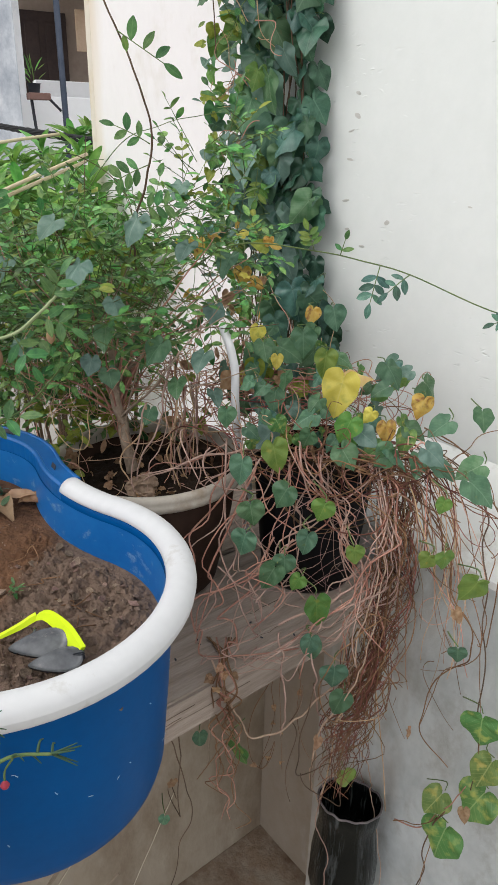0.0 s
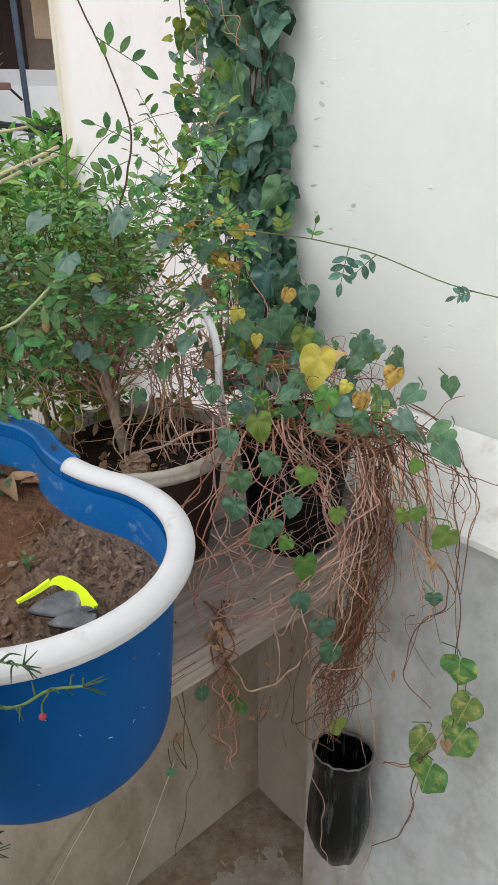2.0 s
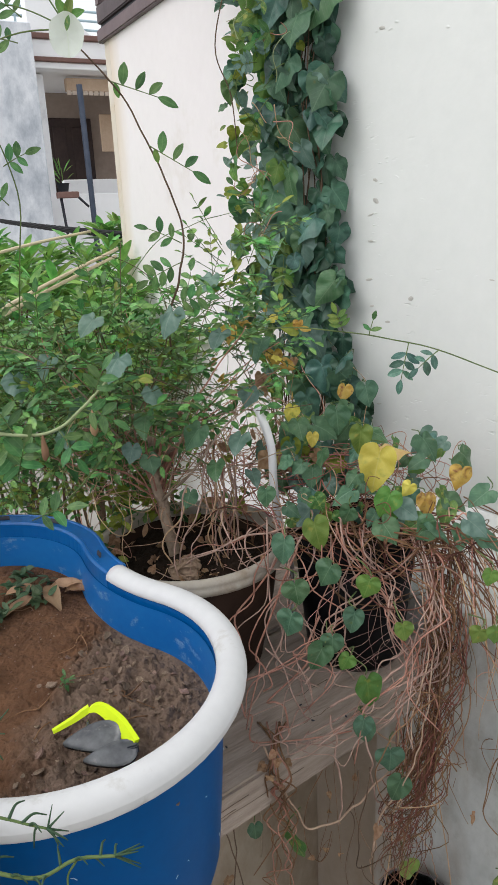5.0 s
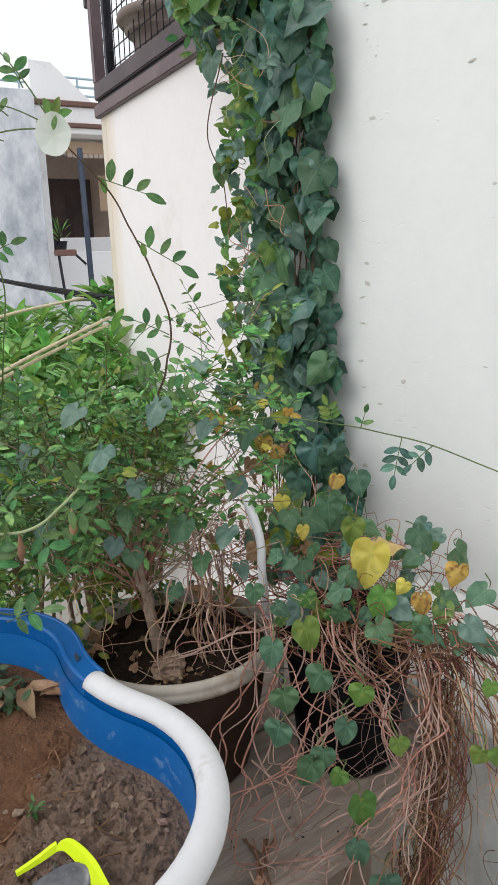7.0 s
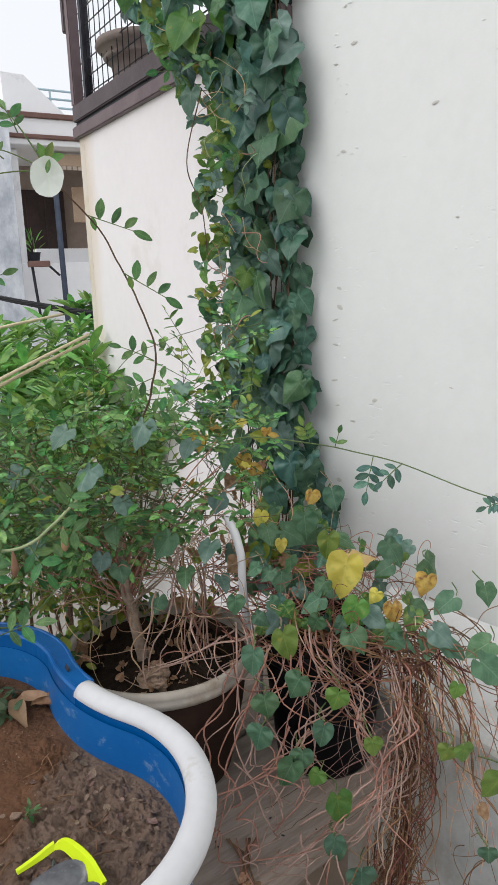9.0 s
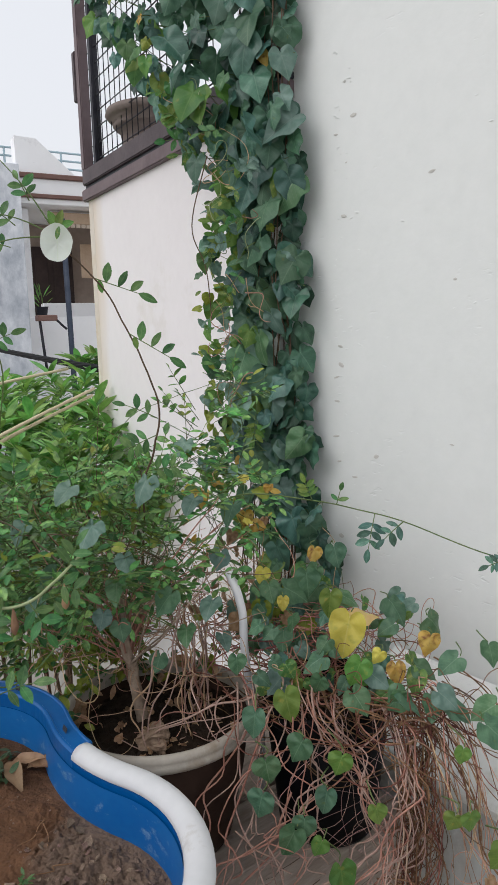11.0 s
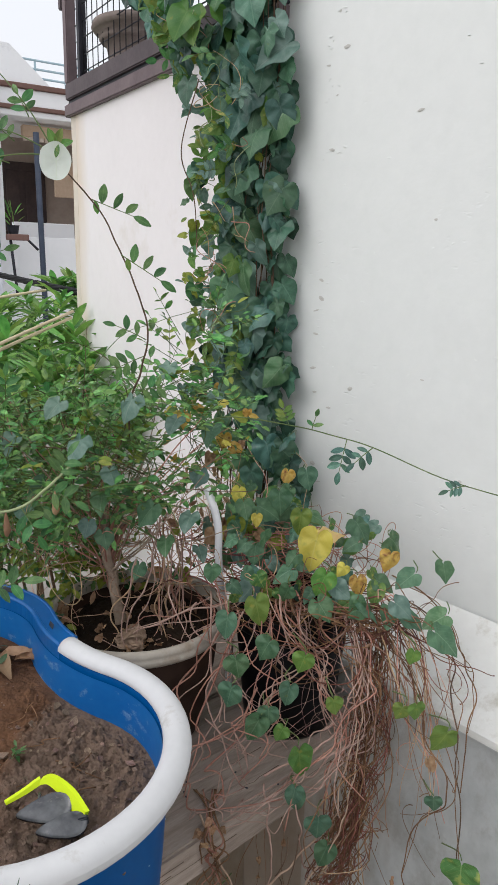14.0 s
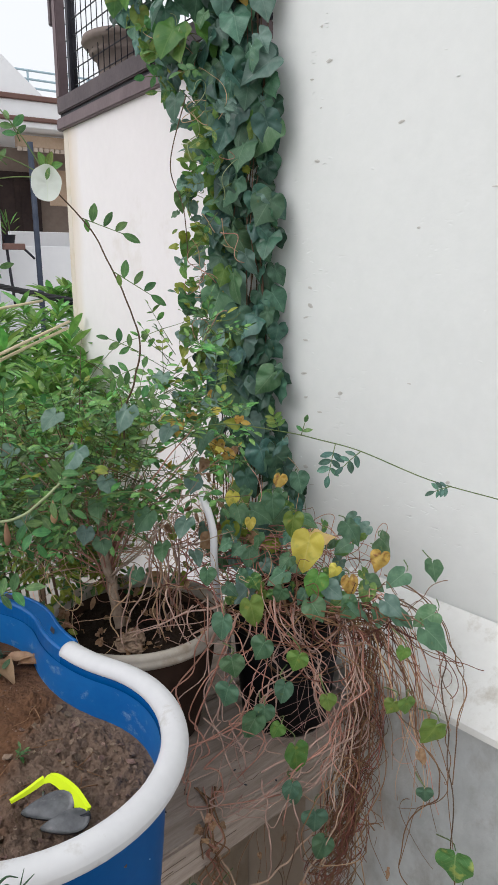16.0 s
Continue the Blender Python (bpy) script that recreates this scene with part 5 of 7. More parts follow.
for base, way, k, size in (((-0.43, 1.02, 1.19), (0.3, -0.2, 0.8), 7, 0.036), ((-0.45, 1.02, 1.16), (-0.2, -0.3, 0.9), 7, 0.036), ((-0.41, 1.0, 1.12), (0.7, -0.2, 0.4), 5, 0.034), ((-0.47, 1.02, 1.24), (0.2, -0.3, 0.8), 5, 0.036)):
    pinnate(bush, Vector(base), way, Vector((0.1, -0.8, 0.6)), k, 0.075, size, L_PEA1)
under(bush, "side_shoot", tubes("side_shoot", [(curve([(-0.30, 1.15, 1.2), (-0.37, 1.05, 1.13), (-0.42, 1.01, 1.13), (-0.45, 1.02, 1.18), (-0.46, 1.02, 1.25)], 6), 0.0016, 0.001)], 5), M_GREENSTEM)

# stout pale shoot with withered flowers
path = [(-0.53, 1.02, 1.285), (-0.461, 1.0, 1.27), (-0.41, 1.0, 1.262), (-0.351, 1.0, 1.271), (-0.31, 1.0, 1.302), (-0.269, 1.0, 1.341)]
under(bush, "side_shoot", tubes("side_shoot", [(wander(path, 0.004, 6, 4.0, 25), 0.0030, 0.0022)], 7), M_PALESTEM, "stout pale green shoot")
for p in ((-0.374, 0.998, 1.262), (-0.294, 0.998, 1.30)):
    p = Vector(p)
    v, f = lathe([(0.0008, 0.0), (0.0022, -0.006), (0.0035, -0.014), (0.0058, -0.024), (0.0062, -0.031), (0.004, -0.038), (0.0005, -0.041)], p, 9)
    v = [Vector(q) + noise.noise_vector(Vector(q) * 160) * 0.0022 for q in v]
    under(bush, "withered_flower", raw("withered_flower", v, f), L_DEAD, "withered tan flower")
for base, way in (((-0.35, 1.0, 1.271), (0.45, -0.1, -0.7)), ((-0.31, 1.0, 1.302), (0.9, -0.1, -0.25)), ((-0.29, 1.0, 1.32), (0.3, -0.1, 0.7)), ((-0.42, 1.0, 1.265), (-0.3, -0.1, 0.8))):
    pinnate(bush, Vector(base), way, Vector((0.1, -0.8, 0.6)), 5, 0.05, 0.03, L_PEA1)

# ---- second runner at the bush's far side ----
run = thing("climbing_runner", (-0.45, 1.25, 1.36), "thin bare pea runner arching over the bush", "climber")
for k, (a, b, c) in enumerate((((-0.52, 1.3, 1.3), (-0.44, 1.22, 1.62), (-0.5, 1.2, 1.78)), ((-0.30, 1.2, 1.28), (-0.42, 1.15, 1.42), (-0.56, 1.15, 1.52)), ((-0.1, 1.2, 1.2), (-0.28, 1.12, 1.26), (-0.48, 1.1, 1.27)))):
    under(run, "stem", tubes("stem", [(wander([a, b, c], 0.012, 12, k * 5.0), 0.0016, 0.001)], 4), M_GREENSTEM)
for base, way in (((-0.455, 1.215, 1.6), (-0.4, -0.2, 0.5)), ((-0.45, 1.2, 1.66), (0.6, -0.2, 0.3)), ((-0.48, 1.2, 1.5), (-0.5, -0.2, 0.1)), ((-0.41, 1.15, 1.42), (0.1, -0.2, 0.8))):
    pinnate(run, Vector(base), way, CAMWARD, 5, 0.05, 0.026)

# ---- tendril in front of the house wall ----
ten = thing("wall_tendril", (-0.118, 1.28, 1.32), "thin green tendril with small paired leaves before the white wall", "climber")
path = [(-0.20, 1.3, 1.27), (-0.118, 1.28, 1.32), (-0.024, 1.24, 1.374), (0.106, 1.18, 1.373), (0.177, 1.14, 1.365), (0.246, 1.11, 1.351), (0.363, 1.07, 1.308), (0.477, 1.03, 1.283), (0.62, 0.99, 1.25)]
under(ten, "stem", tubes("stem", [(curve(path, 6), 0.0013, 0.001)], 5), M_GREENSTEM, "thin green tendril")
pinnate(ten, Vector((0.20, 1.125, 1.362)), (-0.22, -0.1, -1.0), (-0.2, -0.9, 0.3), 7, 0.056, 0.025, L_IVY)
pinnate(ten, Vector((0.246, 1.11, 1.352)), (-0.5, -0.1, -0.35), (-0.2, -0.9, 0.3), 5, 0.042, 0.022, L_IVY)
pinnate(ten, Vector((0.40, 1.055, 1.30)), (-0.9, -0.1, -0.15), (-0.2, -0.8, 0.5), 7, 0.032, 0.017, L_IVY)
pinnate(ten, Vector((0.14, 1.16, 1.37)), (0.2, -0.1, 0.9), (-0.2, -0.9, 0.3), 3, 0.03, 0.018, L_PEA1)
pinnate(ten, Vector((0.10, 1.18, 1.373)), (-0.3, -0.1, 0.9), (-0.2, -0.9, 0.3), 7, 0.04, 0.02, L_FRESH)

# ---- lump of earth in the clay pot ----
lump = bmesh.new()
bmesh.ops.create_icosphere(lump, subdivisions=5, radius=0.028)
for w in lump.verts:
    w.co += noise.noise_vector(w.co * 34) * 0.014 + noise.noise_vector(w.co * 80) * 0.009 + noise.noise_vector(w.co * 210) * 0.003
    w.co.z *= 0.7
tagged(part("earth_lump", lump, M_LUMP, m=Matrix.Translation(POT + Vector((-0.005, -0.06, 0.222)))), "dry beige lump of earth in the clay pot", "lump")

# ---- white pipe behind the bush ----
hose = tagged(part("white_pipe", tubes("white_pipe", [(curve([(-0.052, 1.225, 1.232), (-0.040, 1.212, 1.205), (-0.033, 1.21, 1.18), (-0.028, 1.21, 1.15), (-0.027, 1.215, 1.09), (-0.02, 1.25, 1.0), (0.0, 1.29, 0.9), (0.0, 1.32, 0.722)], 6), 0.0078, 0.0078)], 10), M_PIPE), "bent white plastic pipe standing behind the bush", "pipe")

# ---- creeper column on the wall ----
random.seed(21)
ivy = thing("wall_creeper", at(0.42, 0.34, 1.0), "dark green heart-leaved creeper climbing the wall corner", "climber")
for i in range(26):
    x = random.uniform(-0.1, 0.12)
    p = [at(0.46 + x * 0.9, 0.385 - random.uniform(0, 0.03), z) for z in (0.98, 1.3, 1.6, 1.9, 2.2, 2.6)]
    under(ivy, "stem", tubes("stem", [(wander(p, 0.035, 8, i * 3.1, 5), 0.0026, 0.0012)], 4), M_DARKSTEM)


def column(z):
    """The creeper's span along the wall at a height."""
    rows = ((1.05, 0.215, 0.56), (1.2, 0.28, 0.59), (1.35, 0.33, 0.61), (1.7, 0.35, 0.615), (1.95, 0.352, 0.62), (2.12, 0.37, 0.66), (2.35, 0.38, 0.88), (2.6, 0.405, 1.07), (3.0, 0.405, 1.1))
    for (z0, a0, b0), (z1, a1, b1) in zip(rows, rows[1:]):
        if z <= z1:
            k = max(0, (z - z0) / (z1 - z0))
            return a0 + (a1 - a0) * k, b0 + (b1 - b0) * k
    return rows[-1][1:]


petioles = []
back_v, back_f, back_uv = [], [], []
hv = [w.co.copy() for w in HEARTS[1].vertices]
hf = [tuple(q.vertices) for q in HEARTS[1].polygons]
huv = [None] * len(hv)
for lp, d in zip(HEARTS[1].loops, HEARTS[1].uv_layers[0].data):
    huv[lp.vertex_index] = tuple(d.uv)
for i in range(820):
    z = 1.06 + 1.72 * ((i * 0.618034) % 1)
    a, b = column(z)
    t = random.random()
    s = a + (b - a) * t + (random.uniform(-0.03, 0.01) if t < 0.12 else 0)
    outer_layer = i < 330
    if random.random() < (t - 0.5) * (1.7 if outer_layer else 2.6) and z < 2.15:
        continue
    if z < 1.3 and random.random() < 0.4:
        continue
    bulge = 0.075 * math.sin(math.pi * min(max(t, 0.06), 0.94)) ** 0.6
    off = 0.385 - bulge * (random.uniform(0.75, 1.3) if outer_layer else random.uniform(0.05, 0.75))
    if s > 0.55:
        off -= 0.05 + 0.16 * (s - 0.55)
    size = (random.choice((0.036, 0.044, 0.054, 0.062, 0.072)) if outer_layer else random.uniform(0.036, 0.056)) * (1.0 + 0.12 * (z > 2.0)) * (1.0 if t < 0.6 else 0.66)
    p = at(s, off, z + 0.4 * size)
    tip = Vector((random.gauss(0.0, 0.6), random.uniform(-0.7, 0.15), -1.0))
    face = OUT * 0.75 + Vector((0.0, -0.6, 0.6)) + rv(1.05)
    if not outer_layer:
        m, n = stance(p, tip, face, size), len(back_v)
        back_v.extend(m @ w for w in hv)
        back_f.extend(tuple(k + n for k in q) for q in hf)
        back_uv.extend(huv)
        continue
    mat = L_IVY
    k = random.random()
    if t > 0.65 and k < 0.34 or k < 0.02:
        mat = random.choice((L_FRESH, L_OLIVE, L_PEA1))
    elif k < 0.045:
        mat = L_ORANGE
    elif k < (0.2 if t < 0.5 else 0.36):
        mat = L_GREY
    elif k < (0.25 if t < 0.5 else 0.5):
        mat = L_FRESH
    elif k < 0.62:
        mat = L_MOUND
    leaf(ivy, random.randrange(4), mat, p, tip, face, size * (0.5 if mat in (L_ORANGE, L_OLIVE) else 1))
    petioles.append((curve([p, p + INTO * 0.03 + UP * 0.012, at(s + random.uniform(-0.04, 0.04), 0.36, z + random.uniform(-0.02, 0.05))], 3), 0.001, 0.001))
for i in range(215):
    z = 1.12 + 1.1 * ((i * 0.618034) % 1)
    a, b = column(z)
    t = random.uniform(0.48, 1.03)
    p = at(a + (b - a) * t, 0.385 - random.uniform(0.03, 0.12), z + random.gauss(0, 0.01))
    leaf(ivy, random.choice((0, 1, 2, 3, "leaflet_0", "leaflet_1")), random.choice((L_FRESH, L_GREY, L_GREY, L_MOUND, L_VEIN, L_PEA1, L_OLIVE)), p, Vector((random.gauss(0, 0.9), random.uniform(-0.8, 0.2), random.uniform(-1, 0.4))), OUT * 0.4 + Vector((0.0, -0.6, 0.5)) + rv(1.0), random.uniform(0.016, 0.040))
tagged(under(ivy, "inner_foliage", raw("inner_foliage", back_v, back_f, back_uv), L_IVYIN, "inner heart leaves, darkened for the shade inside"), kind="stuff")
tagged(under(ivy, "leaf_stalk_mass", tubes("leaf_stalk_mass", petioles, 3), M_GREENSTEM), kind="stuff")
for i in range(26):
    z = random.uniform(1.3, 2.3)
    a, b = column(z)
    pinnate(ivy, at(b - random.uniform(0.05, 0.24), random.uniform(0.24, 0.30), z), Vector((random.uniform(-1, 0.3), -0.3, random.uniform(-0.8, 0.7))), CAMWARD + rv(0.6), random.choice((3, 5, 7)), random.uniform(0.04, 0.07), random.uniform(0.02, 0.032), random.choice((L_FRESH, L_GREY, L_VEIN, L_PEA1)))
for i in range(38):
    z = random.uniform(1.2, 2.3)
    a, b = column(z)
    s = b - random.uniform(0.07, 0.22)
    line = grow(at(s, 0.27, z), rv(1), at(s + random.uniform(-0.06, 0.04), 0.27, z + random.uniform(-0.10, 0.12)), 22, 0.007, 0.4, 0.2, 0, i * 4.7)
    under(ivy, "twining_stem", tubes("twining_stem", [(line, random.uniform(0.0009, 0.0016), 0.0007)], 4), (M_PALESTEM, M_DRY, M_GREENSTEM, M_STEM)[i % 4])
under(ivy, "loose_stem", tubes("loose_stem", [(curve([(-0.09, 1.72, 2.08), (-0.13, 1.70, 1.92), (-0.10, 1.70, 1.82), (-0.09, 1.70, 1.70)], 7), 0.0016, 0.0012)], 5), M_DARKSTEM)

# ---- creeper mound over the black pot ----
random.seed(31)
mound = thing("creeper_mound", BPOT + UP * 0.27, "tangled heart-leaved creeper spilling from the black pot over the plank", "creeper")


def soft(p, k):
    return Vector(p) + Vector((random.gauss(0, k[0]), random.gauss(0, k[1]), random.gauss(0, k[2])))


def tangle(name, count, start, s_k, way, end, e_k, r, curl, pull, material, label="pinkish brown tangled stems", sides=4, sag=0.02, single=False):
    """Stems that wind from one soft place to another, joined or one by one."""
    out = []
    for i in range(count):
        a, e = soft(start, s_k), soft(end, e_k)
        line = grow(a, Vector(way) + rv(0.7), e, 70, 0.0095, curl, pull, sag, i * 1.9 + count, True)
        item = (line, random.uniform(*r), r[0] * 0.8)
        if single:
            under(mound, name, tubes(name, [item], 5), material, label)
        else:
            out.append(item)
    if out:
        tagged(under(mound, name, tubes(name, out, sides), material, label), kind="stuff")


def strand(pts, n=6, sway=0.012, deep=0.0, tail=0):
    """A hanging stem through (x, z) places on the creeper's front, with kinks."""
    line = []
    for (x0, z0), (x1, z1) in zip(pts, pts[1:]):
        for i in range(n):
            q = i / n
            line.append((x0 + (x1 - x0) * q, z0 + (z1 - z0) * q))
    line.append(pts[-1])
    out = []
    for k, (x, z) in enumerate(line):
        g = sway * min(1, 0.3 + k / 4)
        p = Vector((x + random.gauss(0, g), front(z) + deep + random.gauss(0, 0.008), z + random.gauss(0, 0.6 * g)))
        out.append(kept(p))
    x, z = pts[0]
    y = front(z) + deep
    out = [Vector((x + random.gauss(0, 0.02), y + 0.11, z - 0.025)), Vector((x, y + 0.045, z + 0.004))] + out if z > 0.98 else out
    return curve(out, 4)


def strands(name, count, make, r, material, label=""):
    for i in range(count):
        k = random.uniform(*r)
        under(mound, name, tubes(name, [(make(), k, k * 0.7)], 5), random.choice(material) if isinstance(material, tuple) else material, label)


U = random.uniform
STEMS = (M_MAUVE, M_MAUVE, M_STEM)
strands("hanging_stem", 8, lambda: strand([(U(-0.03, 0.08), U(1.03, 1.07)), (U(-0.06, 0.09), U(0.88, 0.95)), (U(-0.08, 0.06), U(0.74, 0.84))], 3, 0.019, U(-0.01, 0.04)), (0.0011, 0.0020), STEMS)
strands("hanging_stem", 8, lambda: strand([(U(0.04, 0.22), U(1.02, 1.06)), (U(0.03, 0.21), U(0.88, 0.95)), (U(0.0, 0.20), U(0.78, 0.88))], 3, 0.019, U(-0.01, 0.04)), (0.0010, 0.0019), STEMS)
strands("hanging_stem", 8, lambda: strand([(U(0.08, 0.13), 1.045), (U(0.13, 0.16), 0.98), (U(0.17, 0.20), 0.90), (U(0.17, 0.24), U(0.72, 0.84))], 3, 0.012, U(-0.02, 0.02)), (0.0012, 0.0019), (M_STEM, M_STEM, M_MAUVE), "pinkish twining stem")
strands("hanging_stem", 5, lambda: strand([(U(0.21, 0.25), 1.02), (U(0.22, 0.25), 0.94), (U(0.14, 0.19), 0.86), (U(0.03, 0.12), U(0.74, 0.79))], 3, 0.012, U(-0.02, 0.02)), (0.0011, 0.0019), (M_MAUVE, M_STEM))
strands("hanging_stem", 5, lambda: strand([(U(0.10, 0.18), 1.05), (U(0.20, 0.225), 1.045), (U(0.235, 0.262), 0.99), (U(0.225, 0.27), 0.86), (U(0.17, 0.26), U(0.60, 0.74))], 3, 0.020, U(-0.02, 0.03)), (0.0010, 0.0017), (M_FIBRE, M_FIBRE, M_STEM), "brown stem arching over the pot")
strands("curling_stem", 4, lambda: grow((U(0.17, 0.26), front(0.8) + U(0.0, 0.03), U(0.70, 0.98)), rv(1), (U(0.16, 0.25), front(0.6) + U(0.0, 0.04), U(0.52, 0.72)), 60, 0.008, 0.45, 0.16, 0.02, U(0, 90), True), (0.0008, 0.0014), (M_DRY, M_FIBRE, M_FIBRE))
strands("hanging_stem", 5, lambda: strand([(U(-0.05, 0.02), U(0.99, 1.04)), (U(-0.11, -0.02), U(0.86, 0.93)), (U(-0.14, -0.03), U(0.74, 0.8))], 3, 0.012, U(0.04, 0.08)), (0.0013, 0.0022), (M_MAUVE, M_STEM))
strands("plank_runner", 4, lambda: strand([(U(-0.06, 0.08), U(0.86, 0.95)), (U(-0.08, 0.05), 0.80), (U(-0.10, 0.03), 0.742), (U(-0.08, 0.10), 0.735)], 3, 0.014, U(0.0, 0.05)), (0.0012, 0.0020), STEMS)
strands("plank_runner", 5, lambda: strand([(U(0.18, 0.24), 1.03), (U(0.21, 0.25), U(0.84, 0.92)), (U(0.12, 0.18), U(0.78, 0.82)), (U(0.02, 0.10), U(0.735, 0.77)), (U(-0.06, 0.02), U(0.73, 0.76))], 3, 0.012, U(-0.01, 0.03)), (0.0010, 0.0017), (M_ROPE, M_MAUVE, M_MAUVE))


def mass(name, count, make, r, material, label):
    items = [(make(), U(*r), r[0] * 0.8) for i in range(count)]
    tagged(under(mound, name, tubes(name, items, 4), material, label), kind="stuff")


mass("side_tangle", 58, lambda: strand([(U(0.21, 0.29), U(0.96, 1.05)), (U(0.22, 0.28), U(0.84, 0.92)), (U(0.195, 0.25), U(0.70, 0.78)), (U(0.165, 0.22), U(0.54, 0.70))], 3, 0.016, U(0.005, 0.06)), (0.0007, 0.0015), M_FIBRE, "dense dry reddish brown stems against the wall")
mass("lower_tangle", 60, lambda: strand([(U(0.17, 0.25), U(0.70, 0.80)), (U(0.15, 0.225), 0.62), (U(0.14, 0.205), U(0.42, 0.56))], 3, 0.016, U(0.0, 0.05)), (0.0006, 0.0013), M_FIBRE, "fine dry stems above the bag")
mass("pot_fringe", 15, lambda: strand([(U(0.0, 0.22), U(0.99, 1.03)), (U(0.0, 0.22), U(0.90, 0.94)), (U(0.02, 0.22), U(0.80, 0.88))], 3, 0.016, U(0.01, 0.05)), (0.0004, 0.0008), M_MAUVE, "fine dry rootlets over the pot")
tangle("top_mat", 54, (0.03, 1.2, 1.03), (0.07, 0.05, 0.012), (1, -0.4, -0.1), (0.24, 1.08, 1.025), (0.07, 0.06, 0.02), (0.0009, 0.0016), 0.42, 0.2, M_FIBRE, "matted brown stems")
tangle("back_mat", 110, (0.0, 1.32, 1.06), (0.06, 0.05, 0.025), (1, 0.2, 0.1), (0.17, 1.28, 1.09), (0.07, 0.06, 0.03), (0.0009, 0.0016), 0.42, 0.2, M_STEM, "matted brown stems")
tangle("right_tangle", 24, (0.24, 1.08, 1.05), (0.04, 0.04, 0.015), (0.8, -0.6, 0.1), (0.36, 0.98, 0.90), (0.04, 0.04, 0.06), (0.0008, 0.0014), 0.2, 0.4, M_FIBRE, "thin trailing stems over the ledge")
tangle("right_curtain", 20, (0.27, 1.08, 1.05), (0.03, 0.04, 0.015), (0.8, -0.6, 0.1), (0.345, 0.97, 0.76), (0.03, 0.03, 0.07), (0.0008, 0.0015), 0.16, 0.35, M_DRY, "thin trailing stems over the ledge")
tangle("pot_runner", 5, (0.02, 1.13, 1.04), (0.05, 0.03, 0.02), (-1, -0.4, 0.1), (-0.13, 1.07, 1.0), (0.07, 0.04, 0.02), (0.0010, 0.0017), 0.14, 0.5, M_MAUVE, single=True)



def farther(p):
    """Pushes a stem's lower end back along the camera's sight line, to the bag."""
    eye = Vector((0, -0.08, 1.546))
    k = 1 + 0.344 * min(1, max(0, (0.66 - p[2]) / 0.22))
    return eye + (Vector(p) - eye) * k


# long single stems, the first one a twisted rope
LOOPS = (
    ([(-0.053, 0.92, 0.745), (-0.027, 0.905, 0.672), (-0.008, 0.9, 0.629), (0.019, 0.9, 0.597), (0.059, 0.9, 0.611), (0.101, 0.905, 0.644), (0.154, 0.92, 0.694), (0.203, 0.94, 0.733), (0.232, 0.965, 0.757), (0.246, 0.99, 0.789), (0.261, 1.02, 0.812), (0.29, 1.05, 0.826), (0.312, 1.07, 0.86), (0.30, 1.10, 0.94), (0.27, 1.14, 1.01)], 0.0019, M_ROPE),
    ([(0.127, 0.90, 0.55), (0.132, 0.90, 0.606), (0.155, 0.91, 0.663), (0.185, 0.92, 0.699), (0.219, 0.95, 0.744), (0.237, 0.97, 0.779), (0.249, 1.01, 0.813), (0.283, 1.05, 0.823), (0.315, 1.08, 0.86), (0.31, 1.11, 0.95), (0.26, 1.15, 1.01)], 0.0018, M_ROPE),
    ([(0.12, 1.0, 0.735), (0.16, 0.95, 0.728), (0.225, 0.955, 0.744), (0.240, 0.975, 0.772), (0.252, 1.00, 0.80), (0.275, 1.03, 0.815), (0.305, 1.07, 0.85), (0.28, 1.10, 0.95), (0.25, 1.14, 1.01)], 0.0016, M_ROPE),
    ([(0.055, 0.93, 0.812), (0.105, 0.94, 0.832), (0.146, 0.95, 0.852), (0.188, 0.97, 0.872), (0.243, 1.0, 0.892)], 0.0021, M_MAUVE),
    ([(0.058, 0.932, 0.80), (0.064, 0.912, 0.742), (0.072, 0.904, 0.652), (0.066, 0.902, 0.60)], 0.0018, M_MAUVE),
    ([(0.235, 1.04, 0.98), (0.225, 0.96, 0.88), (0.20, 0.925, 0.76), (0.171, 0.895, 0.679), (0.13, 0.89, 0.567), (0.125, 0.885, 0.485), (0.150, 0.87, 0.434), (0.16, 0.862, 0.40)], 0.0014, M_ROPE),
    ([(0.22, 1.03, 0.98), (0.21, 0.95, 0.86), (0.18, 0.92, 0.74), (0.166, 0.895, 0.618), (0.221, 0.885, 0.541), (0.236, 0.85, 0.451), (0.247, 0.812, 0.38), (0.25, 0.80, 0.28), (0.232, 0.80, 0.19)], 0.0013, M_ROPE),
    ([(0.20, 0.89, 0.52), (0.15, 0.88, 0.50), (0.135, 0.84, 0.44), (0.152, 0.80, 0.40), (0.15, 0.788, 0.31), (0.172, 0.79, 0.24), (0.20, 0.793, 0.225)], 0.0015, M_MAUVE),
    ([(0.11, 0.93, 0.80), (0.118, 0.905, 0.72), (0.142, 0.90, 0.62), (0.175, 0.895, 0.58)], 0.0016, M_MAUVE),
)
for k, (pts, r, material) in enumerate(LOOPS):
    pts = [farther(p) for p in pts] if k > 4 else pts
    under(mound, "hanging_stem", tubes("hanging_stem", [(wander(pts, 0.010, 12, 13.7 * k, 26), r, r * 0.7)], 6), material)
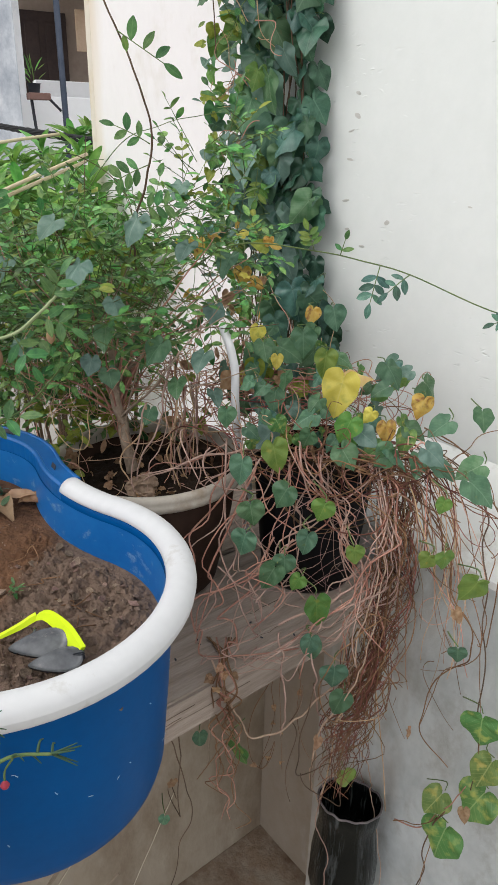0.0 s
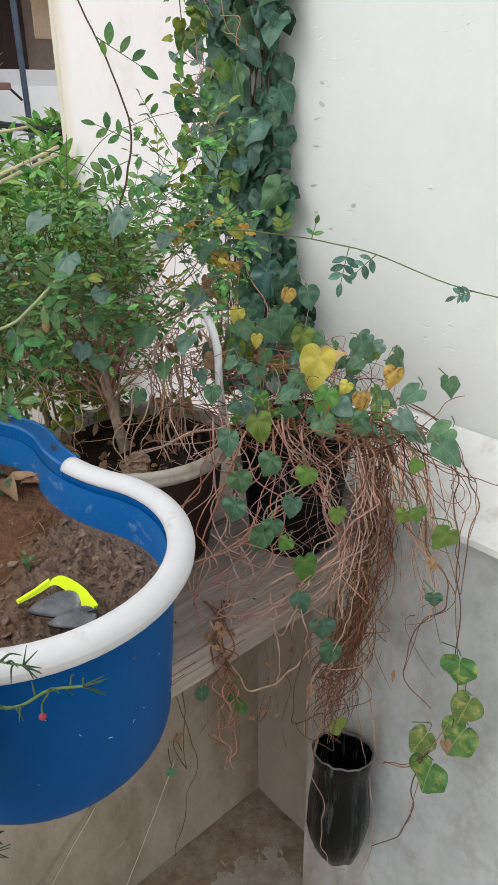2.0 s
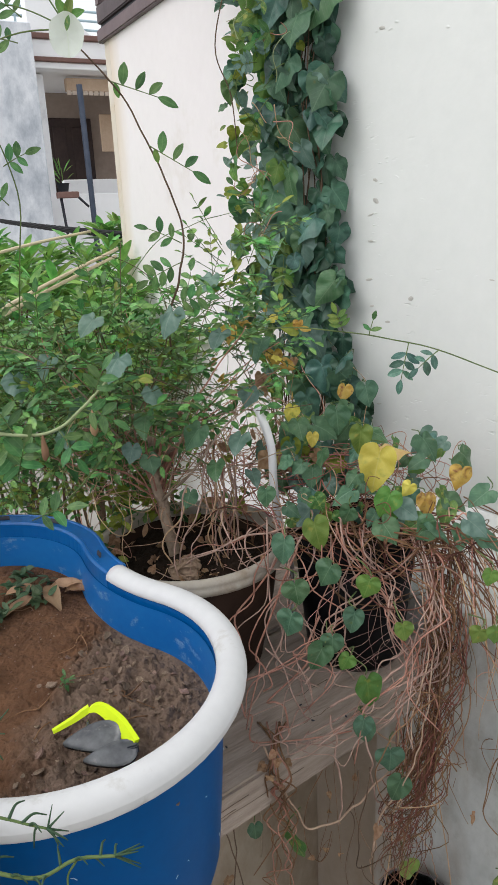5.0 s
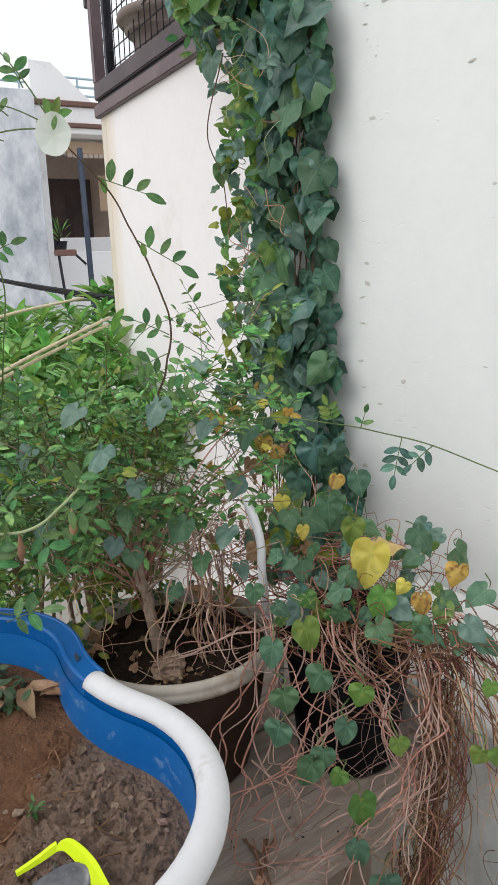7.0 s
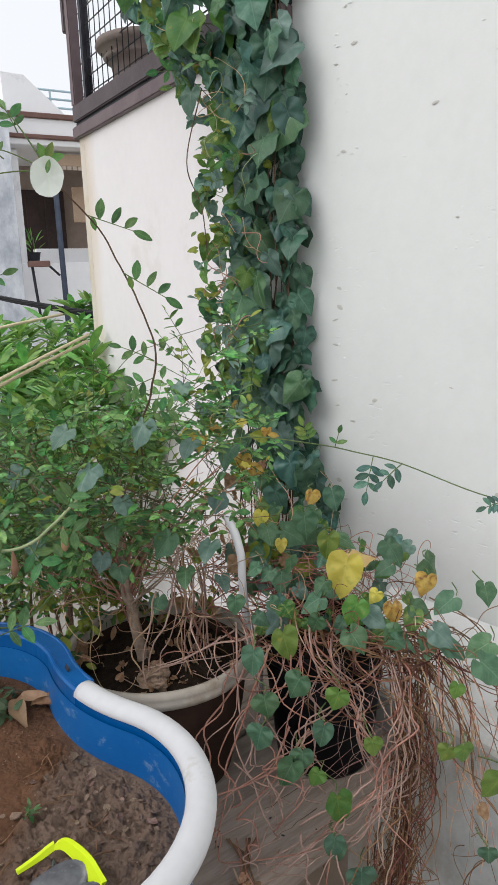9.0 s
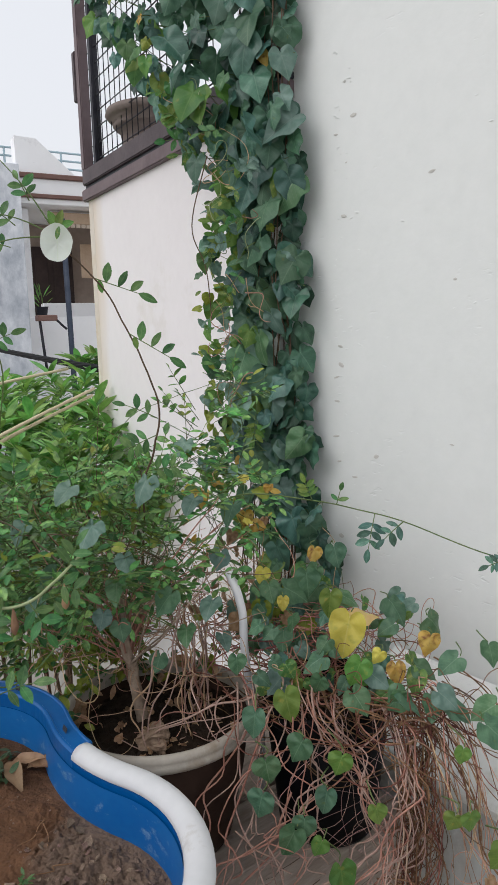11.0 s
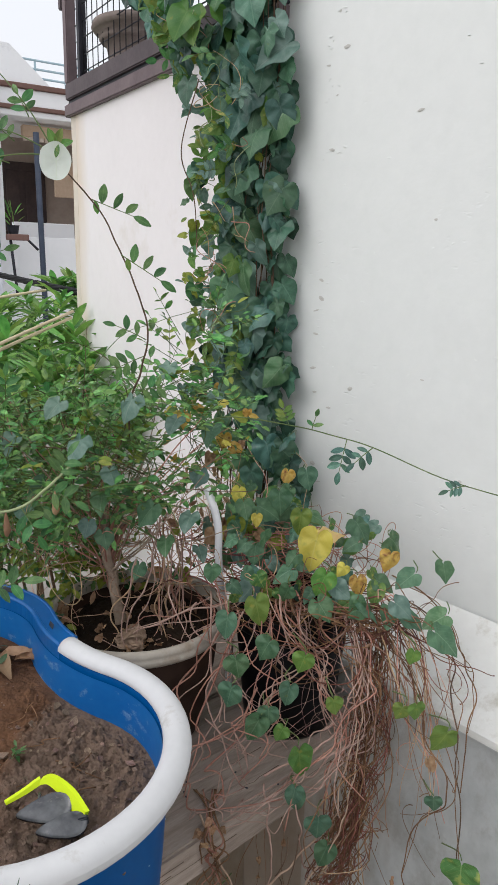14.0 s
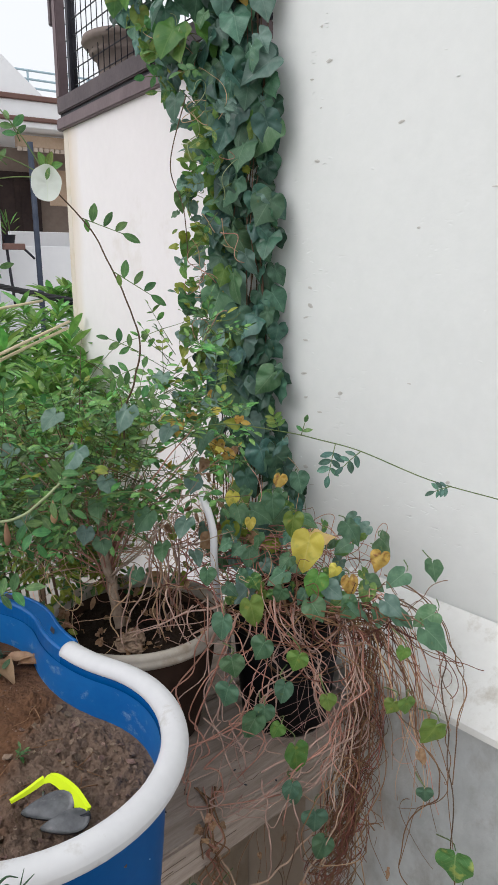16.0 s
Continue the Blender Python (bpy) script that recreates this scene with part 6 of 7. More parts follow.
TRAILS = (
    [(0.348, 1.230, 1.005), (0.399, 1.183, 0.982), (0.415, 1.079, 0.953), (0.377, 0.928, 0.918), (0.382, 0.919, 0.841), (0.400, 0.899, 0.674), (0.408, 0.889, 0.577), (0.407, 0.890, 0.493)],
    [(0.302, 1.137, 0.970), (0.336, 0.998, 0.924), (0.345, 0.965, 0.862), (0.370, 0.931, 0.820), (0.378, 0.925, 0.755), (0.348, 0.959, 0.686), (0.329, 0.983, 0.543), (0.374, 0.926, 0.506)],
    [(0.317, 0.994, 0.284), (0.351, 0.957, 0.318), (0.383, 0.915, 0.418), (0.400, 0.896, 0.494)],
    [(0.383, 0.916, 0.402), (0.362, 0.941, 0.291), (0.367, 0.935, 0.200), (0.348, 0.951, 0.100), (0.302, 0.992, 0.007)],
    [(0.348, 1.299, 1.016), (0.429, 1.253, 0.982), (0.449, 1.160, 0.947), (0.435, 0.998, 0.935), (0.394, 0.911, 0.912), (0.392, 0.907, 0.796)],
)
for k, pts in enumerate(TRAILS):
    under(mound, "trailing_stem", tubes("trailing_stem", [(wander(pts, 0.013, 12, 50 + k, 13), 0.0016, 0.0010)], 5), (M_DARKSTEM, M_FIBRE, M_STEM)[k % 3])
    under(mound, "trailing_stem", tubes("trailing_stem", [(wander(pts[:-1], 0.024, 12, 80 + k, 15), 0.0011, 0.0007)], 5), M_FIBRE)
for k in range(7):
    a = Vector((random.uniform(0.30, 0.42), 0, random.uniform(0.42, 0.72)))
    a.y = 1.173 - 1.191 * (a.x - 0.055) + 0.40
    e = a + Vector((random.uniform(-0.05, 0.05), 0, -random.uniform(0.06, 0.16)))
    e.y = 1.173 - 1.191 * (e.x - 0.055) + 0.395
    under(mound, "trailing_stem", tubes("trailing_stem", [(grow(a, rv(1), e, 22, 0.008, 0.14, 0.7, 0, k), 0.0009, 0.0005)], 4), M_FIBRE)
# withered clump hanging over the plank's edge
for k in range(9):
    a = Vector((-0.035 + random.gauss(0, 0.008), 0.93, 0.755 + U(0, 0.02)))
    pts = [Vector((a.x + U(-0.03, 0.03), 1.0, 0.726)), Vector((a.x + U(-0.01, 0.01), 0.955, 0.728)), Vector((a.x, 0.915, 0.735))]
    z, x, low_end = 0.71, a.x, U(0.34, 0.52)
    while z > low_end:
        pts.append(Vector((x + random.gauss(0, 0.011), 0.893 + random.gauss(0, 0.004), z)))
        x += random.gauss(0.001, 0.006)
        z -= U(0.018, 0.04)
    under(mound, "withered_stem", tubes("withered_stem", [(curve(pts, 5), 0.0016, 0.0008)], 5), (M_FIBRE, M_STEM, M_FIBRE)[k % 3])
for k in range(11):
    p = Vector((-0.035 + random.gauss(0, 0.012), 0.893 - U(0, 0.01), U(0.69, 0.775)))
    leaf(mound, 2 + k % 2, L_DEAD, p, rv(1) - UP * 0.6, Vector((0, -1, 0.4)) + rv(0.6), U(0.008, 0.015), "dead_leaf", "crumpled dead brown leaf")
# dark withered runners under the plank
for k in range(4):
    a = Vector((U(0.04, 0.13), 0, 0.66))
    a.y = 1.05 + 0.84 * (a.x - 0.1)
    e = a + Vector((U(-0.04, 0.04), -0.04, -U(0.15, 0.32)))
    line = grow(a, rv(1) - UP, e, 60, 0.008, 0.22, 0.3, 0, k * 5.3)
    under(mound, "withered_stem", tubes("withered_stem", [(line, 0.0009, 0.0005)], 4), M_FIBRE)
    for q in range(2):
        leaf(mound, 2, L_DEAD, line[random.randrange(len(line))], rv(1), Vector((0, -1, 0.3)), U(0.007, 0.013), "dead_leaf")

for k, (x, z) in enumerate(((-0.135, 0.16), (-0.10, 0.45), (0.10, 0.42), (0.12, 0.5))):
    a = Vector((x, 0.885 + 0.3 * max(0, x), 0.70))
    under(mound, "hanging_stem", tubes("hanging_stem", [(grow(a, (0, -0.6, -0.5), a + Vector((-0.01, 0.0, z - 0.70)), 70, 0.009, 0.28, 0.3, 0.05, k * 7.0), 0.0012, 0.0008)], 5), M_DARKSTEM)

# leaves by place and length
YELLOW = ((0.155, 1.150, 1.139, 0.088), (0.204, 1.115, 1.111, 0.030), (0.010, 1.25, 1.214, 0.036), (0.046, 1.2, 1.178, 0.03))
BROWNING = ((0.232, 1.095, 1.091, 0.044), (0.296, 1.13, 1.124, 0.046), (0.111, 1.27, 1.245, 0.036), (-0.10, 1.28, 1.36, 0.04), (-0.02, 1.34, 1.30, 0.04), (-0.05, 1.36, 1.32, 0.035))
GREEN = ((0.165, 1.095, 1.095, 0.056), (0.044, 1.055, 1.061, 0.062), (0.121, 0.99, 0.994, 0.044), (0.083, 0.945, 0.886, 0.034), (0.170, 0.93, 0.951, 0.036), (0.116, 0.925, 0.848, 0.06), (0.132, 1.20, 1.177, 0.056), (0.301, 0.95, 1.03, 0.03), (0.282, 0.845, 1.0, 0.034), (0.262, 0.865, 0.985, 0.03), (0.214, 1.030, 0.352, 0.052), (0.306, 0.79, 0.99, 0.048))
VEINED = ((-0.003, 0.895, 0.563, 0.056), (0.410, 0.894, 0.637, 0.074), (0.428, 0.882, 0.555, 0.072), (0.422, 0.884, 0.476, 0.086), (0.374, 0.942, 0.408, 0.067), (0.389, 0.922, 0.328, 0.096))
UPPER = ((0.405, 1.13, 1.104, 0.05), (0.031, 1.117, 1.101, 0.036), (0.096, 1.122, 1.101, 0.05), (0.004, 1.101, 1.083, 0.034), (0.098, 1.085, 1.079, 0.042), (0.114, 1.14, 1.122, 0.04), (0.167, 1.21, 1.18, 0.045), (0.23, 1.165, 1.14, 0.044), (0.251, 1.19, 1.165, 0.058), (0.318, 1.165, 1.142, 0.064), (0.327, 1.11, 1.096, 0.056), (0.281, 1.10, 1.091, 0.05), (0.224, 1.06, 1.061, 0.054), (0.282, 1.05, 1.05, 0.05), (0.321, 1.045, 1.045, 0.062), (0.368, 1.045, 1.046, 0.058), (0.372, 1.0, 1.032, 0.068), (0.062, 1.172, 1.15, 0.044), (0.018, 1.161, 1.139, 0.036), (0.068, 1.222, 1.19, 0.064), (-0.007, 1.168, 1.146, 0.036), (0.024, 1.224, 1.192, 0.05))
FACING = ((-0.012, 1.03, 1.045, 0.054), (0.057, 1.01, 1.009, 0.05), (0.007, 0.99, 0.986, 0.05), (-0.006, 0.97, 0.943, 0.05), (0.039, 0.95, 0.895, 0.054), (0.062, 0.955, 0.913, 0.042), (0.096, 0.97, 0.947, 0.046), (0.106, 0.91, 0.791, 0.042), (0.094, 1.237, 1.203, 0.058), (0.154, 1.282, 1.239, 0.052), (0.107, 1.251, 1.213, 0.045), (-0.039, 1.121, 1.101, 0.04), (0.110, 0.915, 0.78, 0.048), (0.149, 0.90, 0.734, 0.052), (0.161, 0.895, 0.684, 0.052), (-0.072, 0.895, 0.595, 0.036), (-0.138, 0.885, 0.405, 0.028), (0.305, 0.795, 0.874, 0.03))
for rows, material, up in ((YELLOW, L_YELLOW, 0.5), (BROWNING, L_ORANGE, 0.4), (GREEN, L_FRESH, 0.4), (VEINED, L_VEIN, 0.3), (UPPER, L_MOUND, 1.25), (FACING, L_MOUND, 0.35)):
    for k, (x, y, z, s) in enumerate(rows):
        tip = Vector((random.uniform(-0.7, 0.3), -0.15, -1)) if up < 1 else Vector((math.sin(k * 2.4) * 1.1, -0.3 - 0.4 * math.cos(k * 2.4), -0.5))
        tip.normalize()
        x, y, z = Vector((x, y, z)) + OUT * (0.012 if material is L_VEIN and x > 0.2 else 0)
        leaf(mound, k % 2 if material is L_VEIN else (2, 3, 0)[k % 3] if material in (L_YELLOW, L_ORANGE) else random.randrange(3) if up < 1 else random.randrange(4), material, Vector((x, y, z)) - tip * s * 0.22, tip, (OUT + UP * 0.15 if material is L_VEIN else Vector((random.uniform(-0.3, 0.2), -0.9, up))) + rv(0.25), s * (0.76 if up < 1 else 0.72))
        b = Vector((x, y, z)) - tip * s * 0.45
        under(mound, "leaf_stalk", tubes("leaf_stalk", [(curve([b, b + Vector((random.uniform(-0.01, 0.01), 0.02, 0.0)), b + Vector((random.uniform(-0.02, 0.02), 0.05, random.uniform(-0.03, 0.01)))], 3), 0.0010, 0.0012)], 4), M_GREENSTEM)
leaf(mound, 3, L_PEACH, Vector((0.172, 1.17, 1.165)), (1.0, 0.15, 0.1), (0.0, -0.3, 1.0), 0.045, label="large yellowing heart leaf")
for i in range(58):
    p = Vector((random.uniform(-0.05, 0.30), 0, 0))
    p.y = 1.29 - 0.35 * p.x + random.uniform(-0.18, 0.12)
    p.z = 1.07 + 0.35 * max(0, p.y - 1.12) + random.uniform(-0.02, 0.03)
    leaf(mound, random.randrange(4), random.choice((L_MOUND, L_MOUND, L_GREY, L_GREY, L_IVY, L_FRESH, L_VEIN)), p, Vector((random.uniform(-1.2, 1.2), random.uniform(-0.9, 0.3), -0.6)), Vector((0, -0.8, 0.9)) + rv(0.8), random.uniform(0.02, 0.04))
for i in range(30):
    p = Vector((random.uniform(-0.04, 0.13), random.uniform(1.22, 1.36), random.uniform(1.07, 1.17)))
    leaf(mound, random.randrange(4), random.choice((L_MOUND, L_GREY, L_MOUND, L_OLIVE, L_DEAD)), p, Vector((random.uniform(-1, 1), random.uniform(-0.9, 0.2), -0.6)), Vector((0, -0.8, 0.7)) + rv(0.6), random.uniform(0.024, 0.042))
for p in ((0.27, 0.86, 0.66), (0.345, 0.762, 0.60), (0.30, 0.82, 0.93), (0.13, 0.895, 0.60), (-0.12, 0.88, 0.51)):
    leaf(mound, 2, L_DEAD, Vector(p), rv(0.8) - UP, Vector((0, -1, 0.1)) + rv(0.8), 0.019, "dead_leaf", "crumpled dead brown leaf")

# ---- black bag hung on the wall ----
BAG = Vector((0.262, 1.185, -0.292))
BS = 1.344
bag = thing("grow_bag", BAG, "black plastic grow bag hanging on the grey wall", "grow bag")
rows = ((0.0, 0.006), (0.004, 0.024), (0.02, 0.044), (0.05, 0.058), (0.09, 0.066), (0.14, 0.065), (0.19, 0.059), (0.225, 0.0565), (0.25, 0.059), (0.268, 0.061), (0.271, 0.060), (0.266, 0.0575), (0.23, 0.054), (0.18, 0.053), (0.16, 0.002))
v, f = [], []
for z, r in rows:
    for j in range(96):
        a = 2 * math.pi * j / 96
        p = Vector((math.cos(a), math.sin(a), 0))
        k = r * (1 + 0.09 * noise.noise(p * 1.8 + UP * z * 8) + 0.035 * noise.noise(p * 4.5 + UP * z * 30) + (0.03 * noise.noise(p * 8 + UP * z * 5) + 0.02 * noise.noise(p * 15 + UP * z * 14)) * (1 if z < 0.2 else 0.3)) * 0.94
        k = k if z < 0.2 else r * 0.94 + 0.35 * (k - r * 0.94)
        k *= 1 - 0.05 * math.exp(-((z - 0.215) / 0.012) ** 2)
        tilt = (-0.014 * math.sin(a + 0.4) + 0.005 * noise.noise(p * 3.1)) * min(1, max(0, (z - 0.17) * 11)) + 0.012 * math.cos(a - 2.6) * max(0, 1 - z / 0.05)
        v.append(BAG + (p * k + UP * (z + tilt) * 1.08) * BS)
for i in range(len(rows) - 1):
    for j in range(96):
        a, b = i * 96 + j, i * 96 + (j + 1) % 96
        f.append((a, b, b + 96, a + 96))
under(bag, "bag", raw("bag", v, f), M_BAG, "wrinkled black plastic with painted pale glints")
lipline = v[96 * 10:96 * 11]
under(bag, "rim", tubes("rim", [(lipline + lipline[:1], 0.0026, 0.0026)], 6), shade("greyed_bag_edge", (0.10, 0.085, 0.09), (0.22, 0.19, 0.195), 0.5, 20, 90, 0.5, 90), "greyed crumpled edge of the bag")
for dx in (-0.055, 0.06):
    under(bag, "string", tubes("string", [(curve([BAG + Vector((dx * 1.4, -0.01, 0.37)), BAG + Vector((dx * 1.0, 0.0, 0.55)), Vector((0.22 + dx * 0.3, 1.12, 0.70))], 6), 0.0016, 0.0016)], 4), M_DRY)

# ---- sunglasses on the soil ----
GL = Vector((-0.235, 0.655, 0.972))
glasses = thing("sunglasses", GL, "dark sunglasses with a lime green temple lying on the soil", "sunglasses")
for k, (c, w, h, tilt) in enumerate((((-0.245, 0.664, 0.985), 0.034, 0.018, 0.5), ((-0.217, 0.637, 0.984), 0.031, 0.016, 0.3))):
    v, f = [], []
    for lift in (0.0, 0.0022):
        for i in range(5):
            for j in range(22):
                a, r = 2 * math.pi * j / 22, (i + 0.02) / 4.0
                x, y = w * r * math.cos(a), h * r * math.sin(a) * (1 + 0.5 * math.cos(a))
                q = Vector((x, y * math.cos(tilt), lift + y * math.sin(tilt) * 0.8 + 0.003 * (1 - r * r)))
                q.rotate(Euler((0, 0, 0.30)))
                v.append(Vector(c) + q)
    n = 5 * 22
    for base in (0, n):
        for i in range(4):
            for j in range(22):
                a, b = base + i * 22 + j, base + i * 22 + (j + 1) % 22
                f.append((a, b, b + 22, a + 22))
    for j in range(22):
        a, b = 88 + j, 88 + (j + 1) % 22
        f.append((a, b, b + n, a + n))
    under(glasses, "lens", raw("lens", v, f), M_SMOKE, "smoky dark lens")


def bar(pts, wide, thick):
    """A flat bar along a line, standing on edge."""
    line = curve(pts, 6)
    rings = []
    for i, p in enumerate(line):
        t = (line[min(i + 1, len(line) - 1)] - line[max(i - 1, 0)]).normalized()
        side = t.cross(UP).normalized()
        w = wide * (0.5 + 0.6 * min(1, i / len(line) * 1.4))
        lean = UP * w - side * w * 0.6
        rings.append([p + side * thick, p + side * thick + lean, p - side * thick + lean, p - side * thick])
    v, f = loft(rings)
    f += [(3, 2, 1, 0), tuple(len(v) - 4 + k for k in range(4))]
    return raw("bar", v, f, soft=False)


under(glasses, "temple", bar([(-0.302, 0.690, 0.972), (-0.280, 0.706, 0.975), (-0.262, 0.716, 0.982)], 0.006, 0.0025), M_LIME, "lime green temple")
under(glasses, "temple_arm", bar([(-0.262, 0.716, 0.982), (-0.248, 0.710, 0.986), (-0.222, 0.685, 0.984), (-0.195, 0.649, 0.979)], 0.0122, 0.003), M_LIME, "lime green temple")
under(glasses, "hinge", block((-0.200, 0.642, 0.976), (0.014, 0.006, 0), (-0.004, 0.012, 0), (0, 0, 0.014), 0.002, 2), M_SMOKE)
under(glasses, "bridge", tubes("bridge", [(curve([(-0.26, 0.70, 0.980), (-0.255, 0.68, 0.982), (-0.245, 0.665, 0.982)], 5), 0.0022, 0.0022)], 6), M_SMOKE)

# ---- litter and seedlings on the soil ----
random.seed(41)
CURLED = raw("dead_leaf", *oval(0.17, 0.6, 0.0, 9, 0.9))
for w in CURLED.vertices:
    q = w.co.y
    w.co.z += 0.16 * math.sin(math.pi * q) + 0.06 * math.sin(9 * q)
    w.co.x += 0.10 * math.sin(2.4 * q)
CURLED.materials.append(L_DEAD)
for x, y, tip, s in ((0.215, 0.128, (1.0, -0.15, 0.25), 0.06), (0.215, 0.125, (0.6, -1.0, -0.1), 0.085), (0.20, 0.145, (1.0, -0.5, 0.1), 0.055), (0.185, 0.135, (0.9, 0.3, 0.3), 0.05), (0.24, 0.05, (0.9, 0.6, 0.1), 0.05), (0.18, 0.03, (0.5, 0.9, 0.15), 0.055), (0.13, 0.0, (-0.8, -0.5, 0.1), 0.04)):
    ob = new("dead_leaf", CURLED)
    ob.matrix_world = stance(in_tub(x, y, 0.006), tip, (0.1, -0.5, 1), s)
    tagged(ob, "curled dry tan leaf on the soil", "dead leaf", "dead leaves on the soil")
for k, (x, y, n, h) in enumerate(((-0.06, 0.027, 12, 0.02), (0.19, 0.02, 34, 0.032), (0.235, 0.07, 30, 0.03), (0.19, 0.09, 26, 0.028), (0.15, -0.02, 26, 0.03), (0.035, -0.046, 18, 0.024), (0.27, 0.0, 26, 0.034), (0.28, 0.10, 18, 0.03), (0.0, -0.075, 14, 0.024), (0.23, 0.125, 10, 0.026))):
    weed = thing("seedling", in_tub(x, y), "small grey-green weed seedling growing in the soil", "weed", "weeds in the tub")
    for j in range(n):
        a, w = random.uniform(0, 2 * math.pi), random.uniform(0, 0.02 if n > 20 else 0.005)
        q = in_tub(x + w * math.cos(a * 3), y + w * math.sin(a * 3), 0.003 + 0.016 * random.random())
        leaf(weed, "blade_1", L_WEED if k else L_PEA1, q, Vector((math.cos(a), math.sin(a), random.uniform(-0.1, 0.9))), UP + rv(0.5), h * random.uniform(0.5, 0.9), "blade")
for k in range(16):
    x, y, a = random.uniform(-0.2, 0.28), random.uniform(-0.1, 0.1), random.uniform(0, 6.28)
    L = random.uniform(0.03, 0.08)
    pts = [in_tub(x + L * t * math.cos(a) + random.gauss(0, 0.006), y + L * t * math.sin(a) + random.gauss(0, 0.006), 0.004) for t in (-0.5, -0.2, 0.1, 0.5)]
    tagged(part("twig", tubes("twig", [(curve(pts, 4), 0.0010, 0.0007)], 4), M_FIBRE), "thin dry straw twig on the soil", "twig", "twigs on the soil")

# ---- moss rose trailing over the rim ----
moss = thing("moss_rose", in_tub(-0.17, -0.12), "moss rose with pink flower trailing over the tub rim", "flowering plant")


def needle_stem(pts, r, leaves, size, spread=1.0):
    line = curve(pts, 8)
    under(moss, "stem", tubes("stem", [(line, r, r * 0.6)], 6), M_GREENSTEM, "fleshy pale green stem")
    items = []
    for j in range(leaves):
        i = int((0.08 + 0.92 * j / (leaves - 1)) * (len(line) - 1))
        t = (line[min(i + 1, len(line) - 1)] - line[max(i - 1, 0)]).normalized()
        d = (t * 0.7 + rv(1.0) * spread).normalized()
        s = size * random.uniform(0.6, 1.1)
        items.append((curve([line[i], line[i] + d * s * 0.5 + UP * 0.003, line[i] + d * s - UP * 0.25 * s], 4), 0.0016, 0.0005))
    for k in range(6):
        i, s = -1, size
        d = (line[-1] - line[-4]).normalized() * 0.7 + rv(0.9)
        items.append((curve([line[-1], line[-1] + d.normalized() * s * 0.5, line[-1] + d.normalized() * s], 3), 0.0012, 0.0004))
    for it in items:
        under(moss, "needle_leaf", tubes("needle_leaf", [it], 4), L_MOSS)


needle_stem([(-0.36, 0.52, 1.03), (-0.32, 0.45, 1.095), (-0.275, 0.42, 1.075), (-0.225, 0.42, 1.057), (-0.188, 0.42, 1.077), (-0.155, 0.42, 1.081)], 0.0022, 15, 0.024)
needle_stem([(-0.38, 0.55, 1.04), (-0.32, 0.47, 1.12), (-0.27, 0.435, 1.115), (-0.235, 0.43, 1.106), (-0.209, 0.425, 1.104)], 0.0018, 14, 0.02)
needle_stem([(-0.36, 0.55, 1.0), (-0.34, 0.44, 1.09), (-0.31, 0.41, 1.03), (-0.275, 0.40, 1.005)], 0.0022, 16, 0.026)
needle_stem([(-0.36, 0.58, 1.0), (-0.33, 0.5, 1.1), (-0.29, 0.45, 1.15), (-0.245, 0.43, 1.195)], 0.0016, 14, 0.022)
needle_stem([(-0.4, 0.56, 1.0), (-0.38, 0.43, 1.06), (-0.36, 0.39, 0.97), (-0.315, 0.37, 0.93)], 0.0022, 20, 0.03)
needle_stem([(-0.4, 0.58, 1.0), (-0.35, 0.5, 1.1), (-0.32, 0.45, 1.14), (-0.29, 0.43, 1.15)], 0.002, 18, 0.026)
for k in range(7):
    a = Vector((-0.40 + 0.015 * k, 0.52, 1.03))
    e = Vector((random.uniform(-0.36, -0.30), random.uniform(0.36, 0.42), random.uniform(0.82, 1.0)))
    needle_stem([a, (a.x, 0.44, 1.09), a.lerp(e, 0.7) + Vector((-0.01, -0.03, 0.03)), e], 0.0018, 18, 0.028)
# hanging foliage, its dark filler leaves standing in for shadow at the tub's side
for k in range(26):
    a = Vector((U(-0.42, -0.36), 0.50, 1.04))
    e = Vector((U(-0.36, -0.283), U(0.38, 0.45), U(0.84, 1.02)))
    needle_stem([a, (a.x, 0.44, 1.08), a.lerp(e, 0.7) + Vector((-0.01, -0.02, 0.02)), e], 0.0018, 20, 0.032)
v, f, uv = [], [], []
for k in range(900):
    d = rv(1)
    if d.length > 1:
        continue
    c = Vector((-0.345, 0.445, 0.95)) if k % 3 else Vector((-0.335, 0.42, 0.86))
    p = c + Vector((d.x * 0.05, d.y * 0.035, d.z * (0.085 if k % 3 else 0.04)))
    scatter(v, f, uv, 1, stance(p, rv(1) + d * 0.8 - UP * 0.2, Vector((0, -0.6, 1)) + rv(0.8), random.uniform(0.018, 0.032)) @ Matrix.Diagonal((0.55, 1, 1, 1)))
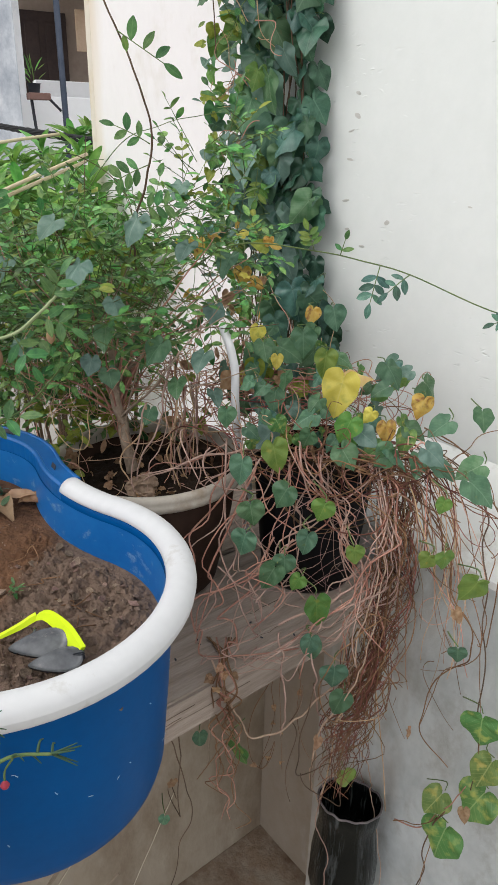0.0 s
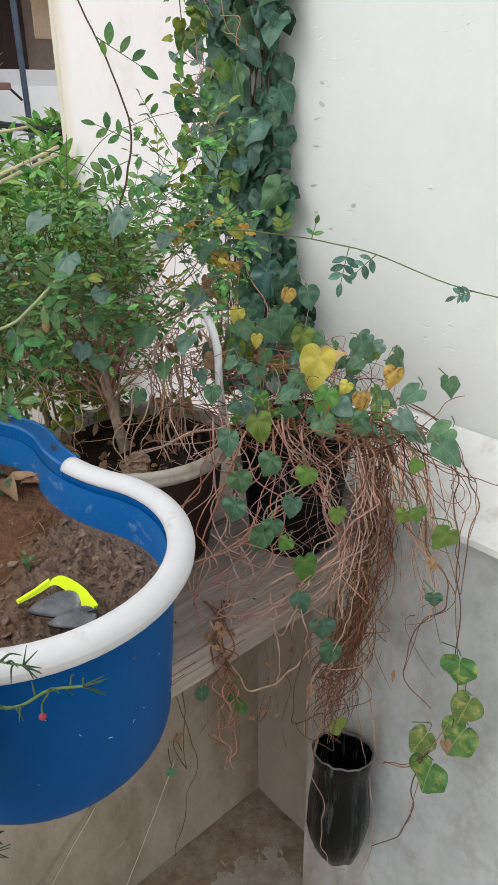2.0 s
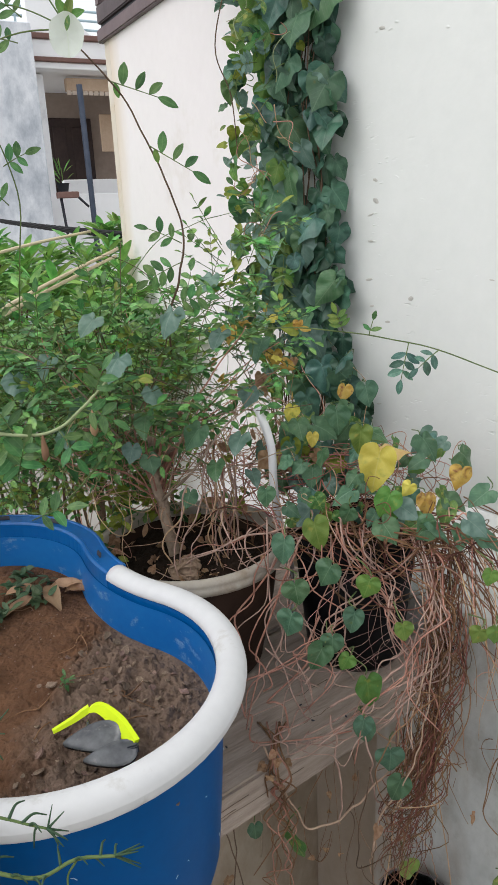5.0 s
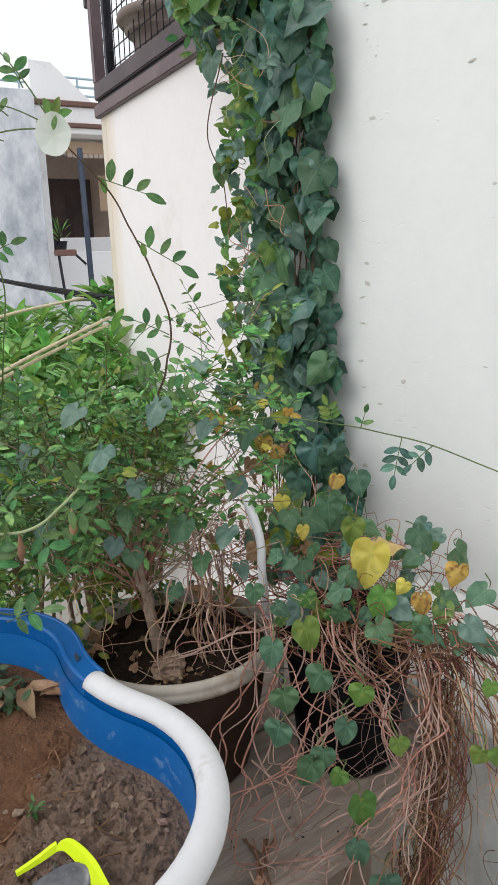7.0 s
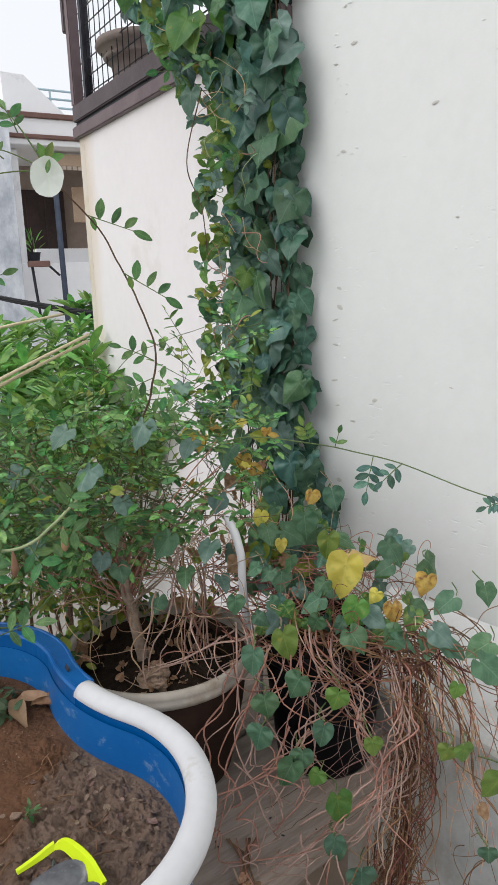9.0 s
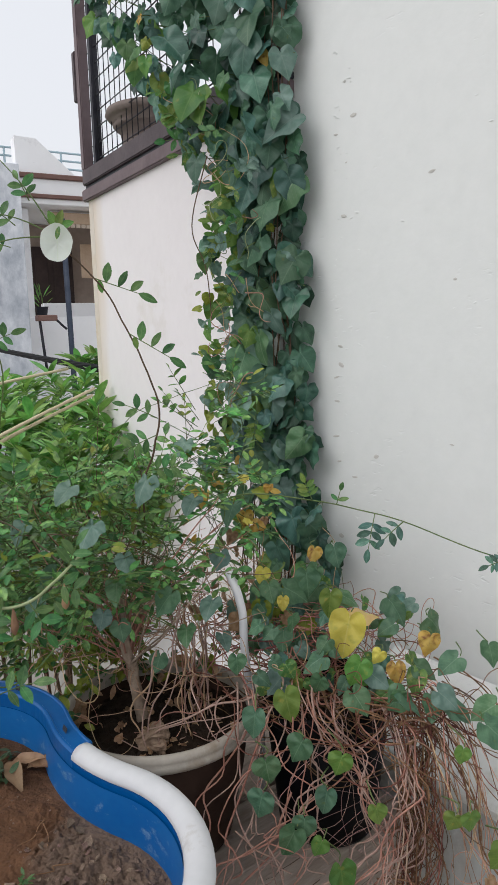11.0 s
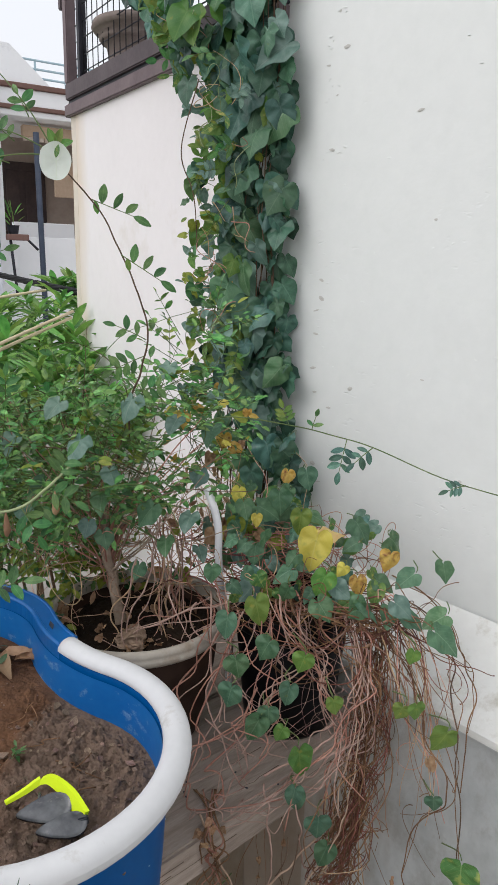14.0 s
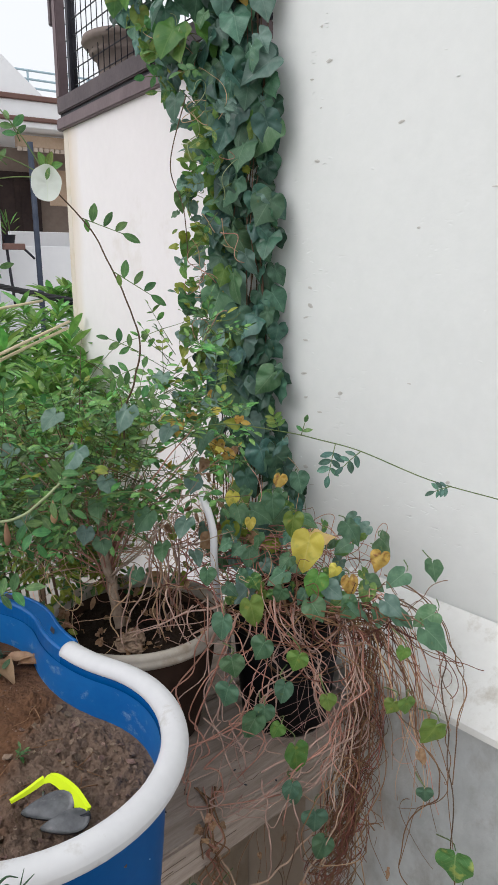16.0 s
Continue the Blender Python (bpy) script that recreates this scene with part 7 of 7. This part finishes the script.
tagged(under(moss, "foliage", raw("foliage", v, f, uv), L_MOSS, "dense narrow filler leaves, dark in place of shadow"), kind="stuff")
M_BUDGREEN = shade("yellow_green_bud", (0.30, 0.36, 0.08), (0.42, 0.46, 0.14), 0.6)
for p in ((-0.302, 0.40, 0.90), (-0.29, 0.405, 0.945)):
    v, f = lathe([(0.0, -0.005), (0.0035, -0.003), (0.0045, 0.001), (0.003, 0.006), (0.0, 0.009)], p, 10)
    under(moss, "bud", raw("bud", v, f), M_BUDGREEN, "yellow-green closed bud")
BLOOM = Vector((-0.252, 0.42, 1.203))
v, f, uv = [], [], []
pv, pf, puv = [], [], []
for ring, (count, s, lift) in enumerate(((13, 0.0165, 0.0), (12, 0.0145, 0.35), (10, 0.011, 0.8), (8, 0.008, 1.8))):
    for j in range(count):
        a = 2 * math.pi * (j + 0.5 * ring) / count + random.uniform(-0.1, 0.1)
        d = Vector((math.cos(a), -0.35 * lift, math.sin(a)))
        m = stance(BLOOM, d, Vector((0, -1, 0)) + rv(0.3), s) @ Matrix.Diagonal((1.25, 1, 1, 1))
        scatter(*((pv, pf, puv) if (j + ring) % 3 == 0 else (v, f, uv)), j % 3, m)
flower = under(moss, "flower", raw("flower", v, f, uv), L_PETAL, "ruffled pink double flower")
under(flower, "pale_petals", raw("pale_petals", pv, pf, puv), L_BLUSH, "nearly white petals")
M_BUD = shade("red_bud", (0.25, 0.025, 0.05), (0.36, 0.05, 0.07), 0.6)
for p, s in (((-0.197, 0.418, 1.046), 0.0040), ((-0.262, 0.40, 1.012), 0.0034)):
    v, f = lathe([(0.0, -1.0 * s), (0.7 * s, -0.6 * s), (s, 0), (0.6 * s, 0.8 * s), (0.0, 1.1 * s)], p, 10)
    under(moss, "bud", raw("bud", v, f), M_BUD, "closed red bud")
    under(moss, "bud_stalk", tubes("bud_stalk", [(curve([Vector(p), Vector(p) + Vector((0.0, 0.004, 0.012)), Vector(p) + Vector((0.008, 0.004, 0.026))], 4), 0.0009, 0.0012)], 4), M_GREENSTEM)
